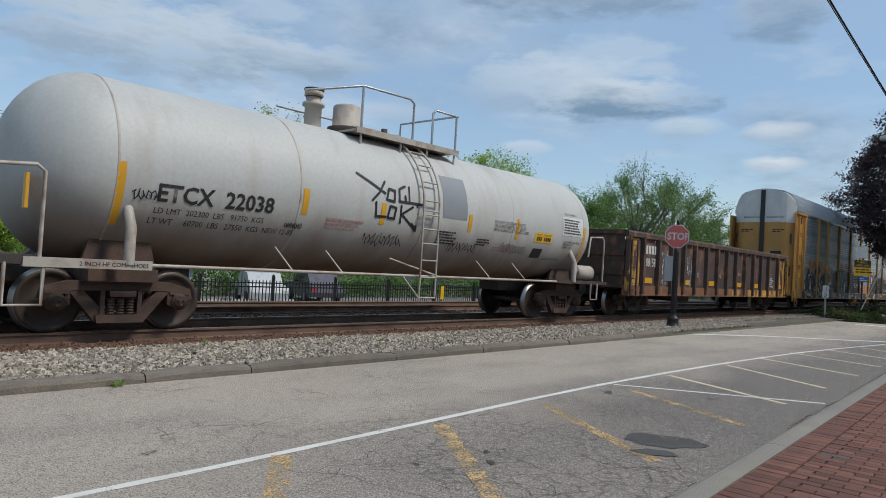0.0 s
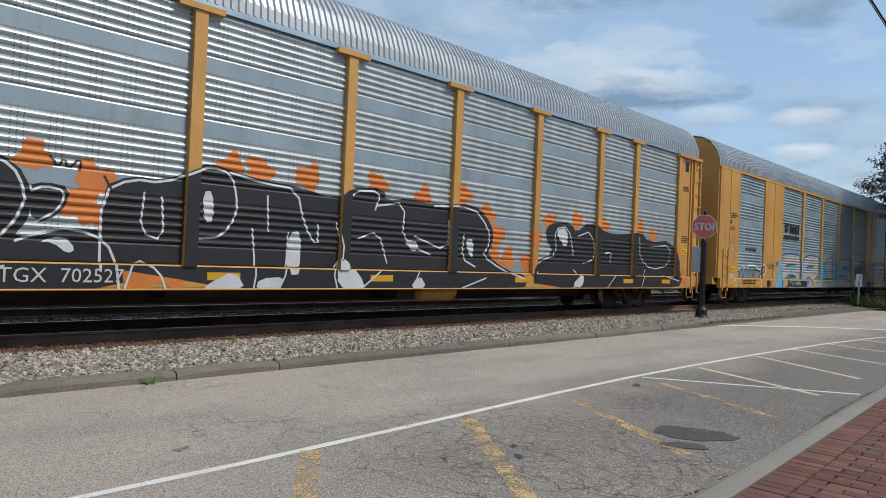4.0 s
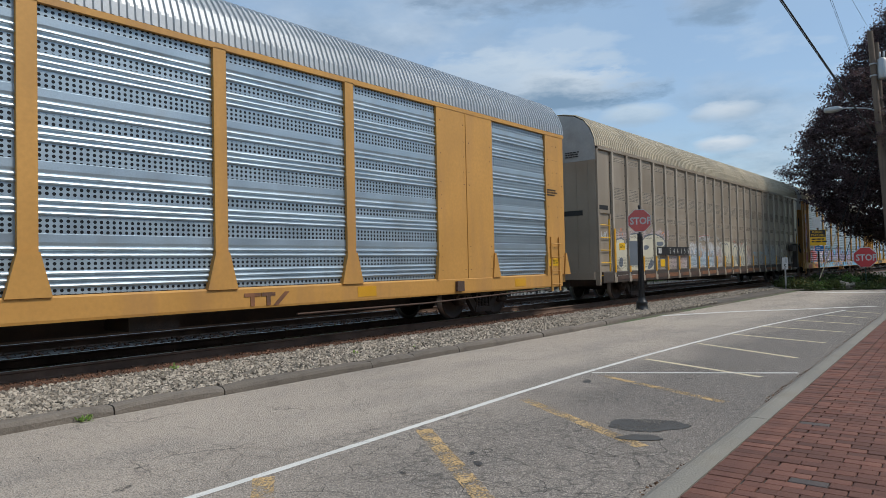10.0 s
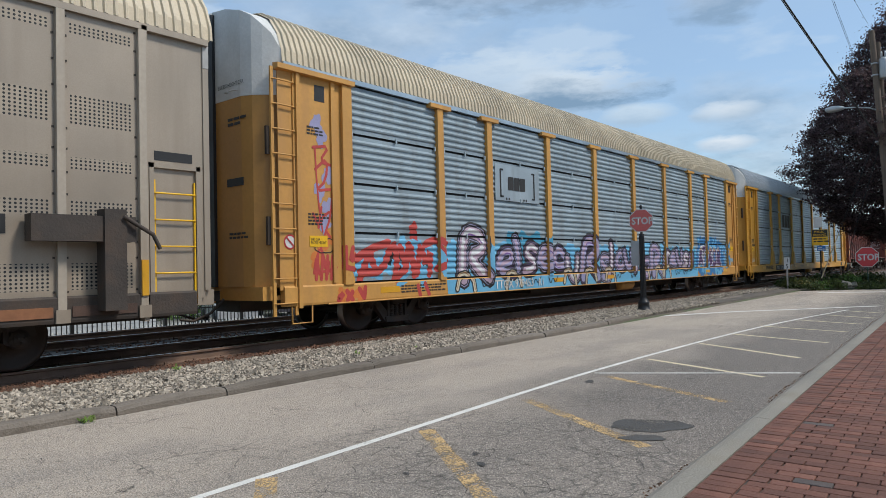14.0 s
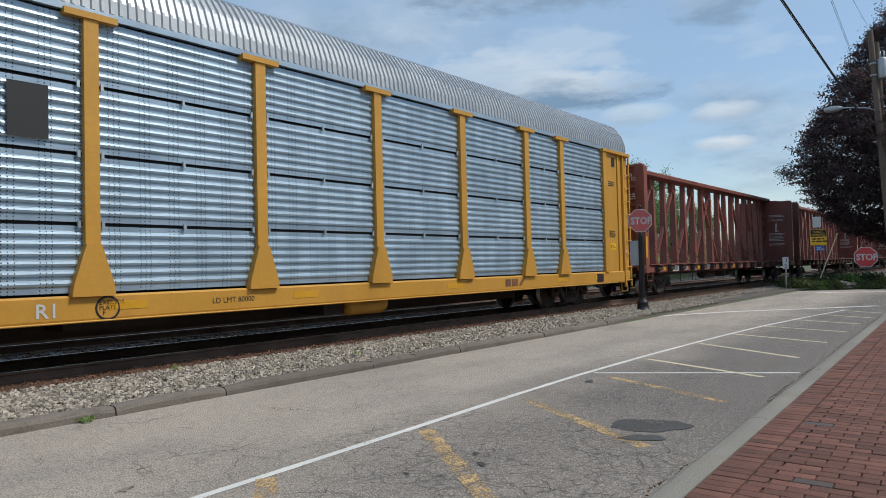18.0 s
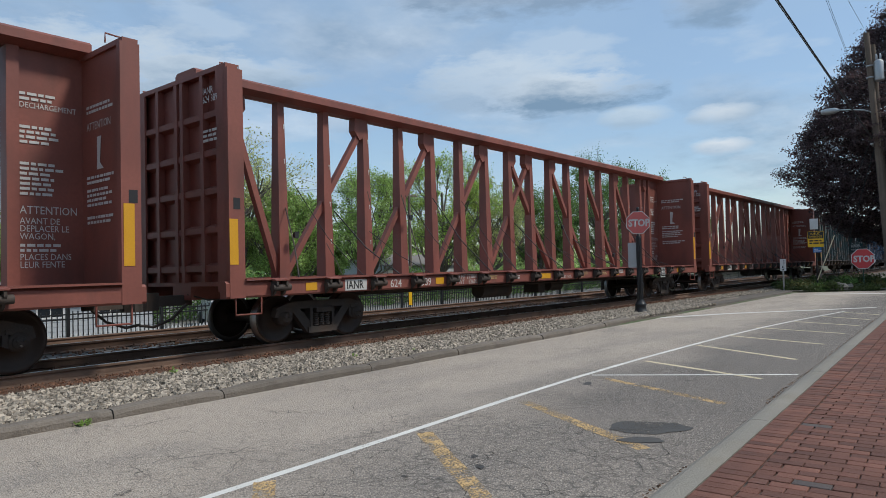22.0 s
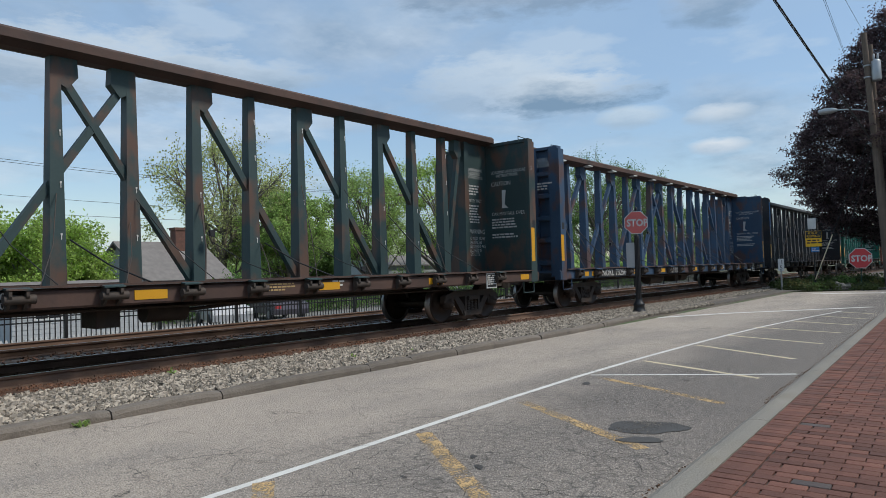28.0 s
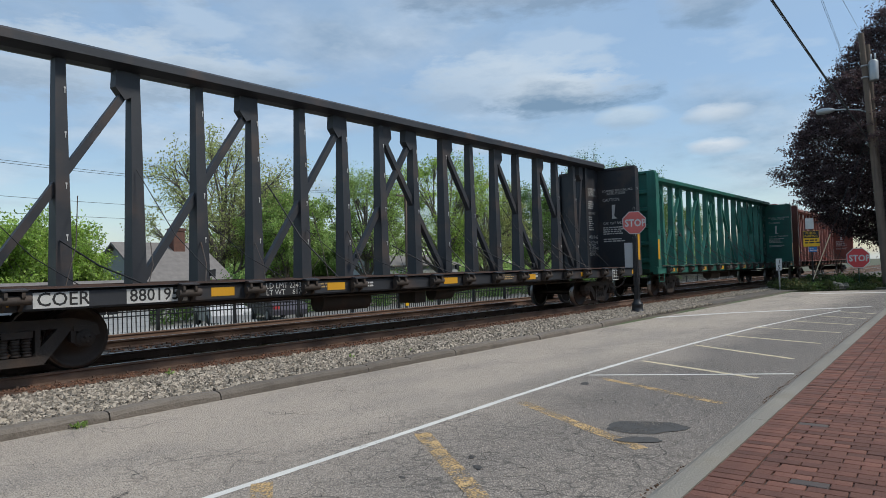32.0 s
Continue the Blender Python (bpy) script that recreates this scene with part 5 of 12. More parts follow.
    # platform, rails, fittings and ladder on top
    part("platform", Solid().box(8.55, 11.6, -0.95, 0.95, 3.84, 3.88).box(8.55, 11.6, -0.97, -0.93, 3.80, 3.92), M_PALE_STEEL, car, "grated steel walkway round the dome")
    for x in (8.7, 9.8, 10.6, 11.5):
        part("platform_strut", Solid().tube([(x, -0.92, 3.82), (x, -0.9, 3.58)], 0.025, 6), M_PALE_STEEL, car)
    for pts in (((7.7, -0.35, 4.52), (8.75, -0.85, 4.78), (10.0, -0.92, 4.78), (10.12, -0.93, 4.70), (10.12, -0.93, 3.86)), ((10.72, -0.93, 3.86), (10.72, -0.93, 4.62), (10.82, -0.93, 4.70), (11.55, -0.93, 4.70)), ((11.5, -0.93, 4.70), (11.5, -0.93, 3.86)), ((8.75, -0.85, 4.78), (8.75, -0.85, 3.86)), ((7.9, 0.9, 4.4), (10.1, 0.93, 4.4), (11.5, 0.93, 4.4)), ((10.1, 0.93, 4.4), (10.1, 0.93, 3.86)), ((11.5, -0.93, 4.70), (11.5, 0.93, 4.70), (11.5, 0.93, 3.86))):
        part("railing", Solid().tube(pts, 0.026, 8), M_GREY_ALU, car)
    part("valve_stack", Solid().turned([(3.8, 0.17), (4.30, 0.17), (4.31, 0.22), (4.37, 0.22), (4.38, 0.15), (4.50, 0.15), (4.51, 0.19), (4.60, 0.19), (4.62, 0)], (8.1, -0.1, 0), "z", 20), [M_PALE_STEEL], car)
    part("valve_cap", Solid().turned([(4.48, 0.165), (4.62, 0.165), (4.62, 0.20), (4.66, 0.2), (4.67, 0)], (8.1, -0.1, 0), "z", 20), M_CAST, car)
    part("manway_dome", Solid().turned([(3.85, 0.36), (3.98, 0.36), (3.98, 0.30), (4.48, 0.30), (4.52, 0.27), (4.53, 0)], (9.05, 0.0, 0), "z", 28), M_PALE_STEEL, car)
    part("manway_flange", Solid().turned([(3.92, 0.40), (4.04, 0.40), (4.04, 0.33)], (9.05, 0.0, 0), "z", 28), M_CAST, car)
    rng = random.Random(2)
    for i in range(6):
        x = 9.55 + i * 0.17
        part("fitting", Solid().turned([(3.88, 0.07), (4.05 + 0.06 * (i % 3), 0.07), (4.06 + 0.06 * (i % 3), 0)], (x, rng.uniform(-0.3, 0.2), 0), "z", 10), M_CAST, car)
    lad = Solid()
    arc = []
    for i in range(12):
        a = math.radians(72 - i * 7.4)
        arc.append((-(r + 0.10) * math.cos(a), zc + (r + 0.10) * math.sin(a)))
    arc = [(y, z) for y, z in arc if z > 2.35] + [(-1.57, 2.3), (-1.57, 1.7), (-1.57, 1.0), (-1.57, 0.56)]
    for x in (9.95, 10.42):
        lad.tube([(x, y, z) for y, z in arc], 0.022, 6)
    for i, (y, z) in enumerate(arc[1:-1]):
        if i % 2 == 0 or z < 2.4:
            lad.tube([(9.95, y, z), (10.42, y, z)], 0.016, 6)
    for z in (0.58, 1.35, 2.0):
        lad.tube([(9.95, -1.57, z), (10.42, -1.57, z)], 0.018, 6)
    part("ladder", lad, M_PALE_STEEL, car, "pale steel ladder curving up the tank")
    part("ladder_brace", Solid().tube([(9.5, -1.47, 1.05), (9.95, -1.57, 0.56)], 0.02, 6).tube([(9.5, -1.1, 1.35), (10.42, -1.57, 1.05)], 0.02, 6), M_PALE_STEEL, car)
    return car


# ---- gondola ----
def gondola():
    L = 16.2
    car = railcar("gondola_car", "rusted brown open gondola railcar with ribbed sides and yellow reflectors", 18.9, L, (1.45, 14.85), TRUCK_DARK, "train")
    for side in (-1, 1):
        y = side * 1.46
        part("side_wall", Solid().box(0.05, L - 0.05, y - 0.02, y + 0.02, 0.98, 2.52), M_GOND, car)
        part("side_sill", Solid().box(0.0, L, y - 0.06, y + 0.06, 0.68, 0.99), M_GOND_SILL, car)
        part("top_chord", Solid().along_x([(y - 0.11, 2.50), (y + 0.09, 2.50), (y + 0.09, 2.64), (y + 0.05, 2.68), (y - 0.07, 2.68), (y - 0.11, 2.63)], -0.02, L + 0.02), M_GOND, car)
    xs = [0.10, 1.05, 2.15, 3.15, 4.18, 5.15, 6.25, 7.3, 8.3, 9.3, 10.35, 11.4, 12.4, 13.4, 14.75, 16.05]
    for side in (-1, 1):
        for x in xs:
            y = side * 1.48
            s = Solid().along_z([(x - 0.11, y), (x - 0.06, y + side * 0.12), (x + 0.06, y + side * 0.12), (x + 0.11, y)], 0.74, 2.52)
            part("side_post", s, M_FLAKED if x > 15 or x < 1 else M_GOND, car)
    for x, k in ((0.05, -1), (L - 0.05, 1)):
        end = part("end_wall", Solid().box(x - 0.03, x + 0.03, -1.44, 1.44, 0.9, 2.555), M_GOND, car)
        part("end_cap", Solid().box(x - 0.09, x + 0.09, -1.5, 1.5, 2.56, 2.685), M_GOND, end)
        for z in (1.3, 1.9):
            part("end_rib", Solid().box(x - 0.08, x + 0.08, -1.43, 1.43, z, z + 0.12), M_GOND, end)
    part("floor", Solid().box(0.1, L - 0.1, -1.44, 1.44, 0.92, 0.98).box(0.1, L - 0.1, -0.35, 0.35, 0.62, 0.92).box(5.0, 6.2, -0.9, 0.9, 0.45, 0.75), M_CAST, car)
    for i, x in enumerate((1.3, 4.3, 6.65, 9.6, 11.7, 14.95)):
        part("reflector", Solid().box(x, x + 0.55, -1.492, -1.481, 1.08, 1.26), M_REFLECT, car, "worn amber reflective plate")
    part("flaked_panel", Solid().box(15.2, 16.0, -1.487, -1.481, 1.0, 2.48), M_FLAKED, car, "rusted plate with flaking yellow paint")
    part("flaked_panel", Solid().box(0.22, 0.94, -1.487, -1.481, 1.0, 2.48), M_FLAKED, car, "rusted plate with flaking yellow paint")
    part("flaked_sill", Solid().box(9.0, L - 0.01, -1.526, -1.521, 0.70, 0.98), M_FLAKED, car, "rusty sill with flaking yellow paint")
    # white plates stand in for bright sky seen through notches beside the posts
    for x in xs:
        for k in (-0.2, 0.16):
            part("bare_spot", Solid().along_y([(x + k, 2.40), (x + k + 0.02, 2.385), (x + k + 0.04, 2.40), (x + k + 0.04, 2.46), (x + k + 0.02, 2.475), (x + k, 2.46)], -1.486, -1.481), M_LETTER_W, car)
    rivets = Solid()
    m = Solid()
    bars(m, 1.30, -1.488, 2.02, 0.27, 4)
    lettering("stencil_mark", "708158", 0.27, M_LETTER_W, car, (1.22, -1.488, 1.62), squeeze=0.74, bold=0.02)
    small_print(m, 13.55, -1.488, 1.5, 0.7, 5, 0.09, random.Random(1))
    part("stencil_block", m, M_LETTER_W, car, "white stencilled marks")
    for x in [0.2 + 0.16 * i for i in range(99)]:
        if min(abs(x - p) for p in xs) > 0.12:
            rivets.turned([(-1.495, 0.0), (-1.492, 0.017), (-1.48, 0.022)], (x, 0, 1.06), "y", 6)
    part("bolts", rivets, M_GOND, car)
    smear = Solid()
    rng = random.Random(8)
    for i in range(16):
        x, z = rng.uniform(2.4, 4.9), rng.uniform(1.9, 2.25)
        ribbon(smear, rounded([(x, z), (x + rng.uniform(-0.1, 0.25), z - 0.3), (x + rng.uniform(-0.2, 0.2), z - 0.7), (x + rng.uniform(-0.1, 0.2), max(1.02, z - 1.05))], 2), rng.uniform(0.04, 0.10), -1.484 - i * 0.0006, i % 2, step=0.00003, ends=6)
    part("graffiti", smear, [M_FADED_BLUE, M_FADED_WHITE], car, "faded pale blue and white paint runs")
    for x, z, a, b, c, k in ((5.3, 1.3, 0.4, 0.3, "sky", 2), (7.6, 1.35, 0.3, 0.25, "grey", 3), (9.6, 1.5, 0.5, 0.2, "tan", 5), (13.6, 1.5, 0.5, 0.3, "grey", 6)):
        scrawl(car, x, z, a, b, c, k, -1.482, 0.016)
    ladder(car, 0.12, 0.5, -1.62, 0.7, 2.4, 5, M_GOND)
    ladder(car, 15.6, 15.98, -1.62, 0.7, 2.4, 5, M_FLAKED)
    return car


# ---- autoracks ----
ROOF_HALF = [(1.50, 4.98), (1.48, 5.22), (1.36, 5.54), (1.14, 5.84), (0.80, 6.03), (0.36, 6.12)]
ROOF_LINE = [(-y, z) for y, z in ROOF_HALF] + [(0, 6.15)] + ROOF_HALF[::-1]


def rack_roof(car, L, m, pitch=0.13, inset=0.0):
    s = Solid()
    k = len(ROOF_LINE)
    xs, x = [], inset - 0.05
    while x < L - inset:
        xs += [(x, 0.0), (x + pitch * 0.5, 0.0), (x + pitch * 0.62, 0.03), (x + pitch * 0.88, 0.03)]
        x += pitch
    v = []
    for x, d in xs:
        v += [(x, y * (1 + d / 1.6), z + d) for y, z in ROOF_LINE]
    f = [(i * k + j, i * k + j + 1, (i + 1) * k + j + 1, (i + 1) * k + j) for i in range(len(xs) - 1) for j in range(k - 1)]
    s.add(v, f)
    part("roof", s, m, car)


def end_doors(car, x, k, low, high, step_z=4.55, dark=True):
    """A pair of tall end doors under the arched roof, k: -1 left end, 1 right end."""
    half = [(y, z) for y, z in ROOF_LINE if y >= 0]
    for side in (-1, 1):
        top = [(side * max(0.03, y * 0.985), z - 0.03) for y, z in half if z > step_z]
        lo = [(side * 0.03, 1.02), (side * 1.47, 1.02), (side * 1.47, step_z), (side * 0.03, step_z)]
        door = part("end_door", Solid().add([(x + k * 0.05, y, z) for y, z in lo] + [(x - k * 0.05, y, z) for y, z in lo], [(0, 1, 2, 3), (4, 5, 6, 7), (0, 1, 5, 4), (1, 2, 6, 5), (2, 3, 7, 6), (3, 0, 4, 7)]), low, car)
        n = len(top) + 2
        up = [(side * 0.03, step_z + 0.004)] + top + [(side * 1.475, step_z + 0.004)]
        up = [up[0]] + sorted(top, key=lambda p: abs(p[0])) + [up[-1]]
        part("upper_panel", Solid().add([(x + k * 0.052, y, z) for y, z in up] + [(x - k * 0.05, y, z) for y, z in up], [tuple(range(n)), tuple(range(2 * n - 1, n - 1, -1))] + [(i, (i + 1) % n, n + (i + 1) % n, n + i) for i in range(n)]), high, door)
        for a in (0.35, 0.8, 1.2):
            part("door_seam", Solid().box(x + k * 0.05, x + k * 0.062, side * a - 0.012, side * a + 0.012, 1.1, step_z - 0.05), low, door)
        part("door_bar", Solid().tube([(x + k * 0.09, side * 0.16, 1.1), (x + k * 0.09, side * 0.16, step_z)], 0.022, 6), M_CAST if dark else low, door)
        part("handle_slot", Solid().box(x + k * 0.052, x + k * 0.07, side * 0.35, side * 1.0, 2.82, 2.98), M_BLACK, door)
        part("door_print", small_print(Solid(), 0, 0, 0, 0.55, 3, 0.07, random.Random(int(side + 5))), M_LETTER_K, door, at=Matrix.Translation((x + k * 0.07, side * 0.75 + 0.3, step_z + 0.28 if high is not low else 1.9)) @ Matrix.Rotation(-math.pi / 2, 4, "Z"))


def bowed_doors(car, x, k, low, high, step_z=4.40):
    """End doors that bulge past the roof: flat in the middle, folded back to the corners, white over yellow."""
    half = sorted((y, z) for y, z in ROOF_LINE if y >= 0)

    def roof_z(y):
        for (ya, za), (yb, zb) in zip(half, half[1:]):
            if ya <= y <= yb:
                return za + (zb - za) * (y - ya) / max(1e-6, yb - ya) - 0.03
        return half[-1][1] - 0.03

    fold = lambda y: 0.0 if y < 0.9 else 0.46 * ((y - 0.9) / 0.57) ** 1.5
    ys = (0.02, 0.45, 0.9, 1.1, 1.25, 1.36, 1.42, 1.47)
    for side in (-1, 1):
        def shell(z_low, z_high, back, out=0.0):
            cols = [(y, x - k * (fold(y) - out), z_high(y)) for y in ys if z_high(y) > z_low + 0.02]
            v = []
            for y, xf, zt in cols:
                v += [(xf, side * y, z_low), (xf, side * y, zt), (back, side * y, zt), (back, side * y, z_low)]
            f = [(4 * a + b, 4 * a + 4 + b, 4 * a + 4 + (b + 1) % 4, 4 * a + (b + 1) % 4) for a in range(len(cols) - 1) for b in range(4)]
            n = 4 * (len(cols) - 1)
            return Solid().add(v, f + [(0, 1, 2, 3), (n, n + 1, n + 2, n + 3)])
        door = part("end_door", shell(1.02, lambda y: step_z, x - k * 0.55), low, car)
        part("upper_panel", shell(step_z + 0.004, roof_z, x - k * 0.62, 0.004), high, door)
        for y, z0, z1 in ((1.30, 3.35, 3.85), (1.30, 1.75, 2.25)):
            xs = x - k * (fold(y) - 0.02)
            part("door_latch", Solid().box(xs - 0.03, xs + 0.03, side * y - 0.03, side * y + 0.03, z0, z1), M_CAST, door)
        rows = Solid()
        for z in (1.5, 2.2, 2.9, 3.6, 4.1):
            for y in (0.3, 0.42, 0.54, 0.66, 0.78, 0.88):
                rows.box(min(x, x + k * 0.006), max(x, x + k * 0.006), side * y - 0.008, side * y + 0.008, z, z + 0.016)
        part("rivet_row", rows, low, door)
        part("handle_slot", Solid().box(x, x + k * 0.012, side * 0.45, side * 0.95, 2.82, 2.96), M_BLACK, door)
        turn = Matrix.Rotation(-math.pi / 2, 4, "Z")
        part("door_print", small_print(Solid(), 0, 0, 0, 0.5, 2, 0.09, random.Random(5)), M_LETTER_K, door, at=Matrix.Translation((x + k * 0.008, side * 0.75 + 0.25, 4.0)) @ turn)
        part("door_print", small_print(Solid(), 0, 0, 0, 0.6, 2, 0.07, random.Random(6)), M_LETTER_K, door, at=Matrix.Translation((x + k * 0.008, side * 0.75 + 0.25, 1.95)) @ turn)
        words = lettering("lettering", "EXCESS HEIGHT CAR", 0.075, M_LETTER_K, door, (0, 0, 0), squeeze=0.8)
        words.matrix_basis = Matrix.Translation((x + k * 0.012, side * 0.55 + 0.35, 4.62)) @ turn
        part("grab_iron", Solid().tube([(x, side * 0.5, 4.52), (x + k * 0.07, side * 0.5, 4.52), (x + k * 0.07, side * 0.8, 4.52), (x, side * 0.8, 4.52)], 0.012, 5), M_ROOF_WHITE, door)
    part("centre_bar", Solid().box(min(x, x + k * 0.06), max(x, x + k * 0.06), -0.10, 0.10, 1.02, 6.05), M_BLACK, car, "black bar over the seam of the end doors")


def rib_profile(rows, style):
    """Strips (depth, z) to (depth, z), with their finish, of a corrugated side from 1.03 to 4.90 m: 0 plain, 1 punched, 2 gap."""
    z0, z1 = 1.03, 4.90
    h = (z1 - z0) / rows
    out = []

    def ribs(lo, hi, n):
        p = (hi - lo) / n
        for j in range(n):
            c = lo + (j + 0.5) * p
            pts = [(0.0, c - p * 0.5), (0.0, c - p * 0.36), (0.022, c - p * 0.22), (0.030, c), (0.022, c + p * 0.22), (0.0, c + p * 0.36), (0.0, c + p * 0.5)]
            out.extend((a, b, 0) for a, b in zip(pts, pts[1:]))

    for i in range(rows):
        a, b = z0 + i * h, z0 + (i + 1) * h
        if style == "gaps":
            out.append(((0, a + 0.025), (0, a + 0.09), 0))
            ribs(a + 0.09, b - 0.08, 6)
            out.append(((0, b - 0.08), (0, b - 0.025), 0))
            if i < rows - 1:
                out.append(((-0.06, b - 0.025), (-0.06, b + 0.025), 2))
        elif style == "holes":
            out.append(((0, a), (0, a + 0.075), 1))
            ribs(a + 0.075, a + 0.33, 3)
            out.append(((0, a + 0.33), (0, a + 0.48), 1))
            ribs(a + 0.48, a + 0.66, 2)
            out.append(((0, a + 0.66), (0.012, a + 0.70), 0))
            out.append(((0.012, a + 0.70), (0.012, b - 0.16), 0))
            out.append(((0.012, b - 0.16), (0, b - 0.15), 0))
            out.append(((0, b - 0.15), (0, b), 1))
        else:
            out.append(((0, a), (0.008, a + 0.02), 0))
            out.append(((0.008, a + 0.02), (0.008, a + 0.26), 1))
            out.append(((0.008, a + 0.26), (0, a + 0.28), 0))
            ribs(a + 0.28, b, 6)
    return out


def rack_panel(car, x0, x1, rows, style, mats, side=-1):
    s = Solid()
    last = None
    for (d0, a), (d1, b), mi in rib_profile(rows, style):
        y0, y1 = side * (1.46 + d0), side * (1.46 + d1)
        if last is not None and abs(last[0] - y0) > 0.001:
            s.add([(x0, last[0], a), (x1, last[0], a), (x1, y0, a), (x0, y0, a)], [(0, 1, 2, 3)], 2)
        s.add([(x0, y0, a), (x1, y0, a), (x1, y1, b), (x0, y1, b)], [(0, 1, 2, 3)], mi)
        last = (y1, b)
    strips = [(a, -1.46 - d0, b, -1.46 - d1) for (d0, a), (d1, b), mi in rib_profile(rows, style) if mi != 2]
    FACES.setdefault(car.name, []).append((x0, x1, strips))
    return part("side_panel", s.mesh("side_panel", mats, True), mats, car)


def post(car, x, m, gusset=True, cap=True, w=0.10, side=-1):
    y0, y1 = side * 1.46, side * 1.56
    s = Solid()
    s.box(x - w, x + w, min(y0, y1), max(y0, y1), 1.0, 4.92)
    if gusset:
        g0, g1 = side * 1.45, side * 1.60
        s.along_y([(x - 0.29, 1.0), (x + 0.29, 1.0), (x + 0.27, 1.16), (x + w, 1.72), (x - w, 1.72), (x - 0.27, 1.16)], min(g0, g1), max(g0, g1))
    if cap:
        s.box(x - 0.36, x + 0.36, min(side * 1.45, side * 1.59), max(side * 1.45, side * 1.59), 4.84, 4.93)
    return part("side_post", s, m, car)


def rack_base(car, L, m, sill_m=None, eave=None, inset=0.0, belly=0.36):
    for side in (-1, 1):
        part("side_sill", Solid().along_x([(side * 1.40, 0.66), (side * 1.52, 0.66), (side * 1.53, 0.70), (side * 1.53, 0.99), (side * 1.50, 1.02), (side * 1.40, 1.02)], 0.25, L - 0.25), sill_m or m, car)
    part("underframe", Solid().box(0.1, L - 0.1, -1.4, 1.4, 0.86, 1.0).box(0.1, L - 0.1, -0.4, 0.4, 0.55, 0.86).box(5.4, L - 5.4, -0.34, 0.34, belly, 0.6).box(9.0, 10.6, -1.0, 0.2, 0.5, 0.86).box(13.6, 14.4, -1.15, 0.4, 0.42, 0.86), M_CAST, car)
    part("end_platform", Solid().box(-0.12, 0.25, -1.4, 1.4, 0.78, 1.02), m, car)
    part("end_platform", Solid().box(L - 0.25, L + 0.12, -1.4, 1.4, 0.78, 1.02), m, car)
    part("eave_rail", Solid().box(inset, L - inset, -1.53, -1.44, 4.905, 5.0), eave or M_GALV, car)
    part("eave_rail", Solid().box(inset, L - inset, 1.44, 1.53, 4.905, 5.0), eave or M_GALV, car)
    part("far_wall", Solid().box(0.3, L - 0.3, 1.44, 1.47, 1.0, 4.92), M_GALV_OLD, car)
    part("deck", Solid().box(0.3, L - 0.3, -1.4, 1.4, 2.2, 2.26).box(0.3, L - 0.3, -1.4, 1.4, 3.6, 3.66), M_CAST, car)


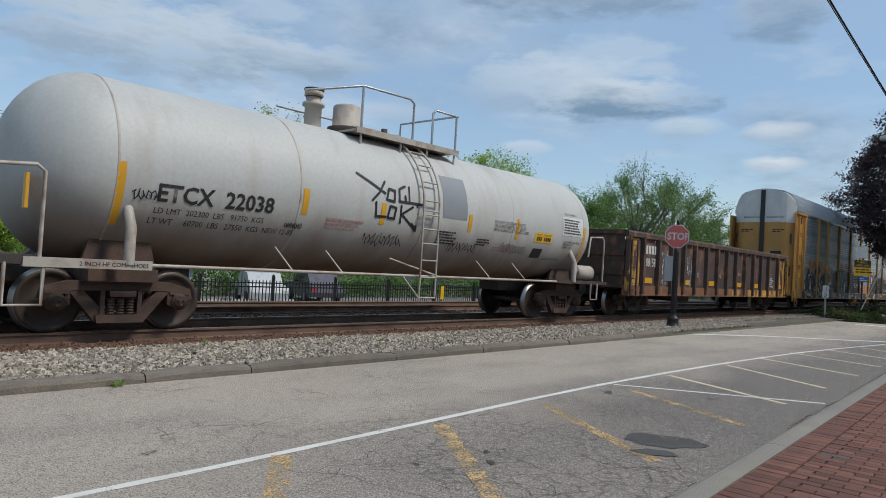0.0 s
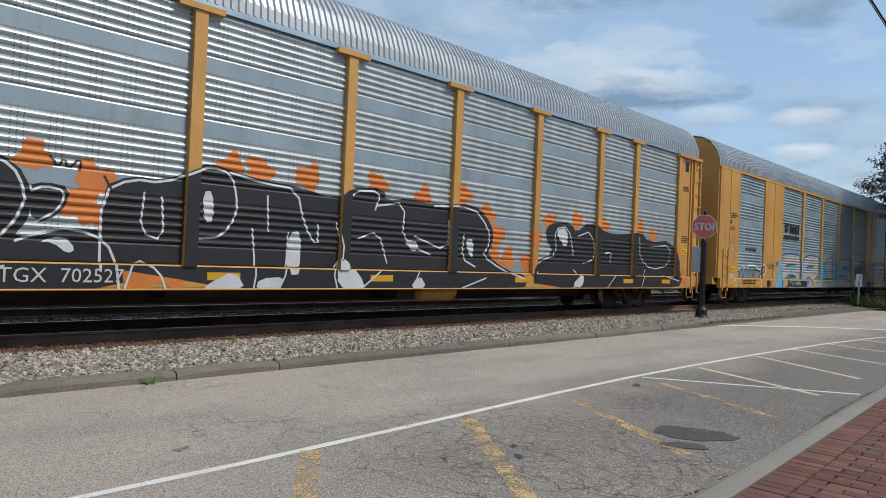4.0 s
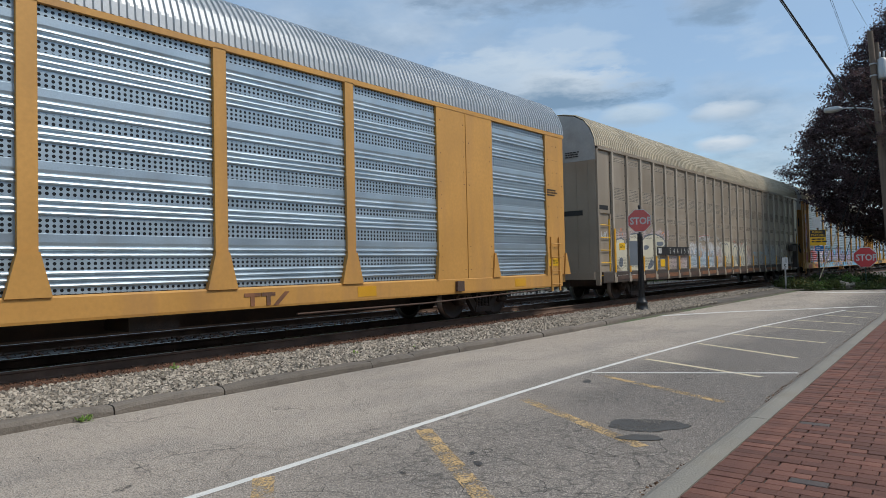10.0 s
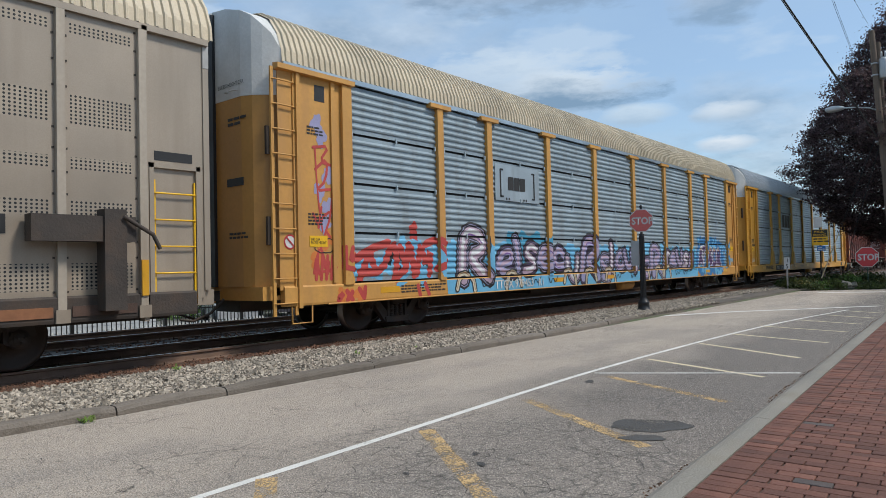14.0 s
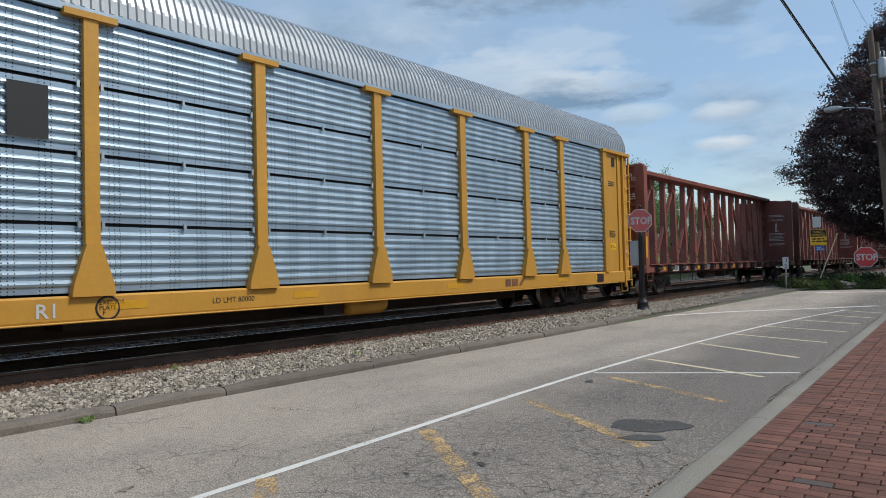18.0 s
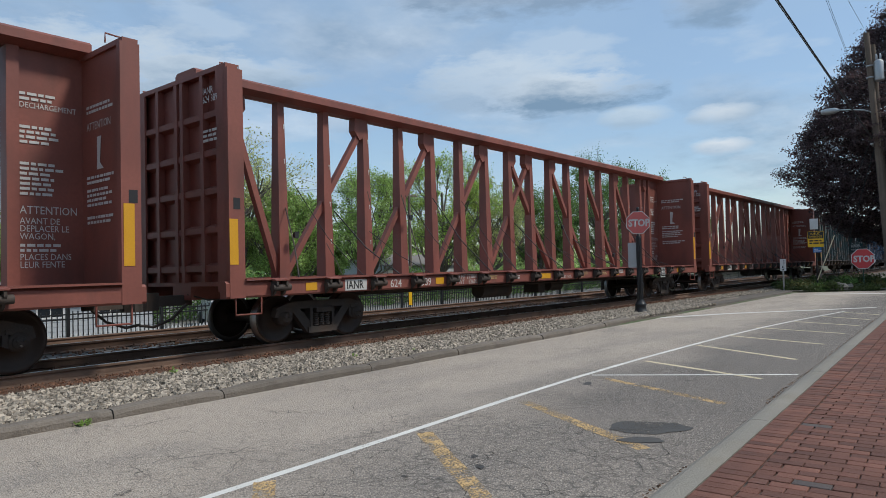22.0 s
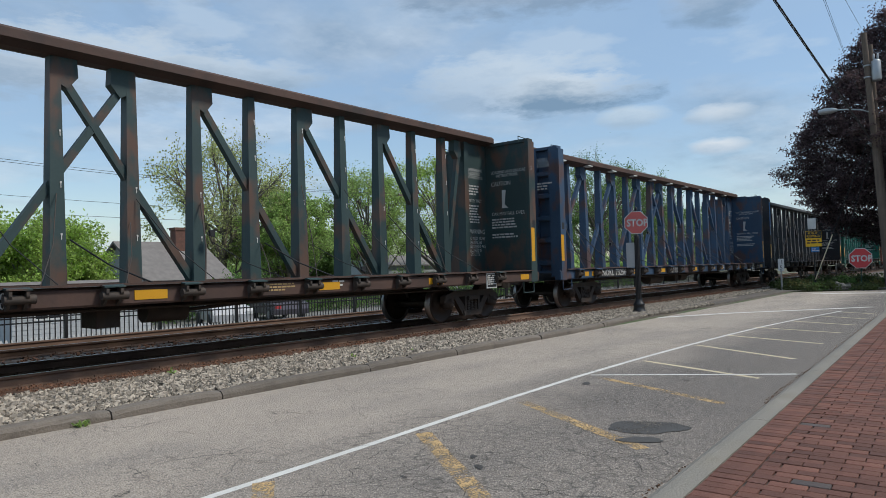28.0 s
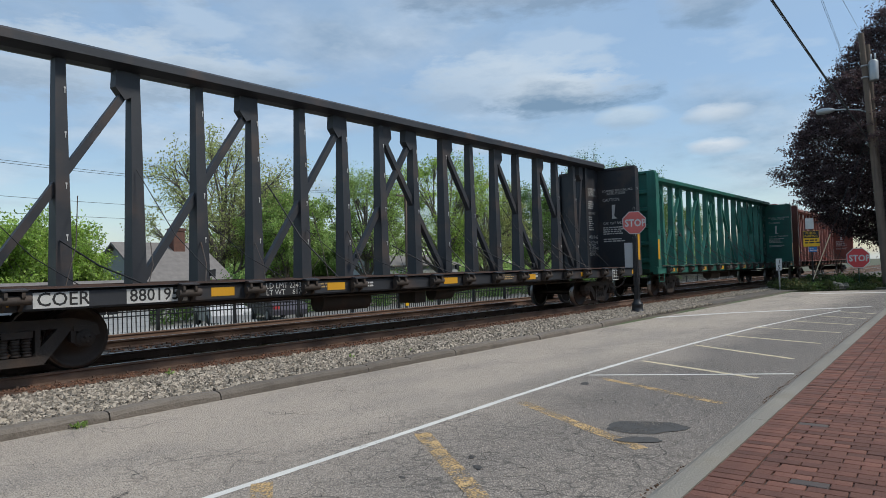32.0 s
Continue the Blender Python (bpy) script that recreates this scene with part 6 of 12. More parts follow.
def rack_post_type(name_label, x0, L, posts, rows, style, paint, roof, panel_mats, doors, group="train", flared=True):
    """Autorack with outside posts: yellow frame, corrugated panels, ladders at the corners."""
    car = railcar("autorack_car", name_label, x0, L, (3.55, L - 3.45), TRUCK_DARK, group)
    rack_base(car, L, paint, inset=0.3)
    rack_roof(car, L, roof, inset=0.34)
    bowed_doors(car, -0.16, -1, doors[0], doors[1])
    bowed_doors(car, L + 0.16, 1, doors[0], doors[1])
    a, b = posts[0], posts[-1]
    for p, q in zip(posts, posts[1:]):
        rack_panel(car, p + 0.02, q - 0.02, rows, style, panel_mats)
        if style == "gaps":
            clips = Solid()
            for i in range(1, rows):
                z = 1.03 + i * 3.87 / rows
                for x in (p + 0.16, (p + q) / 2, q - 0.16):
                    clips.box(x - 0.02, x + 0.02, -1.52, -1.49, z - 0.055, z + 0.045)
            part("panel_fixing", clips, M_GALV_DUSTY, car)
    flat = lambda y: [(1.0, y, 4.9, y)]
    FACES[car.name] = [(q0 + 0.08, q1 - 0.08, strips) for q0, q1, strips in FACES[car.name]]
    FACES[car.name] += [(x - 0.10, x + 0.10, flat(-1.561)) for x in posts[1:-1]] + [(x - 0.12, x + 0.12, flat(-1.561)) for x in (a, b)]
    FACES[car.name] += [(0.62, a - 0.12, flat(-1.491)), (b + 0.12, L - 0.62, flat(-1.491)), (0.25, L - 0.25, [(0.66, -1.531, 1.0, -1.531)])]
    for x in posts[1:-1]:
        post(car, x, paint, gusset=flared)
    for x in (a, b):
        post(car, x, paint, gusset=False, cap=False, w=0.12)
    # plain end bays, corner posts, top brackets and ladders
    for lo, hi, k in ((0.62, a - 0.12, -1), (b + 0.12, L - 0.62, 1)):
        bay = part("end_bay", Solid().box(lo, hi, -1.49, -1.45, 1.0, 4.9), paint, car)
        part("stiffener", Solid().box((lo + hi) / 2 + 0.25, (lo + hi) / 2 + 0.33, -1.53, -1.49, 1.05, 4.85), paint, bay)
        part("slot", Solid().box((lo + hi) / 2 - 0.12, (lo + hi) / 2 + 0.12, -1.494, -1.488, 4.42, 4.72), M_BLACK, bay)
        part("corner_bracket", Solid().along_x([(-1.45, 4.82), (-1.60, 4.84), (-1.60, 4.93), (-1.45, 4.95)], min(lo, hi) - 0.5 if k < 0 else lo - 0.3, hi + 0.3 if k < 0 else hi + 0.5), paint, car)
        x = 0.28 if k < 0 else L - 0.62
        part("corner_plate", Solid().box(x - (0.10 if k < 0 else 0.0), x + (0.34 if k < 0 else 0.44), -1.492, -1.474, 0.95, 4.9), paint, car)
        part("corner_post", Solid().box(x + (0.26 if k < 0 else 0.0), x + (0.34 if k < 0 else 0.08), -1.56, -1.40, 0.62, 4.9), paint, car)
        ladder(car, 0.05 if k < 0 else L - 0.52, 0.52 if k < 0 else L - 0.05, -1.5, 0.5, 4.86, 10, paint, hang=0.05)
        part("print", small_print(Solid(), lo + 0.2, -1.494, 3.9, 0.4, 3, 0.06, random.Random(int(x0))), M_LETTER_K, car)
        part("print", small_print(Solid(), lo + 0.2, -1.494, 2.3, 0.45, 4, 0.06, random.Random(int(x0) + 1)), M_LETTER_K, car)
        part("warning_plate", Solid().box(lo + 0.22, lo + 0.64, -1.498, -1.49, 1.72, 1.92), M_SIGN_YELLOW, car, "small yellow warning plate")
        lettering("lettering", "THIS CAR\nEXCESS HEIGHT", 0.05, M_LETTER_K, car, (lo + 0.24, -1.502, 1.83), squeeze=0.72)
        step(car, (lo if k < 0 else hi) - 0.2, (lo if k < 0 else hi) + 0.25, -1.5, 0.35, 0.9, paint)
    for x in (2.6, 9.4, 12.6, 16.9, 21.8, 24.1):
        part("reflector", Solid().box(x, x + 0.55, -1.536, -1.53, 0.80, 0.92), M_REFLECT, car)
    part("sill_print", small_print(Solid(), 3.2, -1.532, 0.9, 1.6, 3, 0.06, random.Random(3)), M_LETTER_K, car)
    part("air_reservoir", Solid().turned([(14.1, 0.0), (14.12, 0.17), (14.2, 0.21), (15.1, 0.21), (15.18, 0.17), (15.2, 0.0)], (0, -1.15, 0.58), "x", 16), paint, car)
    part("sill_rod", Solid().tube([(1.2, -1.56, 0.66), (L - 1.2, -1.56, 0.66)], 0.016, 6), paint, car)
    return car


def rack_flush_type(name_label, x0, L, bays, cols, paint, panel_mats, style, rows, doors, flared=True):
    """Autorack with flush yellow sheet between recessed corrugated bays."""
    car = railcar("autorack_car", name_label, x0, L, (3.52, L - 3.45), TRUCK_DARK, "train")
    rack_base(car, L, paint, eave=paint)
    rack_roof(car, L, M_ROOF, 0.12)
    end_doors(car, 0.02, -1, doors[0], doors[1], dark=False)
    end_doors(car, L - 0.02, 1, doors[0], doors[1], dark=False)
    for a, b in bays:
        rack_panel(car, a, b, rows, style, panel_mats)
    edges = [0.05] + [e for bay in bays for e in bay] + [L - 0.05]
    for a, b in zip(edges[::2], edges[1::2]):
        if b - a > 0.8:
            sheet = part("side_sheet", Solid().box(a, b, -1.52, -1.45, 1.0, 4.92), paint, car)
            n = max(1, round((b - a) / 1.0))
            for i in range(1, n):
                x = a + (b - a) * i / n
                part("seam", Solid().box(x - 0.015, x + 0.015, -1.535, -1.52, 1.02, 4.9), paint, sheet)
            rv = Solid()
            rng = random.Random(int(a * 10))
            for x in (a + 0.12, (a + b) / 2 - 0.1, (a + b) / 2 + 0.1, b - 0.12):
                for z in (1.2, 1.5, 1.75, 2.6, 2.9, 3.2, 3.5, 3.85, 4.2, 4.6):
                    if rng.random() < 0.6:
                        rv.box(x - 0.010, x + 0.010, -1.526, -1.519, z, z + 0.018)
            part("bolts", rv, M_CAST_RUST, sheet)
        else:
            part("side_post", Solid().box(a, b, -1.53, -1.45, 1.0, 4.92), paint, car)
        FACES[car.name].append((a, b, [(1.0, -1.521 if b - a > 0.8 else -1.531, 4.9, -1.521 if b - a > 0.8 else -1.531)]))
    FACES[car.name].append((0.25, L - 0.25, [(0.66, -1.531, 1.0, -1.531)]))
    for a, b in zip(edges[::2], edges[1::2]):
        if flared and b - a < 0.8:
            part("gusset", Solid().along_y([(a - 0.16, 1.0), (b + 0.16, 1.0), (b + 0.01, 1.6), (a - 0.01, 1.6)], -1.56, -1.45), paint, car)
        elif flared:
            for x, k in ((a, -1), (b, 1)):
                part("gusset", Solid().along_y([(x - 0.1, 1.0), (x + 0.1 + 0.12 * k, 1.0), (x + 0.03, 1.6), (x - 0.03, 1.6)], -1.56, -1.45), paint, car)
    ladder(car, 0.42, 0.85, -1.54, 0.55, 2.05, 4, paint, hang=0.06)
    ladder(car, L - 0.85, L - 0.42, -1.54, 0.55, 2.05, 4, paint, hang=0.06)
    for x in (1.05, L - 0.98):
        part("warning_plate", Solid().box(x, x + 0.5, -1.535, -1.525, 1.25, 1.45), M_SIGN_YELLOW, car, "small yellow warning plate")
        lettering("lettering", "THIS CAR\nEXCESS HEIGHT", 0.05, M_LETTER_K, car, (x + 0.03, -1.54, 1.36), squeeze=0.85)
        part("print", small_print(Solid(), x, -1.526, 3.35, 0.5, 3, 0.07, random.Random(8)), M_LETTER_K, car)
    for x in (0.95, 3.6, 6.8, 10.8, 17.9, 23.4):
        part("reflector", Solid().box(x, x + 0.5, -1.538, -1.53, 0.74, 0.94), M_REFLECT, car)
    part("sill_print", small_print(Solid(), 2.3, -1.532, 0.92, 2.0, 3, 0.06, random.Random(3)), M_LETTER_K, car)
    step(car, 0.4, 0.85, -1.5, 0.3, 0.7, paint)
    part("brake_rod", Solid().tube([(16.5, -1.44, 0.50), (20.0, -1.46, 0.50), (25.3, -1.5, 0.62)], 0.02, 6), M_CAST_RUST, car)
    part("jack_pad", Solid().box(4.9, 5.15, -1.6, -1.5, 0.72, 0.95), M_CAST_RUST, car)
    part("jack_pad", Solid().box(L - 5.15, L - 4.9, -1.6, -1.5, 0.72, 0.95), M_CAST_RUST, car)
    return car


def block_piece(car):
    """Big cream letters run together, with slate undersides and counters."""
    p, rng = Paint(car), random.Random(31)
    p.haze(1.3, 5.9, 2.05, 2.5, 0.0010, "faded_pink", rng)
    p.haze(5.5, 7.9, 1.02, 1.72, 0.0010, "faded_pink", rng)
    p.fill([(1.25, 1.02), (1.25, 2.05), (1.9, 2.12), (2.0, 1.86), (2.35, 2.25), (3.1, 2.32), (3.2, 2.05), (3.55, 2.18), (4.15, 2.30), (4.9, 2.28), (5.45, 2.12), (5.5, 1.86), (4.95, 1.80), (5.0, 1.03), (3.2, 1.02)], 0.0012, "cream")
    for pts in ([(2.05, 1.86), (2.45, 2.0), (2.95, 2.02), (2.9, 1.88), (2.35, 1.74)], [(3.35, 1.78), (3.7, 1.92), (4.05, 1.84), (3.75, 1.70)], [(4.55, 2.02), (5.35, 2.05), (5.3, 1.88), (4.7, 1.88)], [(2.1, 1.04), (2.25, 1.44), (2.6, 1.52), (2.65, 1.30), (2.4, 1.22), (2.4, 1.04)],
                [(1.45, 1.2), (1.6, 1.5), (1.85, 1.42), (1.75, 1.12)], [(3.75, 1.06), (4.1, 1.36), (4.15, 1.5), (4.4, 1.46), (4.4, 1.2), (4.05, 1.04)], [(4.75, 1.04), (4.8, 1.42), (4.97, 1.42), (4.97, 1.04)]):
        p.fill(pts, 0.0016, "slate")
    for pts in ([(2.62, 1.42), (2.45, 1.36)], [(4.2, 1.44), (4.34, 1.38)]):
        p.line(pts, 0.10, 0.0018, "cream")
    p.line([(1.25, 2.05), (1.9, 2.12), (2.0, 1.86), (2.35, 2.25), (3.1, 2.32), (3.2, 2.05), (3.55, 2.18), (4.15, 2.30), (4.9, 2.28), (5.45, 2.12), (5.5, 1.86), (4.95, 1.80), (5.0, 1.04)], 0.05, 0.0020, "slate")
    p.line([(3.0, 1.05), (3.12, 1.42), (3.3, 1.5), (3.32, 1.06)], 0.03, 0.0020, "slate")
    for a, b in (((2.2, 2.12), (2.5, 2.24)), ((3.8, 2.1), (4.3, 2.22)), ((1.4, 1.9), (1.8, 2.0))):
        p.line([a, b], 0.02, 0.0022, "white")
    p.line([(5.2, 2.3), (5.35, 2.42), (5.5, 2.25)], 0.03, 0.0011, "orange")
    p.line([(1.6, 2.2), (1.7, 2.5), (1.85, 2.2)], 0.03, 0.0011, "orange")
    return p.done("graffiti", "cream block letters with slate undersides on a pink haze")


def cream_piece(car):
    """Pale faded letters and a row of cream blocks with slate sides."""
    p, rng = Paint(car), random.Random(11)
    p.haze(7.9, 12.1, 1.02, 2.02, 0.0010, "faded_white", rng)
    p.haze(8.2, 11.0, 1.05, 1.80, 0.0012, "faded_blue", rng)
    p.haze(11.0, 12.0, 1.10, 1.95, 0.0013, "faded_pink", rng)
    p.haze(9.1, 10.5, 2.12, 2.36, 0.0013, "faded_white", rng)
    p.line([(8.01, 1.50), (8.04, 1.85), (8.34, 2.04), (8.52, 2.03), (8.62, 1.60)], 0.035, 0.0022, "white")
    p.line([(8.28, 1.59), (8.41, 1.92), (8.54, 1.59)], 0.035, 0.0022, "white")
    p.line([(8.60, 1.59), (8.76, 2.07), (9.03, 2.08)], 0.035, 0.0022, "white")
    p.line([(9.09, 1.50), (9.18, 2.03), (9.51, 2.04), (9.69, 1.43)], 0.035, 0.0022, "white")
    p.line([(9.13, 2.27), (9.95, 2.36), (10.48, 2.43), (10.53, 2.23)], 0.035, 0.0022, "white")
    p.line([(9.16, 2.20), (9.39, 2.14), (10.01, 2.24)], 0.035, 0.0022, "white")
    p.line([(10.03, 1.28), (10.20, 1.92), (10.41, 2.07), (10.60, 1.60), (10.75, 1.99)], 0.035, 0.0022, "white")
    p.line([(10.57, 1.59), (10.79, 2.05), (10.92, 1.49), (11.12, 2.00), (11.22, 1.60)], 0.035, 0.0022, "white")
    p.line([(11.27, 2.01), (11.50, 2.07), (11.56, 1.54), (11.73, 2.02), (12.06, 2.12)], 0.035, 0.0022, "white")
    p.line([(9.80, 1.07), (10.59, 0.99), (10.66, 1.21)], 0.035, 0.0022, "white")
    p.line([(11.33, 1.54), (11.71, 1.11), (12.04, 1.18)], 0.035, 0.0022, "white")
    p.line([(7.98, 1.09), (8.91, 1.10)], 0.035, 0.0022, "white")
    p.line([(11.58, 2.31), (12.06, 2.03)], 0.035, 0.0022, "white")
    p.line([(9.29, 1.49), (9.38, 1.84), (9.47, 1.48)], 0.045, 0.0026, "tan")
    p.line([(9.53, 1.84), (9.79, 1.84)], 0.045, 0.0026, "tan")
    p.line([(9.68, 1.82), (9.63, 1.55)], 0.045, 0.0026, "tan")
    p.line([(10.02, 1.80), (10.37, 1.76)], 0.045, 0.0026, "tan")
    p.line([(10.17, 1.76), (10.29, 1.57)], 0.045, 0.0026, "tan")
    p.line([(9.16, 2.31), (10.45, 2.40)], 0.020, 0.0026, "red")
    p.line([(7.12, 1.51), (7.18, 1.33), (7.10, 1.23)], 0.020, 0.0026, "red")
    p.line([(6.91, 1.26), (6.93, 1.08)], 0.020, 0.0026, "red")
    p.fill([(12.05, 2.07), (12.37, 2.17), (13.33, 2.14), (13.52, 2.05), (13.57, 1.14), (12.45, 1.17), (12.09, 1.54)], 0.0020, "cream")
    p.line([(12.45, 1.92), (12.76, 2.07), (13.03, 2.01), (13.19, 1.67), (12.82, 1.18), (12.55, 1.20), (12.76, 1.54), (12.44, 1.63), (12.45, 1.92)], 0.055, 0.0027, "slate")
    p.line([(12.15, 2.02), (12.35, 2.09), (12.41, 1.60), (12.18, 1.60), (12.15, 2.02)], 0.055, 0.0027, "slate")
    p.fill([(13.72, 1.96), (13.96, 2.03), (14.25, 2.05), (14.43, 1.86), (14.63, 2.09), (14.76, 2.09), (14.94, 1.80), (15.40, 2.05), (15.58, 2.13), (15.79, 2.14), (15.82, 1.77), (16.01, 1.76), (16.01, 1.52), (15.59, 1.50), (15.54, 1.09), (16.08, 1.17), (16.10, 0.99), (14.97, 1.02), (14.50, 1.01), (13.85, 0.99), (13.72, 1.00)], 0.0020, "cream")
    p.line([(13.76, 1.77), (14.00, 1.96), (14.24, 1.96), (14.40, 1.66), (14.42, 1.21), (14.44, 1.10), (14.31, 1.13), (14.18, 1.58), (14.07, 1.53), (13.91, 1.02), (13.75, 1.02), (13.76, 1.77)], 0.055, 0.0027, "slate")
    p.line([(14.45, 1.69), (14.64, 2.03), (14.74, 2.01), (15.02, 1.49), (14.93, 1.28), (14.82, 1.03), (14.63, 1.04), (14.46, 1.29), (14.45, 1.69)], 0.055, 0.0027, "slate")
    p.line([(14.99, 1.61), (15.17, 1.97), (15.45, 2.00), (15.44, 1.77), (15.18, 1.54), (15.50, 1.09), (15.26, 1.06), (15.01, 1.40), (14.99, 1.61)], 0.055, 0.0027, "slate")
    p.line([(15.44, 1.69), (15.61, 2.06), (15.77, 2.06), (15.76, 1.75), (15.97, 1.74), (15.95, 1.55), (15.59, 1.53), (15.56, 1.69), (15.44, 1.69)], 0.055, 0.0027, "slate")
    p.line([(15.73, 1.39), (16.06, 1.15), (16.06, 1.03), (15.74, 1.06), (15.73, 1.39)], 0.055, 0.0027, "slate")
    p.fill([(14.59, 1.50), (14.72, 1.50), (14.63, 1.24)], 0.0030, "slate")
    p.fill([(14.31, 1.26), (14.45, 1.23), (14.42, 1.13), (14.29, 1.14)], 0.0030, "slate")
    p.fill([(14.83, 1.03), (14.97, 1.37), (15.09, 1.04)], 0.0030, "slate")
    p.line([(13.86, 1.97), (13.96, 2.04), (14.25, 2.05), (14.43, 1.87), (14.63, 2.09), (14.76, 2.10), (14.94, 1.82), (15.40, 2.06), (15.58, 2.13), (15.80, 2.14), (15.83, 1.78), (16.02, 1.77), (16.02, 1.51)], 0.028, 0.0032, "white")
    p.line([(14.97, 1.24), (15.09, 1.13), (14.89, 1.11)], 0.028, 0.0032, "white")
    p.haze(15.9, 17.0, 1.02, 1.85, 0.0012, "faded_pink", rng)
    p.haze(16.2, 18.9, 1.02, 1.45, 0.0014, "faded_white", rng)
    p.haze(19.0, 21.3, 1.02, 2.05, 0.0011, "faded_white", rng)
    p.line([(16.12, 2.00), (16.15, 1.72), (16.00, 1.53)], 0.022, 0.0016, "red")
    p.line([(16.19, 1.39), (16.29, 1.46)], 0.022, 0.0016, "red")
    p.line([(13.93, 2.20), (14.17, 2.14)], 0.022, 0.0016, "red")
    p.line([(15.10, 2.10), (15.19, 2.06)], 0.022, 0.0016, "red")
    p.line([(17.12, 1.65), (17.49, 1.68)], 0.020, 0.0022, "sky")
    p.line([(17.31, 1.66), (17.29, 1.50)], 0.020, 0.0022, "sky")
    p.line([(17.44, 1.60), (17.58, 1.66), (17.47, 1.54), (17.62, 1.52)], 0.020, 0.0022, "sky")
    p.line([(17.71, 1.50), (17.76, 1.74), (17.84, 1.50)], 0.020, 0.0022, "sky")
    p.line([(18.00, 1.47), (18.03, 1.70), (18.23, 1.71)], 0.020, 0.0022, "sky")
    p.line([(18.03, 1.61), (18.18, 1.62)], 0.020, 0.0022, "sky")
    p.line([(18.26, 1.66), (18.26, 1.51)], 0.020, 0.0022, "sky")
    p.line([(18.36, 1.50), (18.36, 1.74), (18.48, 1.69), (18.38, 1.62), (18.51, 1.52)], 0.020, 0.0022, "sky")
    p.line([(18.67, 1.69), (18.54, 1.62), (18.68, 1.57), (18.88, 1.69)], 0.020, 0.0022, "sky")
    p.line([(19.18, 1.29), (19.27, 1.81), (19.37, 1.97), (19.56, 1.99), (19.56, 1.49), (19.70, 1.93), (19.88, 2.00), (19.91, 1.49)], 0.075, 0.0022, "faded_white")
    p.line([(19.92, 1.70), (20.06, 1.99), (20.16, 1.46)], 0.075, 0.0022, "faded_white")
    p.line([(20.28, 1.46), (20.34, 1.95), (20.54, 2.01), (20.61, 1.48)], 0.075, 0.0022, "faded_white")
    p.line([(20.60, 1.77), (20.84, 2.02), (21.02, 2.03), (21.06, 1.48)], 0.075, 0.0022, "faded_white")
    p.line([(19.16, 1.12), (19.54, 1.23), (19.94, 1.07)], 0.075, 0.0022, "faded_white")
    p.line([(20.23, 1.15), (21.07, 1.26)], 0.075, 0.0022, "faded_white")
    p.line([(21.05, 1.9), (21.2, 1.75), (21.45, 1.8), (21.4, 1.65)], 0.035, 0.0024, "white")
    p.line([(21.9, 1.45), (21.85, 1.95), (22.15, 2.05), (22.4, 2.2), (22.75, 2.15), (22.85, 1.95), (23.2, 1.9), (23.25, 1.6), (22.9, 1.4), (22.3, 1.3), (21.9, 1.45)], 0.03, 0.0020, "purple")
    p.line([(22.15, 1.95), (22.0, 1.8), (22.15, 1.65), (22.25, 1.75), (22.3, 1.95), (22.38, 1.68), (22.5, 1.9), (22.6, 1.68), (22.75, 1.9), (22.8, 1.66), (23.0, 1.95), (23.02, 1.5)], 0.035, 0.0024, "white")
    p.line([(22.2, 1.55), (22.6, 1.52), (23.1, 1.4)], 0.03, 0.0024, "white")
    return p.done("graffiti", "cream block letters with slate sides beside pale faded letters")


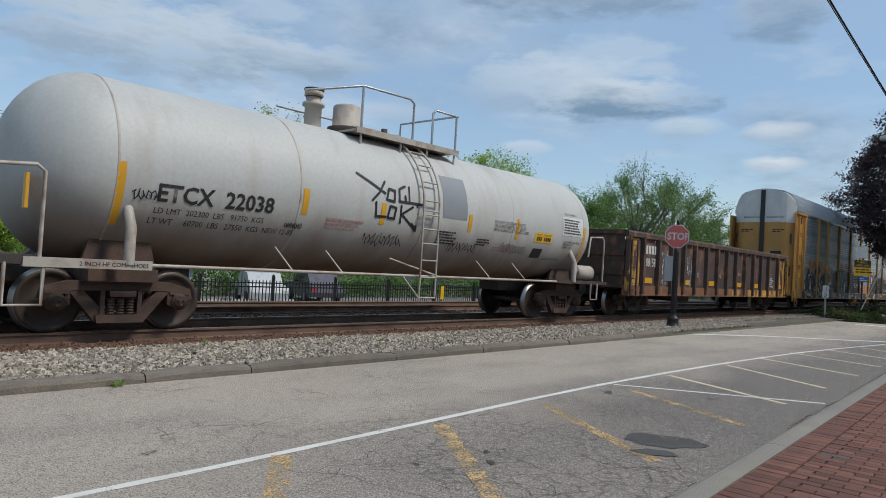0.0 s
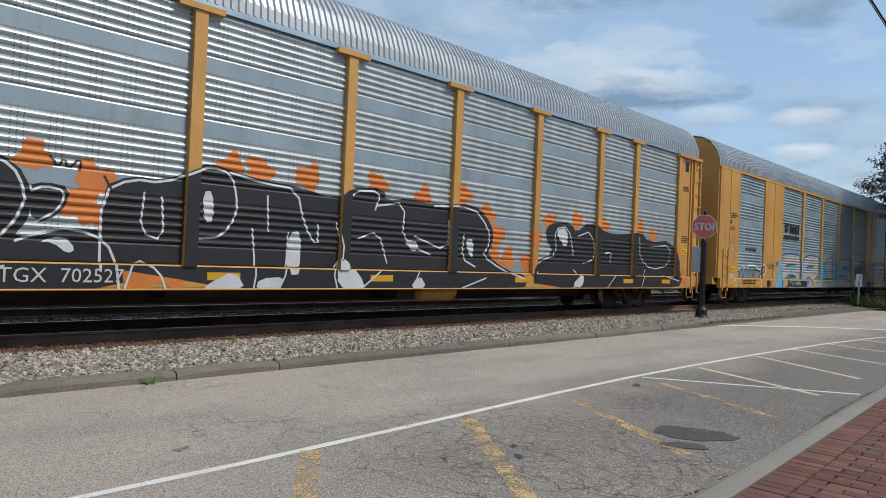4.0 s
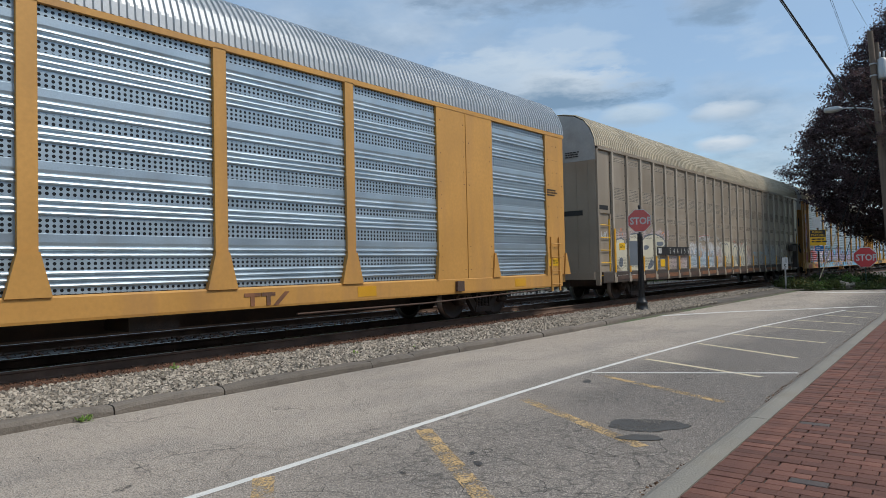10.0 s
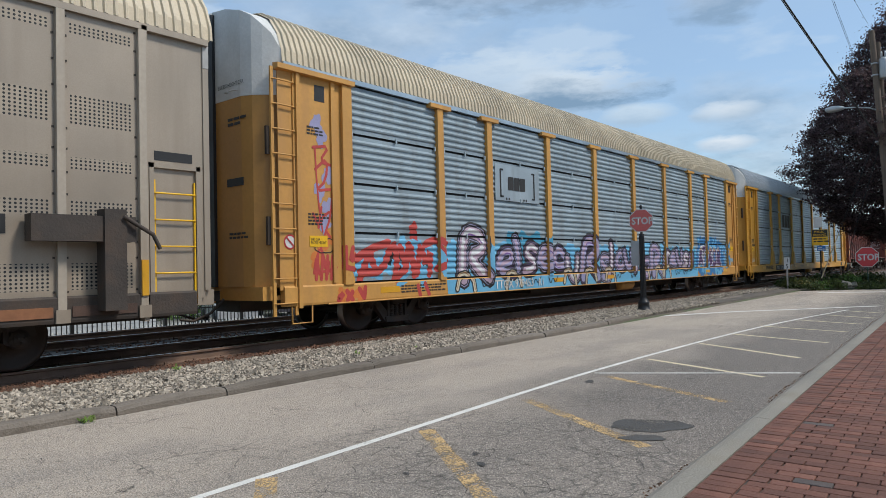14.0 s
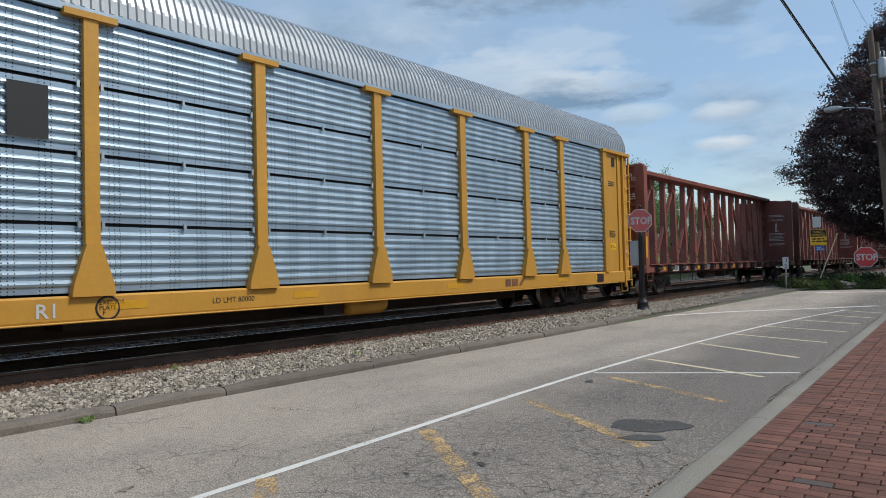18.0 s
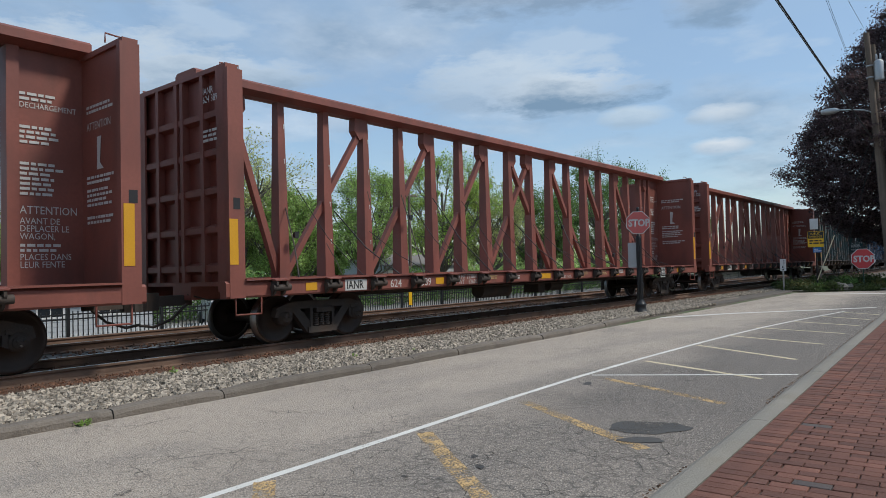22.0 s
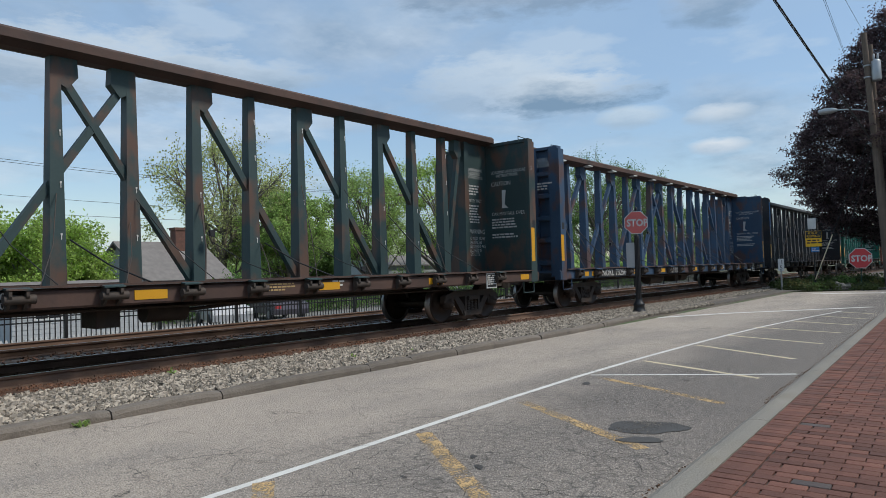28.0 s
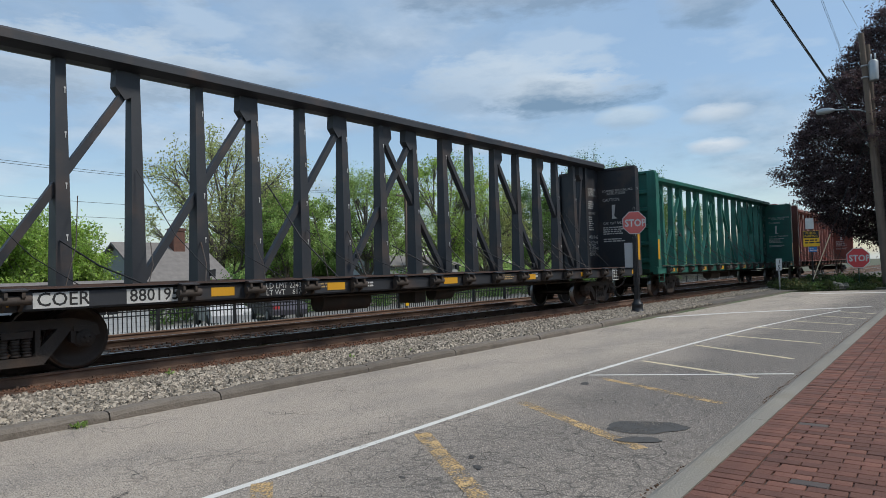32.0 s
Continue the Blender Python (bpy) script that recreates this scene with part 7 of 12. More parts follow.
def taupe_rack(x0, L):
    car = railcar("autorack_car", "dusty taupe enclosed autorack with perforated bands and sprayed lettering", x0, L, (3.56, L - 3.45), TRUCK_DARK, "train")
    rack_roof(car, L, M_ROOF_CREAM, 0.15)
    rack_base(car, L, M_TAUPE, M_CAST, eave=M_TAUPE, belly=0.54)
    end_doors(car, 0.02, -1, M_TAUPE, M_GREY_PANEL)
    end_doors(car, L - 0.02, 1, M_TAUPE, M_GREY_PANEL)
    bands = ((1.10, 1.46), (2.10, 2.31), (2.75, 2.91), (3.36, 3.77), (4.62, 4.76))
    n, a, b = 22, 1.09, 25.77
    p = (b - a) / n
    for i in range(n):
        x = a + i * p
        s = Solid()
        z = 0.96
        for lo, hi in bands + ((4.95, 4.95),):
            e = 0.14
            for u0, u1 in ((x, x + e), (x + e, x + p - e), (x + p - e, x + p)):
                s.add([(u0, -1.47, z), (u1, -1.47, z), (u1, -1.47, lo), (u0, -1.47, lo)], [(0, 1, 2, 3)], 0)
            if hi > lo:
                for u0, u1, k in ((x, x + e, 0), (x + e, x + p - e, 1), (x + p - e, x + p, 0)):
                    s.add([(u0, -1.47, lo), (u1, -1.47, lo), (u1, -1.47, hi), (u0, -1.47, hi)], [(0, 1, 2, 3)], k)
            z = hi
        part("side_panel", s.mesh("side_panel", [M_TAUPE, M_TAUPE_PERF], True), None, car)
        part("sill_strip", Solid().box(x + 0.12, x + p - 0.12, -1.545, -1.52, 0.74, 0.88), M_GOND_SILL if i % 3 else M_CAST_RUST, car)
    for i in range(n + 1):
        x = a + i * p
        pst = part("side_post", Solid().box(x - 0.055, x + 0.055, -1.537, -1.46, 0.68, 4.90), M_TAUPE_POST, car)
        if i % 2 == 0 or i < 12:
            part("reflector", Solid().box(x - 0.05, x + 0.05, -1.562, -1.536, 0.98, 1.50 if i else 2.4), M_REFLECT, pst)
        part("post_foot", Solid().box(x - 0.09, x + 0.09, -1.56, -1.45, 0.66, 0.84), M_TAUPE, pst)
        rv = Solid()
        for z in (1.06, 1.52, 1.75, 2.05, 2.38, 2.68, 3.0, 3.28, 3.85, 4.2, 4.55, 4.82):
            for k in (-0.085, 0.085):
                rv.box(x + k - 0.014, x + k + 0.014, -1.480, -1.470, z, z + 0.03)
        part("bolts", rv, M_CAST, pst)
    for lo, hi in ((0.06, a - 0.055), (b + 0.055, L - 0.06)):
        bay = part("end_bay", Solid().box(lo, hi, -1.45, -1.40, 0.9, 4.95), M_TAUPE, car)
        part("recess_frame", Solid().box(lo + 0.05, lo + 0.12, -1.50, -1.45, 0.8, 2.95).box(hi - 0.16, hi - 0.09, -1.50, -1.45, 0.8, 2.95).box(lo + 0.05, hi - 0.09, -1.50, -1.45, 2.88, 2.95), M_TAUPE, bay)
        part("slot", Solid().box(lo + 0.15, hi - 0.2, -1.456, -1.448, 3.0, 3.14), M_BLACK, bay)
        ladder(car, lo + 0.14, hi - 0.18, -1.46, 0.7, 2.7, 5, M_SIGN_YELLOW, hang=0.05, stile=0.012)
        part("corner_post", Solid().box(lo - 0.06, lo + 0.02, -1.53, -1.38, 0.6, 4.97), M_TAUPE, car)
    part("brake_box", Solid().box(L - 2.65, L - 1.3, -1.75, -1.53, 1.75, 2.1).box(L - 1.75, L - 1.45, -1.78, -1.53, 0.8, 2.2), M_CAST, car)
    part("brake_lever", Solid().tube([(L - 1.5, -1.8, 2.1), (L - 1.1, -1.84, 1.85), (L - 1.0, -1.84, 1.65)], 0.03, 6), M_CAST, car)
    part("warning_plate", Solid().box(1.55, 2.0, -1.478, -1.471, 1.72, 1.95), M_SIGN_YELLOW, car)
    lettering("lettering", "THIS CAR\nEXCESS HEIGHT", 0.05, M_LETTER_K, car, (1.58, -1.482, 1.85), squeeze=0.75)
    part("warning_plate", Solid().box(5.0, 5.42, -1.478, -1.471, 1.12, 1.38), M_SIGN_YELLOW, car)
    part("number_board", Solid().box(4.50, 7.78, -1.562, -1.535, 1.55, 1.85), M_BLACK, car)
    lettering("number_marks", "5   4   6   3   5   5", 0.200, M_LETTER_W, car, (5.68, -1.564, 1.60), label="white stencilled number")
    part("stencil_block", bars(Solid(), 4.62, -1.563, 1.60, 0.2, 2), M_LETTER_W, car)
    part("data_plate", Solid().box(L - 3.2, L - 2.85, -1.478, -1.471, 1.85, 2.1), M_BLACK, car)
    part("sill_print", small_print(small_print(Solid(), 1.25, -1.536, 0.85, 0.9, 2, 0.07, random.Random(3)), 2.3, -1.536, 0.85, 0.9, 2, 0.07, random.Random(4)), M_LETTER_W, car)
    for i in range(n):
        FACES.setdefault(car.name, []).append((a + i * p + 0.055, a + (i + 1) * p - 0.055, [(0.96, -1.471, 4.95, -1.471)]))
    for i in range(n + 1):
        FACES[car.name].append((a + i * p - 0.055, a + i * p + 0.055, [(0.96, -1.545, 4.90, -1.545)]))
    PUNCHED[car.name] = ((1.10, 1.46), (2.10, 2.31))
    block_piece(car)
    cream_piece(car)
    scrawl(car, 0.25, 2.0, 0.45, 0.35, "white", 13, -1.47)
    scrawl(car, 1.05, 1.05, 0.6, 0.4, "black", 14)
    return car


# ---- centre-beam flats ----
def centrebeam(name_label, x0, paint, seed, rusty=None, stripe_m=None, board=False, marks=("", "")):
    L = 21.6
    car = railcar("centerbeam_car", name_label, x0, L, (2.2, L - 2.2), TRUCK_DARK if not rusty else TRUCK_DARK, "train")
    rng = random.Random(seed)
    sill_paint = rusty or paint
    # deck, side sills and centre sill
    for side in (-1, 1):
        part("side_sill", Solid().along_x([(side * 1.36, 0.90), (side * 1.52, 0.90), (side * 1.54, 0.93), (side * 1.54, 1.14), (side * 1.50, 1.18), (side * 1.36, 1.18)], -0.2, L + 0.2), sill_paint, car)
    part("deck", Solid().box(-0.1, L + 0.1, -1.37, 1.37, 1.10, 1.17).box(-0.1, L + 0.1, -0.3, 0.3, 0.86, 1.10), paint, car)
    part("underframe", Solid().box(3.0, L - 3.0, -0.16, 0.16, 0.76, 0.9).tube([(7.6, -0.8, 0.72), (8.9, -0.8, 0.72)], 0.2, 12).box(10.4, 10.75, -0.9, -0.4, 0.55, 1.05).tube([(11.2, -0.7, 0.74), (11.9, -0.7, 0.74)], 0.17, 12).tube([(12.0, -0.7, 0.74), (13.6, -0.5, 0.80)], 0.03, 6).tube([(3.4, -1.0, 0.86), (18.5, -1.0, 0.80)], 0.025, 6), M_CAST, car)
    for side in (-1, 1):
        part("deck_edge", Solid().along_x([(side * 1.40, 1.185), (side * 1.60, 1.185), (side * 1.60, 1.215), (side * 1.40, 1.215)], 0.15, L - 0.15), M_DARK_RUST if paint is not M_BROWN_RED else paint, car)
    # bulkheads: plate, side flanges, ribs on the outer face
    for x, k in ((0.0, -1), (L, 1)):
        bh = part("bulkhead", Solid().box(min(x, x - k * 0.06), max(x, x - k * 0.06), -1.45, 1.45, 1.17, 4.72), paint, car)
        for side in (-1, 1):
            part("side_flange", Solid().along_z([(x - k * 0.16, side * 1.44), (x - k * 0.16, side * 1.55), (x + k * 0.13, side * 1.55), (x + k * 0.13, side * 1.44)], 0.90, 4.70).box(min(x + k * 0.13, x + k * 0.09), max(x + k * 0.13, x + k * 0.09), min(side * 1.2, side * 1.45), max(side * 1.2, side * 1.45), 1.0, 4.70), paint, bh)
            part("hand_hole", Solid().box(x - 0.05, x + 0.08, min(side * 1.553, side * 1.548), max(side * 1.553, side * 1.548), 2.36, 2.55), M_BLACK, bh)
            part("grab_iron", Solid().tube([(x + k * 0.1, side * 1.3, 4.7), (x + k * 0.1, side * 1.3, 4.82), (x - k * 0.25, side * 1.3, 4.84), (x - k * 0.25, side * 1.3, 4.7)], 0.014, 6), paint, bh)
        part("top_edge", Solid().box(min(x - k * 0.10, x + k * 0.13), max(x - k * 0.10, x + k * 0.13), -1.5, 1.5, 4.70, 4.78), paint, bh)
        for z in (1.3, 1.95, 2.6, 3.25, 3.9):
            part("stiffener", Solid().along_y([(x, z), (x + k * 0.11, z + 0.05), (x + k * 0.11, z + 0.15), (x, z + 0.2)], -1.2, 1.2), paint, bh)
        for y in (-0.75, -0.1, 0.1, 0.75):
            part("stiffener", Solid().box(min(x, x + k * 0.125), max(x, x + k * 0.125), y - 0.05, y + 0.05, 1.17, 4.7), paint, bh)
        part("strip", Solid().box(x - 0.13, x + 0.03, -1.556, -1.551, 1.45, 2.2 if k < 0 else 2.35), M_REFLECT, bh, "amber reflective strip")
        # instructions stencilled on the inner face, both sides of the beam
        if k > 0:
            far = Matrix.Translation((L - 1.02, -0.066, 0))
            near = Matrix.Translation((x - 0.066, -0.18, 0)) @ Matrix.Rotation(-math.pi / 2, 4, "Z")
            english = ((far, "LOADING AND\nUNLOADING\nINSTRUCTIONS", 3.98, 0.085), (far, "SAFETY FIRST", 3.12, 0.09), (far, "WARNING", 2.25, 0.13), (far, "DO NOT MOVE\nCAR UNLESS\nTIEDOWNS ARE\nSECURED IN\nKEYSLOTS", 2.08, 0.09),
                       (near, "LOADING AND UNLOADING\n      INSTRUCTIONS", 3.92, 0.085), (near, "CAUTION", 3.58, 0.12), (near, "CAR MAY FALL OVER", 2.75, 0.095))
            french = ((far, "DECHARGEMENT", 3.86, 0.085), (far, "ATTENTION", 2.27, 0.12), (far, "AVANT DE\nDEPLACER LE\nWAGON,", 2.12, 0.095), (far, "PLACES DANS\nLEUR FENTE", 1.58, 0.095), (near, "ATTENTION", 3.58, 0.12))
            for m, words, z, size in french if board else english:
                t = lettering("lettering", words, size, M_LETTER_W, bh, (0.06, -0.004, z), squeeze=0.85)
                t.matrix_basis = m
            for m, z, lines in ((far, 3.55, 4), (far, 3.0, 7), (near, 2.62, 4), (near, 2.2, 2)) + (((far, 4.05, 2), (far, 1.78, 2), (near, 3.92, 2), (near, 2.82, 2)) if board else ()):
                part("stencil", small_print(Solid(), 0.06, -0.002, z, 0.5 if m is far else 0.85, lines, 0.075, rng), M_LETTER_W, bh, at=m)
            part("pictogram", Solid().along_y([(0.42, 3.45), (0.55, 3.45), (0.50, 3.05), (0.62, 2.95), (0.40, 2.95), (0.42, 3.05)], -0.006, -0.002), M_LETTER_W, bh, at=near)
        elif marks[0]:
            t = lettering("lettering", marks[0] + "\n" + marks[1], 0.12, M_LETTER_W, bh, (0.1, -0.004, 4.35), squeeze=0.8)
            t.matrix_basis = Matrix.Translation((x - 0.13, -0.72, 0)) @ Matrix.Rotation(-math.pi / 2, 4, "Z")
            part("stencil", small_print(Solid(), 0.1, -0.002, 3.7, 0.4, 3, 0.08, rng), M_LETTER_W, bh, at=t.matrix_basis)
    # beam: chord, posts in tapered pairs, diagonals
    part("top_chord", Solid().along_x([(-0.11, 4.74), (-0.35, 4.80), (-0.35, 4.93), (-0.28, 4.98), (0.28, 4.98), (0.35, 4.93), (0.35, 4.80), (0.11, 4.74)], 0.03, L - 0.03), M_BROWN_RED if paint is M_BROWN_RED else M_GREEN if paint is M_GREEN else M_INK if paint is M_INK else M_DARK_RUST, car)
    xs = [(2.04 if seed in (2, 3) else 2.0 if seed == 6 else 1.92) + i * 1.18 for i in range(16)]
    for i, x in enumerate(xs):
        s = Solid()
        w0, w1, d0, d1 = 0.125, 0.075, 0.15, 0.09
        s.add([(x + a * w0, b * d0, 1.17) for a, b in ((-1, -1), (1, -1), (1, 1), (-1, 1))] + [(x + a * w1, b * d1, 4.78) for a, b in ((-1, -1), (1, -1), (1, 1), (-1, 1))], [(0, 1, 5, 4), (1, 2, 6, 5), (2, 3, 7, 6), (3, 0, 4, 7), (0, 1, 2, 3), (4, 5, 6, 7)])
        p = part("post", s, paint, car)
        slots = Solid()
        for z in (1.9, 2.7, 3.5, 4.2):
            y = -0.15 - 0.001 + (z - 1.17) / 3.53 * 0.05
            if rng.random() < 0.6:
                slots.box(x + 0.045, x + 0.057, y - 0.004, y, z, z + 0.07).box(x + 0.037, x + 0.065, y - 0.004, y, z + 0.07, z + 0.10)
        if slots.v:
            part("slot_mark", slots, M_LETTER_W, p)

    def diagonal(xa, za, xb, zb):
        d = Vector((xb - xa, 0, zb - za)).normalized()
        n = Vector((-d.z, 0, d.x)) * 0.06
        q = [(xa - n.x, za - n.z), (xa + n.x, za + n.z), (xb + n.x, zb + n.z), (xb - n.x, zb - n.z)]
        t = 0.06 if zb > za else 0.066
        part("diagonal", Solid().along_y(q, -t, t), paint, car)
        g, k = (xb, 1) if zb > za else (xa, -1)
        part("gusset", Solid().along_y([(g - k * 0.24, 4.77), (g + k * 0.04, 4.77), (g + k * 0.04, 4.34), (g - k * 0.10, 4.26), (g - k * 0.26, 4.46)], -0.094, 0.094), paint, car)

    for lo, hi, edge in ((0.06, 0.76, 0.68), (L - 1.14, L - 0.06, L - 1.06)):
        part("end_web", Solid().box(lo, hi, -0.06, 0.06, 1.17, 4.76), paint, car)
        part("post", Solid().box(edge - 0.085, edge + 0.085, -0.13, 0.13, 1.17, 4.77), paint, car)
    diagonal(0.95, 4.4, xs[0] - 0.08, 1.25)
    diagonal(xs[15] + 0.1, 1.25, L - 1.28, 4.4)
    for k in (0, 2, 4, 6):
        diagonal(xs[k] + 0.1, 1.25, xs[k + 2] - 0.08, 4.5)
    for k in (7, 9, 11, 13):
        diagonal(xs[k] + 0.08, 4.5, xs[k + 2] - 0.1, 1.25)
    # winches under the sill, tie-down cables, plates and marks
    winch = Solid().along_x([(-1.54, 1.17), (-1.71, 1.15), (-1.71, 1.09), (-1.62, 0.95), (-1.54, 0.90)], -0.13, -0.09).along_x([(-1.54, 1.17), (-1.71, 1.15), (-1.71, 1.09), (-1.62, 0.95), (-1.54, 0.90)], 0.07, 0.11).tube([(-0.17, -1.63, 1.05), (0.20, -1.63, 1.05)], 0.062, 10).mesh("winch", M_CAST)
    spots = [0.80 + i * 1.19 for i in range(17)]
    if marks[0] and not board:
        spots.remove(min(spots, key=lambda x: abs(x - 3.1)))
    for x in spots:
        part("winch", winch, None, car, at=(x, 0, 0))
        part("winch_cap", Solid().along_x([(-1.53, 1.18), (-1.72, 1.165), (-1.72, 1.185), (-1.53, 1.215)], x - 0.16, x + 0.14), paint, car)
    for i in range(0, 30):
        x = xs[i // 2] + rng.uniform(-0.1, 0.3)
        zt = rng.choice((1.9, 2.2, 2.6, 3.1))
        part("tie_cable", Solid().tube([(x, -0.15, zt), (x + (0.3 if i % 2 else -0.3), -0.8, 1.2 + (zt - 1.2) * 0.42), (x + (0.7 if i % 2 else -0.7), -1.42, 1.19)], 0.008 if i % 3 else 0.014, 5), M_CABLE if i % 2 else M_CAST, car)
        if i % 6 == 0:
            part("cable_hook", Solid().along_y([(x + 0.05, zt - 0.5), (x + 0.16, zt - 0.48), (x + 0.15, zt - 0.62), (x + 0.06, zt - 0.6)], -0.36, -0.30), M_BLACK, car)
    strips = ((1.42, 0.26), (5.05, 0.28), (9.52, 0.48), (13.95, 0.42), (17.45, 0.16), (19.55, 0.3)) if board else ((1.27, 0.24), (1.72, 0.24), (4.81, 0.42), (7.22, 0.44), (10.66, 0.5), (14.1, 0.5), (17.2, 0.5), (20.9, 0.4))
    for x, wide in strips:
        part("reflector", Solid().box(x, x + wide, -1.548, -1.541, 0.97, 1.11), M_REFLECT, car, "amber reflective strip")
    if stripe_m:
        part("mark_board", Solid().box(2.24, 2.94, -1.545, -1.541, 0.93, 1.14), stripe_m, car)
        part("mark_board", Solid().box(3.46, 4.40, -1.545, -1.541, 0.93, 1.14), stripe_m, car)
        lettering("stencil_mark", marks[0], 0.18, M_LETTER_K, car, (2.28, -1.547, 0.96), bold=0.015)
        lettering("stencil_mark", marks[1], 0.18, M_LETTER_K, car, (3.50, -1.547, 0.96), bold=0.015)
    elif board and marks[0]:
        part("mark_board", Solid().box(2.37, 2.94, -1.5425, -1.541, 0.93, 1.14), M_LETTER_W, car)
        lettering("stencil_mark", marks[0], 0.16, M_LETTER_K, car, (2.40, -1.545, 0.96), squeeze=0.86, bold=0.02)
        for word, x in zip(marks[1].split(), (3.60, 4.55)):
            lettering("stencil_mark", word, 0.165, M_LETTER_W, car, (x, -1.544, 0.95))
    elif marks[0]:
        part("mark_board", Solid().box(2.24, 4.42, -1.5425, -1.541, 0.92, 1.15), M_BLACK, car)
        lettering("stencil_mark", marks[0], 0.20, M_LETTER_W, car, (2.42, -1.545, 0.955), squeeze=1.1, bold=0.02)
        lettering("stencil_mark", marks[1], 0.20, M_LETTER_W, car, (3.39, -1.545, 0.955), squeeze=1.15, bold=0.02)
    gold = mat("faded_gold_lettering", (0.40, 0.27, 0.12), 0.7, var=0.2, bump=0)
    part("sill_print", small_print(small_print(Solid(), 6.86, -1.542, 1.08, 0.64, 2, 0.055, rng), 12.82, -1.542, 1.10, 0.72, 3, 0.05, rng), gold, car, "faded gold print")
    part("sill_print", small_print(small_print(Solid(), 8.21, -1.542, 1.06, 0.27, 2, 0.06, rng), 14.42, -1.542, 1.10, 0.3, 2, 0.07, rng), M_LETTER_W, car)
    if board:
        lettering("lettering", "LD LMT 223800\nLT WT    62600", 0.10, M_LETTER_W, car, (5.69, -1.543, 1.06), squeeze=0.95)
        lettering("lettering", "RETAINING VALVE", 0.075, M_LETTER_W, car, (10.35, -1.543, 0.96), squeeze=0.95)
        lettering("lettering", "LOADING ONLY\nSEE EQUIPMENT\nREGISTER", 0.055, gold, car, (11.72, -1.543, 1.08), squeeze=0.9)
    else:
        ld = 5.85 if stripe_m else 8.12
        part("mark_board", Solid().box(ld - 0.14, ld + 1.03, -1.5425, -1.541, 0.93, 1.15), M_BLACK, car)
        lettering("lettering", "LD LMT 224300\nLT WT    61700", 0.095, M_LETTER_W, car, (ld, -1.545, 1.05))
    plate = 17.89 if board else 19.35
    part("data_plate", Solid().box(plate, plate + 0.42, -1.56, -1.541, 0.80, 1.17), M_ROOF_WHITE, car)
    part("data_mark", Solid().box(plate + 0.03, plate + 0.39, -1.566, -1.56, 0.83, 1.14), M_BLACK, car)
    part("data_print", small_print(small_print(Solid(), plate + 0.05, -1.567, 1.09, 0.13, 5, 0.05, rng), plate + 0.23, -1.567, 1.09, 0.13, 5, 0.05, rng), M_LETTER_W, car)
    step(car, 0.0, 0.5, -1.5, 0.62, 0.92, paint)
    step(car, L - 0.5, L, -1.5, 0.62, 0.92, paint)
    return car


# ---- the train, in running order ----
tank_car()
gondola()
GALV = [M_GALV_FINE, M_GALV_PERF, M_BLACK]

rack1 = rack_post_type("yellow-framed autorack with galvanised sides and large black sprayed letters", 36.25, 26.7, [1.68, 4.45, 6.37, 9.12, 11.98, 14.8, 17.62, 20.42, 22.35, 25.1], 4, "plain", M_YELLOW, M_ROOF, [M_GALV_PALE, M_GALV_OLD, M_BLACK], (M_YELLOW_DUSTY, M_ROOF_WHITE), flared=False)
part("far_corner_plate", Solid().box(-0.28, 0.39, 1.48, 1.56, 1.0, 4.75), M_YELLOW_DUSTY, rack1)


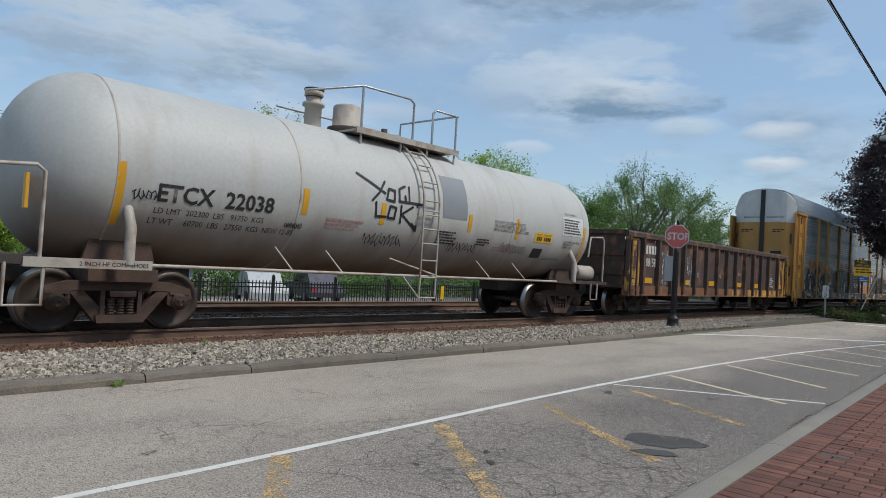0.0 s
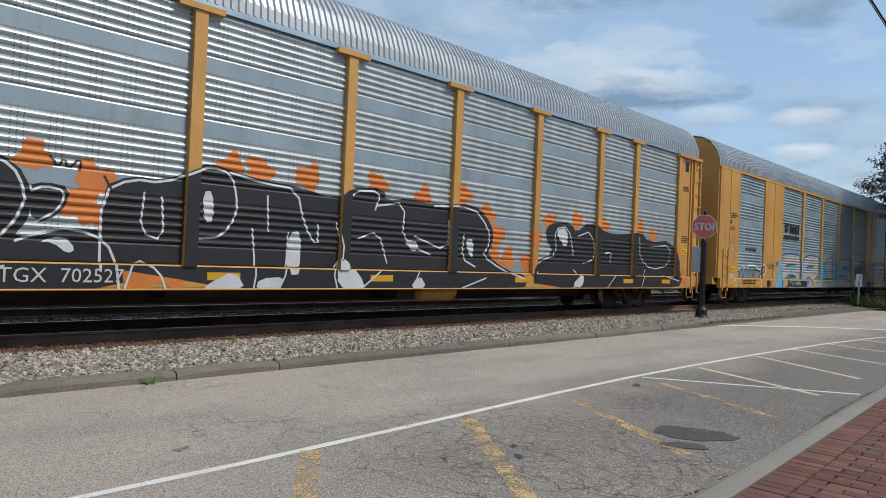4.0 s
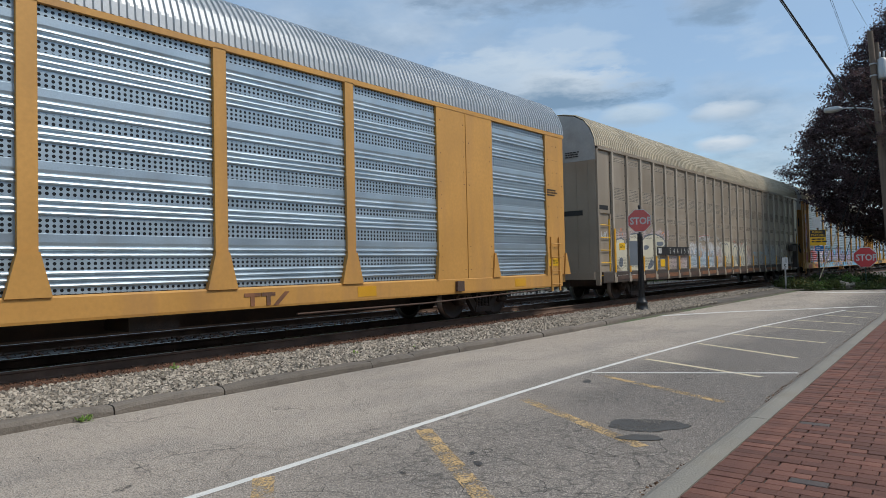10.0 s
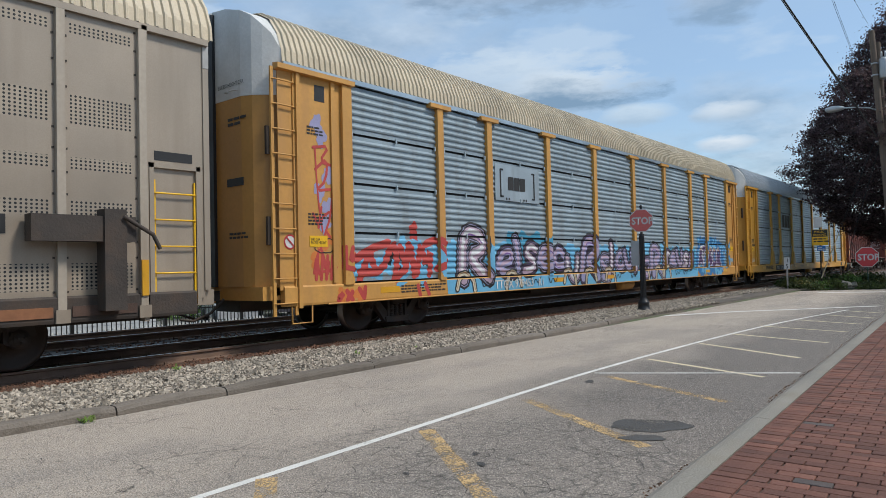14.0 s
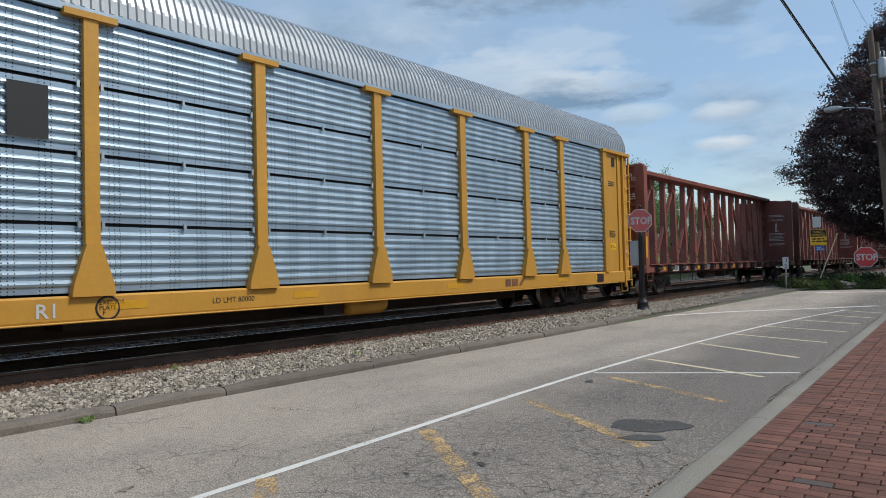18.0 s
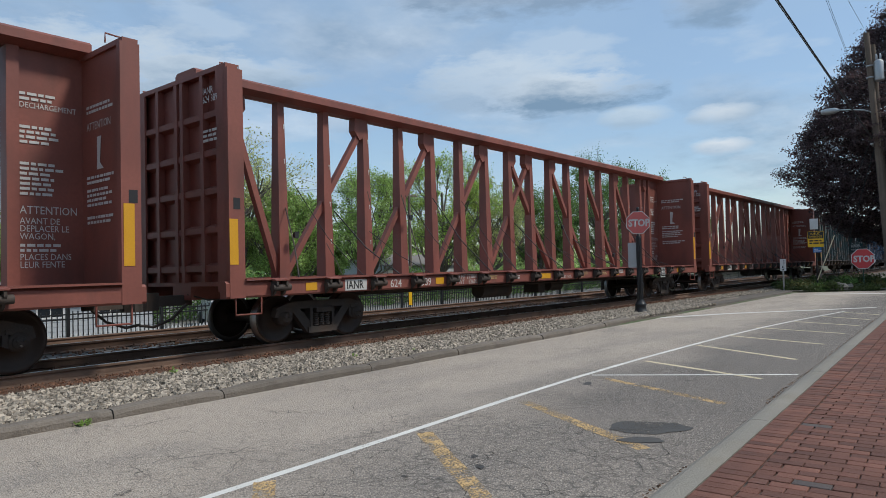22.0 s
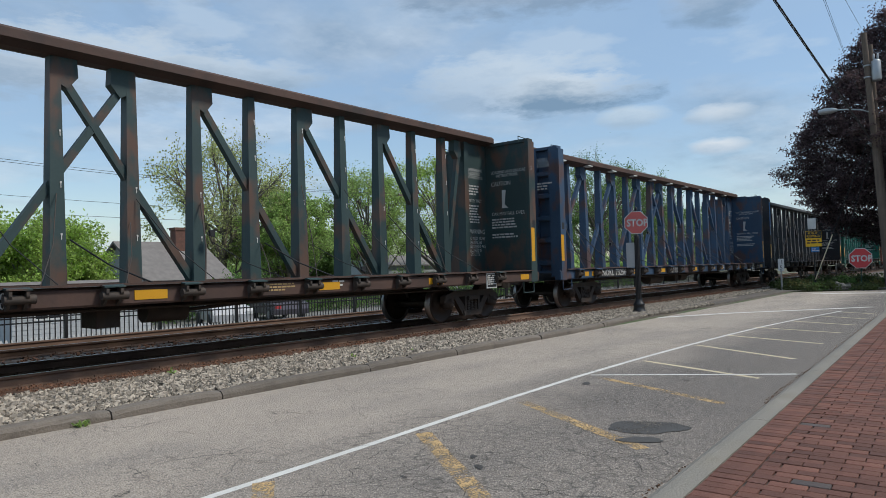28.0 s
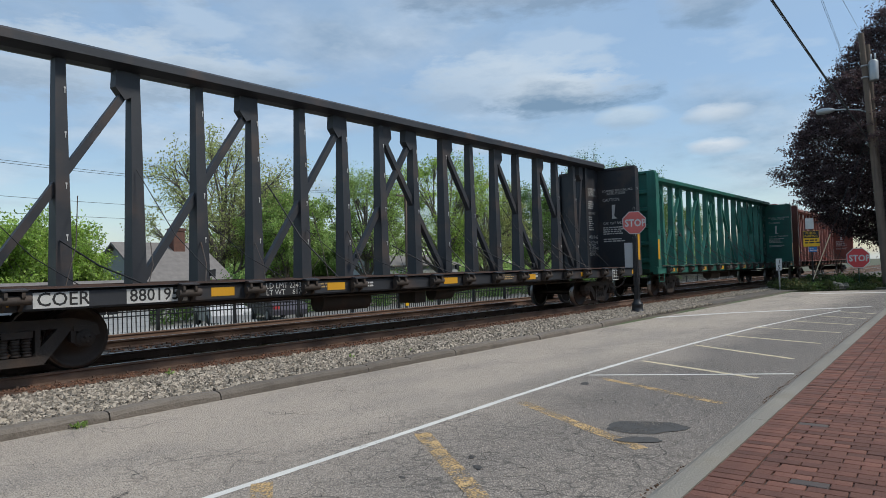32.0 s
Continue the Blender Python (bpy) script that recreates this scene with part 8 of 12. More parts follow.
def heavy_piece(car):
    """Wide black letters with white rims on an orange haze."""
    p, rng = Paint(car), random.Random(11)
    for x, z in [(3.07, 2.47), (3.27, 2.33), (3.75, 2.39), (4.06, 2.48), (3.47, 2.21), (4.96, 2.55), (5.34, 2.48), (5.80, 2.37), (6.01, 2.22), (7.02, 2.38), (5.62, 2.12)]:
        p.blot(x, z, 0.20, 0.20, 0.0016, "orange", rng)
    for x, z in [(7.62, 1.80), (8.06, 1.51), (8.51, 1.33), (8.66, 1.81), (2.05, 1.69), (2.07, 1.25), (1.72, 1.36), (1.58, 1.23), (3.02, 1.78), (5.18, 1.94), (8.82, 0.94), (8.37, 0.80), (3.57, 2.17), (7.76, 2.13)]:
        p.blot(x, z, 0.26, 0.26, 0.0017, "orange", rng)
    for x, z in [(9.74, 2.54), (10.23, 2.55), (11.18, 2.57), (12.71, 2.60), (13.92, 2.46), (15.09, 2.64), (15.91, 2.27), (16.28, 1.86), (16.67, 1.34), (17.39, 1.27)]:
        p.blot(x, z, 0.24, 0.24, 0.0016, "orange", rng)
    for x, z in [(17.71, 1.83), (18.24, 2.28), (19.44, 2.40), (20.77, 2.33), (22.73, 2.38), (23.55, 2.20), (25.04, 1.69), (25.57, 1.00), (26.34, 1.13), (16.16, 1.33), (18.19, 0.73), (18.06, 1.10)]:
        p.blot(x, z, 0.24, 0.24, 0.0017, "orange", rng)
    p.fill([(1.54, 0.60), (1.52, 1.06), (1.85, 1.41), (2.09, 1.61), (2.22, 1.88), (2.35, 2.12), (2.63, 2.30), (2.97, 2.31), (3.26, 1.99), (3.24, 1.12), (3.31, 0.60)], 0.0028, "black")
    p.fill([(1.90, 2.13), (2.00, 2.25), (2.18, 2.23), (2.29, 2.31), (2.34, 2.07), (2.26, 1.83), (2.04, 1.84), (1.91, 1.89), (1.99, 2.03)], 0.0028, "black")
    p.fill([(3.08, 0.60), (3.13, 1.45), (3.24, 1.92), (3.80, 2.13), (4.10, 2.02), (4.32, 1.63), (4.39, 0.60)], 0.0030, "black")
    p.fill([(3.98, 2.07), (4.36, 2.54), (4.73, 2.52), (5.41, 2.30), (5.36, 2.05), (5.03, 1.94), (4.98, 1.68), (5.22, 1.37), (5.64, 0.60), (4.39, 0.60), (4.30, 1.63)], 0.0030, "black")
    p.fill([(5.08, 0.60), (5.05, 1.74), (5.25, 1.92), (5.75, 2.12), (6.09, 2.01), (6.32, 2.34), (6.64, 2.37), (6.96, 2.13), (7.04, 1.64), (6.79, 1.26), (7.72, 1.55), (8.11, 1.22), (8.20, 0.60)], 0.0032, "black")
    p.fill([(6.97, 1.99), (7.16, 2.06), (7.48, 2.01), (7.38, 1.67), (7.04, 1.48)], 0.0032, "black")
    p.line([(1.52, 1.02), (1.85, 1.39), (2.11, 1.59), (2.35, 2.04), (2.64, 2.27), (2.97, 2.28), (3.24, 1.99)], 0.036, 0.0040, "white")
    p.line([(3.26, 1.95), (2.88, 1.89), (2.82, 1.71), (3.08, 1.54), (3.18, 1.41), (3.12, 1.12)], 0.036, 0.0040, "white")
    p.line([(3.36, 1.13), (3.33, 1.80), (3.80, 2.08), (4.08, 1.97), (4.27, 1.63), (4.18, 1.26), (3.98, 1.08)], 0.036, 0.0040, "white")
    p.line([(4.02, 2.07), (4.36, 2.48), (4.73, 2.46), (5.35, 2.27), (5.31, 2.09), (4.98, 1.95), (4.99, 1.82)], 0.036, 0.0040, "white")
    p.line([(5.09, 1.69), (5.25, 1.86), (5.75, 2.06), (6.07, 1.95), (6.23, 1.65), (6.15, 1.12)], 0.036, 0.0040, "white")
    p.line([(6.06, 2.02), (6.32, 2.28), (6.65, 2.31), (6.88, 2.11), (6.96, 1.70), (6.50, 1.08), (6.34, 1.13), (6.51, 1.54)], 0.036, 0.0040, "white")
    p.line([(6.86, 1.28), (7.31, 1.48), (7.78, 1.42), (8.05, 1.18), (8.12, 0.66)], 0.036, 0.0040, "white")
    p.line([(1.93, 2.12), (2.01, 2.21), (2.18, 2.19), (2.27, 2.25), (2.30, 2.07), (2.23, 1.88), (2.04, 1.88), (1.95, 1.91), (2.02, 2.03), (1.93, 2.12)], 0.030, 0.0044, "white")
    p.line([(7.01, 1.93), (7.16, 2.01), (7.41, 1.96), (7.34, 1.71), (7.07, 1.53)], 0.030, 0.0044, "white")
    p.line([(2.56, 2.15), (2.25, 1.73), (1.97, 1.34), (1.97, 1.12), (2.08, 1.06)], 0.030, 0.0044, "white")
    p.line([(2.64, 2.12), (2.31, 1.71), (2.26, 1.40), (2.33, 1.09), (2.19, 1.06), (2.15, 1.38)], 0.030, 0.0044, "white")
    p.line([(3.45, 1.58), (3.81, 1.46), (3.77, 1.24), (3.93, 1.10)], 0.030, 0.0044, "white")
    p.line([(5.36, 1.63), (5.75, 1.48), (5.73, 1.16)], 0.030, 0.0044, "white")
    p.line([(4.98, 1.82), (5.08, 1.57), (5.28, 1.37), (5.48, 1.10)], 0.030, 0.0044, "white")
    p.line([(2.93, 0.82), (3.15, 0.95), (3.21, 0.86), (2.98, 0.81), (3.74, 0.75), (3.68, 0.62)], 0.030, 0.0044, "white")
    p.line([(3.30, 0.79), (3.38, 1.02), (3.55, 1.07)], 0.030, 0.0044, "white")
    p.line([(2.34, 1.00), (2.21, 0.90), (2.14, 0.63)], 0.030, 0.0044, "white")
    p.line([(2.25, 0.91), (2.39, 0.61), (2.60, 0.62)], 0.030, 0.0044, "white")
    p.line([(4.38, 0.65), (4.45, 0.93), (4.19, 1.08)], 0.030, 0.0044, "white")
    p.line([(4.48, 0.81), (5.02, 0.62)], 0.030, 0.0044, "white")
    p.line([(5.45, 0.64), (5.59, 0.93), (5.54, 1.07)], 0.030, 0.0044, "white")
    p.line([(4.90, 1.00), (5.14, 0.80)], 0.030, 0.0044, "white")
    p.line([(6.18, 0.62), (6.27, 0.82), (6.73, 0.96)], 0.030, 0.0044, "white")
    p.line([(2.46, 0.85), (2.81, 1.07)], 0.030, 0.0044, "white")
    p.line([(4.74, 0.81), (4.64, 1.07), (4.35, 1.17)], 0.030, 0.0044, "white")
    p.fill([(2.03, 2.16), (2.14, 2.16), (2.04, 1.95)], 0.0046, "white")
    p.fill([(2.08, 1.83), (2.26, 1.82), (2.21, 1.66)], 0.0046, "white")
    p.fill([(2.12, 1.38), (2.26, 1.44), (2.33, 1.08), (2.19, 1.06)], 0.0046, "white")
    p.fill([(2.12, 1.01), (2.39, 1.00), (2.25, 0.89)], 0.0046, "white")
    p.fill([(3.13, 1.41), (3.30, 1.75), (3.42, 1.28), (3.57, 1.11), (3.12, 1.12)], 0.0046, "white")
    p.fill([(4.01, 1.08), (4.24, 1.23), (4.30, 1.09)], 0.0046, "white")
    p.fill([(4.57, 1.29), (4.81, 1.16), (5.07, 1.26), (5.11, 1.01), (4.75, 1.08)], 0.0046, "white")
    p.fill([(4.99, 1.53), (5.21, 1.42), (5.38, 1.26), (5.09, 1.36)], 0.0046, "white")
    p.fill([(7.09, 1.27), (7.40, 1.38), (7.57, 1.20), (7.46, 1.13), (7.29, 1.28)], 0.0046, "white")
    p.fill([(2.87, 1.90), (3.08, 1.95), (3.15, 1.84), (2.90, 1.81)], 0.0046, "white")
    p.fill([(2.31, 0.82), (2.51, 0.60), (2.20, 0.60)], 0.0046, "white")
    p.fill([(3.11, 1.36), (3.32, 1.42), (3.28, 1.27)], 0.0046, "white")
    p.fill([(5.24, 0.93), (5.13, 0.80), (5.09, 0.98)], 0.0046, "white")
    p.fill([(2.02, 1.21), (2.10, 1.38), (2.14, 1.07), (2.04, 1.08)], 0.0048, "orange")
    p.fill([(2.84, 1.76), (3.01, 1.82), (2.93, 1.65)], 0.0048, "orange")
    p.fill([(5.03, 1.93), (5.30, 2.03), (5.25, 1.89), (5.07, 1.82)], 0.0048, "orange")
    p.fill([(3.91, 1.02), (4.00, 1.01), (3.95, 0.87)], 0.0048, "orange")
    p.fill([(7.87, 0.62), (7.82, 2.05), (8.25, 2.27), (8.67, 2.24), (9.18, 2.47), (9.36, 2.59), (9.74, 2.52), (10.34, 2.42), (10.97, 2.40), (11.77, 2.24), (12.08, 2.50), (12.87, 2.56), (12.95, 2.33), (13.51, 2.43), (14.22, 2.36), (15.47, 2.50), (16.09, 2.09), (16.13, 1.66), (15.91, 1.41), (16.59, 1.09), (17.42, 0.93), (17.23, 0.62)], 0.0030, "black")
    p.fill([(17.64, 0.62), (17.57, 1.28), (18.47, 1.51), (18.04, 1.94), (18.27, 2.29), (19.20, 2.33), (19.43, 2.08), (20.00, 2.43), (20.84, 2.18), (21.74, 2.16), (22.84, 2.32), (23.30, 2.02), (24.81, 2.15), (25.21, 1.46), (25.54, 1.00), (25.22, 0.62)], 0.0032, "black")
    p.line([(7.87, 0.92), (7.85, 1.99), (8.25, 2.22), (8.67, 2.20), (9.18, 2.43), (9.41, 2.54), (9.74, 2.47), (9.86, 2.15), (9.87, 1.82), (9.62, 1.46), (9.26, 1.43)], 0.036, 0.0040, "white")
    p.line([(9.74, 2.48), (10.34, 2.38), (10.97, 2.35), (11.13, 1.75), (11.42, 1.37), (11.42, 1.77)], 0.036, 0.0040, "white")
    p.line([(12.12, 2.03), (12.11, 2.44), (12.82, 2.50), (12.69, 2.14)], 0.036, 0.0040, "white")
    p.line([(12.74, 2.22), (13.45, 2.35), (13.38, 1.58), (14.16, 1.35)], 0.036, 0.0040, "white")
    p.line([(14.22, 2.34), (15.42, 2.43), (15.99, 1.97), (15.98, 1.58), (15.75, 1.39), (16.53, 1.06), (17.24, 0.89)], 0.036, 0.0040, "white")
    p.line([(13.71, 1.70), (14.68, 1.42), (14.68, 2.07)], 0.036, 0.0040, "white")
    p.line([(15.16, 1.80), (15.11, 1.30), (15.56, 1.13)], 0.036, 0.0040, "white")
    p.line([(10.15, 1.63), (10.24, 0.96), (10.19, 0.65)], 0.030, 0.0042, "white")
    p.line([(10.41, 2.18), (10.44, 1.61)], 0.030, 0.0042, "white")
    p.line([(10.82, 1.60), (10.81, 0.97), (10.66, 0.65)], 0.030, 0.0042, "white")
    p.line([(11.80, 1.83), (11.98, 1.29), (11.75, 0.99), (11.85, 0.66)], 0.030, 0.0042, "white")
    p.line([(12.30, 1.58), (12.78, 1.75), (13.03, 1.15)], 0.030, 0.0042, "white")
    p.line([(13.84, 0.99), (13.69, 0.66)], 0.030, 0.0042, "white")
    p.line([(12.84, 0.99), (12.39, 0.66)], 0.030, 0.0042, "white")
    p.line([(15.87, 0.89), (15.10, 0.67)], 0.030, 0.0042, "white")
    p.line([(8.43, 2.04), (8.38, 1.48), (8.73, 1.36), (8.68, 2.00)], 0.030, 0.0042, "white")
    p.line([(8.19, 0.65), (8.32, 1.11), (8.67, 0.93), (8.78, 0.65)], 0.030, 0.0042, "white")
    p.line([(17.69, 1.00), (17.85, 1.32), (18.59, 1.49), (18.45, 2.13), (19.08, 2.24), (19.32, 1.51)], 0.030, 0.0042, "white")
    p.line([(19.52, 2.01), (20.16, 2.18), (20.37, 1.45), (19.81, 1.31)], 0.030, 0.0042, "white")
    p.line([(22.75, 2.16), (22.77, 1.51), (23.53, 1.20), (24.64, 1.36), (24.71, 2.00), (23.45, 1.89)], 0.030, 0.0042, "white")
    p.line([(23.13, 1.19), (22.86, 0.69)], 0.030, 0.0042, "white")
    p.line([(19.36, 1.13), (19.70, 0.93), (19.30, 0.66)], 0.030, 0.0042, "white")
    p.line([(20.85, 1.61), (21.19, 1.65), (21.11, 1.34)], 0.030, 0.0042, "white")
    p.line([(24.24, 1.04), (25.28, 0.88)], 0.030, 0.0042, "white")
    p.line([(21.38, 1.01), (20.95, 0.66)], 0.030, 0.0042, "white")
    p.fill([(9.30, 2.14), (9.46, 2.17), (9.49, 1.70), (9.33, 1.67)], 0.0044, "white")
    p.fill([(10.28, 0.83), (10.77, 0.87), (10.68, 0.65), (10.23, 0.65)], 0.0044, "white")
    p.fill([(9.85, 0.96), (10.07, 0.64), (9.31, 0.64), (9.49, 0.79)], 0.0044, "white")
    p.fill([(10.82, 1.60), (11.08, 1.65), (11.08, 0.91), (10.82, 0.90)], 0.0044, "white")
    p.fill([(11.84, 1.28), (12.35, 0.93), (12.49, 0.64), (11.85, 0.64)], 0.0044, "white")
    p.fill([(13.38, 1.64), (13.86, 1.58), (13.74, 1.34)], 0.0044, "white")
    p.fill([(15.17, 1.72), (15.48, 1.73), (15.44, 1.22)], 0.0044, "white")
    p.fill([(19.19, 0.73), (19.79, 1.08), (19.72, 0.66)], 0.0044, "white")
    p.fill([(18.45, 2.10), (19.04, 2.20), (19.02, 1.60)], 0.0044, "white")
    p.fill([(14.07, 0.67), (13.84, 0.95), (13.59, 0.66)], 0.0044, "white")
    p.line([(7.21, 2.40), (7.30, 2.25), (7.37, 2.41), (7.42, 2.24), (7.57, 2.43), (7.57, 2.26)], 0.030, 0.0040, "black")
    p.line([(7.88, 2.21), (8.03, 1.96), (8.19, 2.14), (8.25, 1.91), (8.43, 1.86)], 0.030, 0.0040, "black")
    p.line([(8.09, 1.70), (8.23, 1.52), (8.40, 1.66), (8.55, 1.53)], 0.030, 0.0040, "black")
    return p.done("graffiti", "heavy black letters rimmed in white over orange haze")


heavy_piece(rack1)
lettering("stencil_mark", "NKCR\n5728", 0.15, M_LETTER_K, rack1, (0.82, -1.495, 2.70), bold=0.02)
lettering("stencil_mark", "TTGX  702527", 0.19, M_LETTER_W, rack1, (6.5, -1.545, 0.76))

rack2 = rack_flush_type("yellow autorack with recessed galvanised bays and pale blue sprayed letters", 64.5, 26.1, [(1.84, 4.39), (6.52, 9.06), (9.32, 11.88), (12.12, 14.70), (14.92, 17.50), (17.74, 20.27), (22.37, 24.95)], 7, M_YELLOW, [M_GALV_FINE_DUSTY, M_GALV_OLD, M_BLACK], "plain", 4, (M_YELLOW_DUSTY, M_YELLOW_DUSTY), False)


def slab_piece(car):
    """Silver slab letters cut with blue slots and outlined in cobalt, on pale blue."""
    p, rng = Paint(car), random.Random(10)
    p.fill([(5.74, 0.58), (6.00, 0.95), (6.19, 1.24), (6.31, 1.51), (6.63, 1.51), (6.69, 0.62), (6.62, 0.56)], 0.0018, "sky")
    p.fill([(9.04, 1.92), (9.34, 1.94), (9.45, 0.89), (9.22, 0.82), (9.02, 0.91)], 0.0018, "sky")
    p.fill([(7.35, 0.59), (7.43, 0.99), (8.57, 1.04), (8.40, 0.75), (7.44, 0.56)], 0.0018, "sky")
    p.fill([(10.00, 1.00), (10.64, 1.14), (10.80, 0.70), (10.04, 0.62)], 0.0018, "sky")
    for x, z in [(6.31, 1.62), (6.46, 1.57)]:
        p.blot(x, z, 0.19, 0.19, 0.0018, "sky", rng)
    for x, z in [(6.14, 1.37), (5.82, 1.08), (6.17, 1.26)]:
        p.blot(x, z, 0.11, 0.11, 0.0018, "sky", rng)
    p.fill([(11.94, 1.96), (12.13, 1.83), (12.25, 1.12), (12.17, 0.59), (11.61, 0.59), (11.84, 1.04)], 0.0018, "sky")
    p.fill([(14.74, 1.88), (14.97, 1.99), (15.05, 0.56), (14.54, 0.59), (14.53, 1.10)], 0.0018, "sky")
    p.fill([(12.19, 1.14), (12.23, 1.68), (12.65, 1.79), (12.77, 1.38), (13.03, 1.34), (13.01, 1.11)], 0.0018, "sky")
    p.fill([(14.03, 1.70), (14.41, 1.96), (14.74, 1.76), (14.65, 1.08), (14.02, 1.11)], 0.0018, "sky")
    p.fill([(17.54, 1.67), (17.80, 1.60), (18.10, 0.99), (17.89, 0.43), (17.89, 0.93), (17.50, 0.96)], 0.0018, "sky")
    p.fill([(6.67, 0.59), (9.58, 0.60), (12.31, 0.63), (12.32, 0.89), (6.67, 0.89)], 0.0022, "silver")
    p.fill([(12.21, 0.55), (17.01, 0.56), (17.02, 0.95), (12.21, 0.90)], 0.0022, "silver")
    p.fill([(6.67, 0.59), (6.69, 1.57), (6.57, 1.70), (6.83, 2.05), (7.08, 2.10), (8.55, 2.13), (8.97, 2.04), (9.11, 1.58), (9.07, 0.87), (8.53, 0.86), (8.53, 1.20), (7.23, 1.18), (7.20, 0.59)], 0.0026, "silver")
    p.line([(6.67, 0.59), (6.69, 1.57), (6.57, 1.70), (6.83, 2.05), (7.08, 2.10), (8.55, 2.13), (8.97, 2.04), (9.11, 1.58), (9.07, 0.87), (8.53, 0.86), (8.53, 1.20), (7.23, 1.18), (7.20, 0.59), (6.67, 0.59)], 0.072, 0.0030, "cobalt")
    p.line([(6.67, 0.59), (6.69, 1.57), (6.57, 1.70), (6.83, 2.05), (7.08, 2.10), (8.55, 2.13), (8.97, 2.04), (9.11, 1.58), (9.07, 0.87), (8.53, 0.86), (8.53, 1.20), (7.23, 1.18), (7.20, 0.59), (6.67, 0.59)], 0.030, 0.0036, "black")
    p.fill([(9.42, 0.88), (9.38, 1.72), (9.82, 2.12), (11.48, 2.14), (11.77, 1.98), (11.79, 1.16), (11.21, 1.09), (11.69, 0.91), (10.91, 0.83), (10.53, 1.15), (10.00, 1.09), (9.97, 0.73), (9.44, 0.76)], 0.0026, "silver")
    p.line([(9.42, 0.88), (9.38, 1.72), (9.82, 2.12), (11.48, 2.14), (11.77, 1.98), (11.79, 1.16), (11.21, 1.09), (11.69, 0.91), (10.91, 0.83), (10.53, 1.15), (10.00, 1.09), (9.97, 0.73), (9.44, 0.76), (9.42, 0.88)], 0.072, 0.0030, "cobalt")
    p.line([(9.42, 0.88), (9.38, 1.72), (9.82, 2.12), (11.48, 2.14), (11.77, 1.98), (11.79, 1.16), (11.21, 1.09), (11.69, 0.91), (10.91, 0.83), (10.53, 1.15), (10.00, 1.09), (9.97, 0.73), (9.44, 0.76), (9.42, 0.88)], 0.030, 0.0036, "black")
    p.fill([(12.99, 1.09), (13.03, 1.38), (12.77, 1.39), (12.72, 1.57), (13.35, 2.10), (13.88, 2.13), (14.03, 1.97), (13.93, 1.59), (14.05, 1.35), (14.05, 1.06)], 0.0026, "silver")
    p.line([(12.99, 1.09), (13.03, 1.38), (12.77, 1.39), (12.72, 1.57), (13.35, 2.10), (13.88, 2.13), (14.03, 1.97), (13.93, 1.59), (14.05, 1.35), (14.05, 1.06), (12.99, 1.09)], 0.072, 0.0030, "cobalt")
    p.line([(12.99, 1.09), (13.03, 1.38), (12.77, 1.39), (12.72, 1.57), (13.35, 2.10), (13.88, 2.13), (14.03, 1.97), (13.93, 1.59), (14.05, 1.35), (14.05, 1.06), (12.99, 1.09)], 0.030, 0.0036, "black")
    p.fill([(15.11, 1.16), (15.18, 1.91), (15.41, 2.09), (17.39, 2.13), (17.47, 1.72), (15.69, 1.72), (15.69, 1.60), (17.37, 1.59), (17.53, 1.34), (17.46, 0.94), (16.69, 0.97), (16.67, 1.27), (15.16, 1.23)], 0.0026, "silver")
    p.line([(15.11, 1.16), (15.18, 1.91), (15.41, 2.09), (17.39, 2.13), (17.47, 1.72), (15.69, 1.72), (15.69, 1.60), (17.37, 1.59), (17.53, 1.34), (17.46, 0.94), (16.69, 0.97), (16.67, 1.27), (15.16, 1.23), (15.11, 1.16)], 0.072, 0.0030, "cobalt")
    p.line([(15.11, 1.16), (15.18, 1.91), (15.41, 2.09), (17.39, 2.13), (17.47, 1.72), (15.69, 1.72), (15.69, 1.60), (17.37, 1.59), (17.53, 1.34), (17.46, 0.94), (16.69, 0.97), (16.67, 1.27), (15.16, 1.23), (15.11, 1.16)], 0.030, 0.0036, "black")
    p.fill([(7.28, 1.59), (8.41, 1.63), (8.41, 1.46), (7.27, 1.44)], 0.0034, "sky")
    p.fill([(10.03, 1.58), (10.99, 1.62), (10.99, 1.50), (10.03, 1.47)], 0.0034, "sky")
    p.line([(7.23, 1.62), (8.46, 1.66), (8.46, 1.51)], 0.050, 0.0038, "cobalt")
    p.line([(9.99, 1.60), (11.02, 1.65)], 0.050, 0.0038, "cobalt")
    p.line([(7.43, 0.99), (8.53, 1.04)], 0.050, 0.0038, "cobalt")
    p.line([(6.71, 0.89), (9.02, 0.88)], 0.050, 0.0038, "cobalt")
    p.line([(7.23, 1.42), (7.23, 1.62), (8.43, 1.66)], 0.050, 0.0040, "black")
    p.line([(9.99, 1.46), (9.99, 1.60), (10.99, 1.65)], 0.050, 0.0040, "black")
    p.line([(7.28, 0.57), (7.43, 1.08), (8.51, 1.15)], 0.050, 0.0040, "black")
    p.line([(10.04, 0.73), (10.21, 1.05)], 0.050, 0.0040, "black")
    p.line([(6.72, 1.63), (6.93, 1.87), (7.01, 2.05)], 0.018, 0.0042, "black")
    p.line([(7.59, 1.21), (7.75, 1.39), (8.45, 1.45), (8.93, 1.15)], 0.018, 0.0042, "black")
    p.line([(8.21, 2.09), (8.33, 1.77), (8.46, 1.68)], 0.018, 0.0042, "black")
    p.line([(11.18, 2.12), (11.00, 1.81), (9.62, 1.93)], 0.018, 0.0042, "black")
    p.line([(6.81, 0.87), (6.88, 0.61)], 0.018, 0.0042, "black")
    p.line([(10.64, 1.22), (11.10, 1.29)], 0.018, 0.0042, "black")
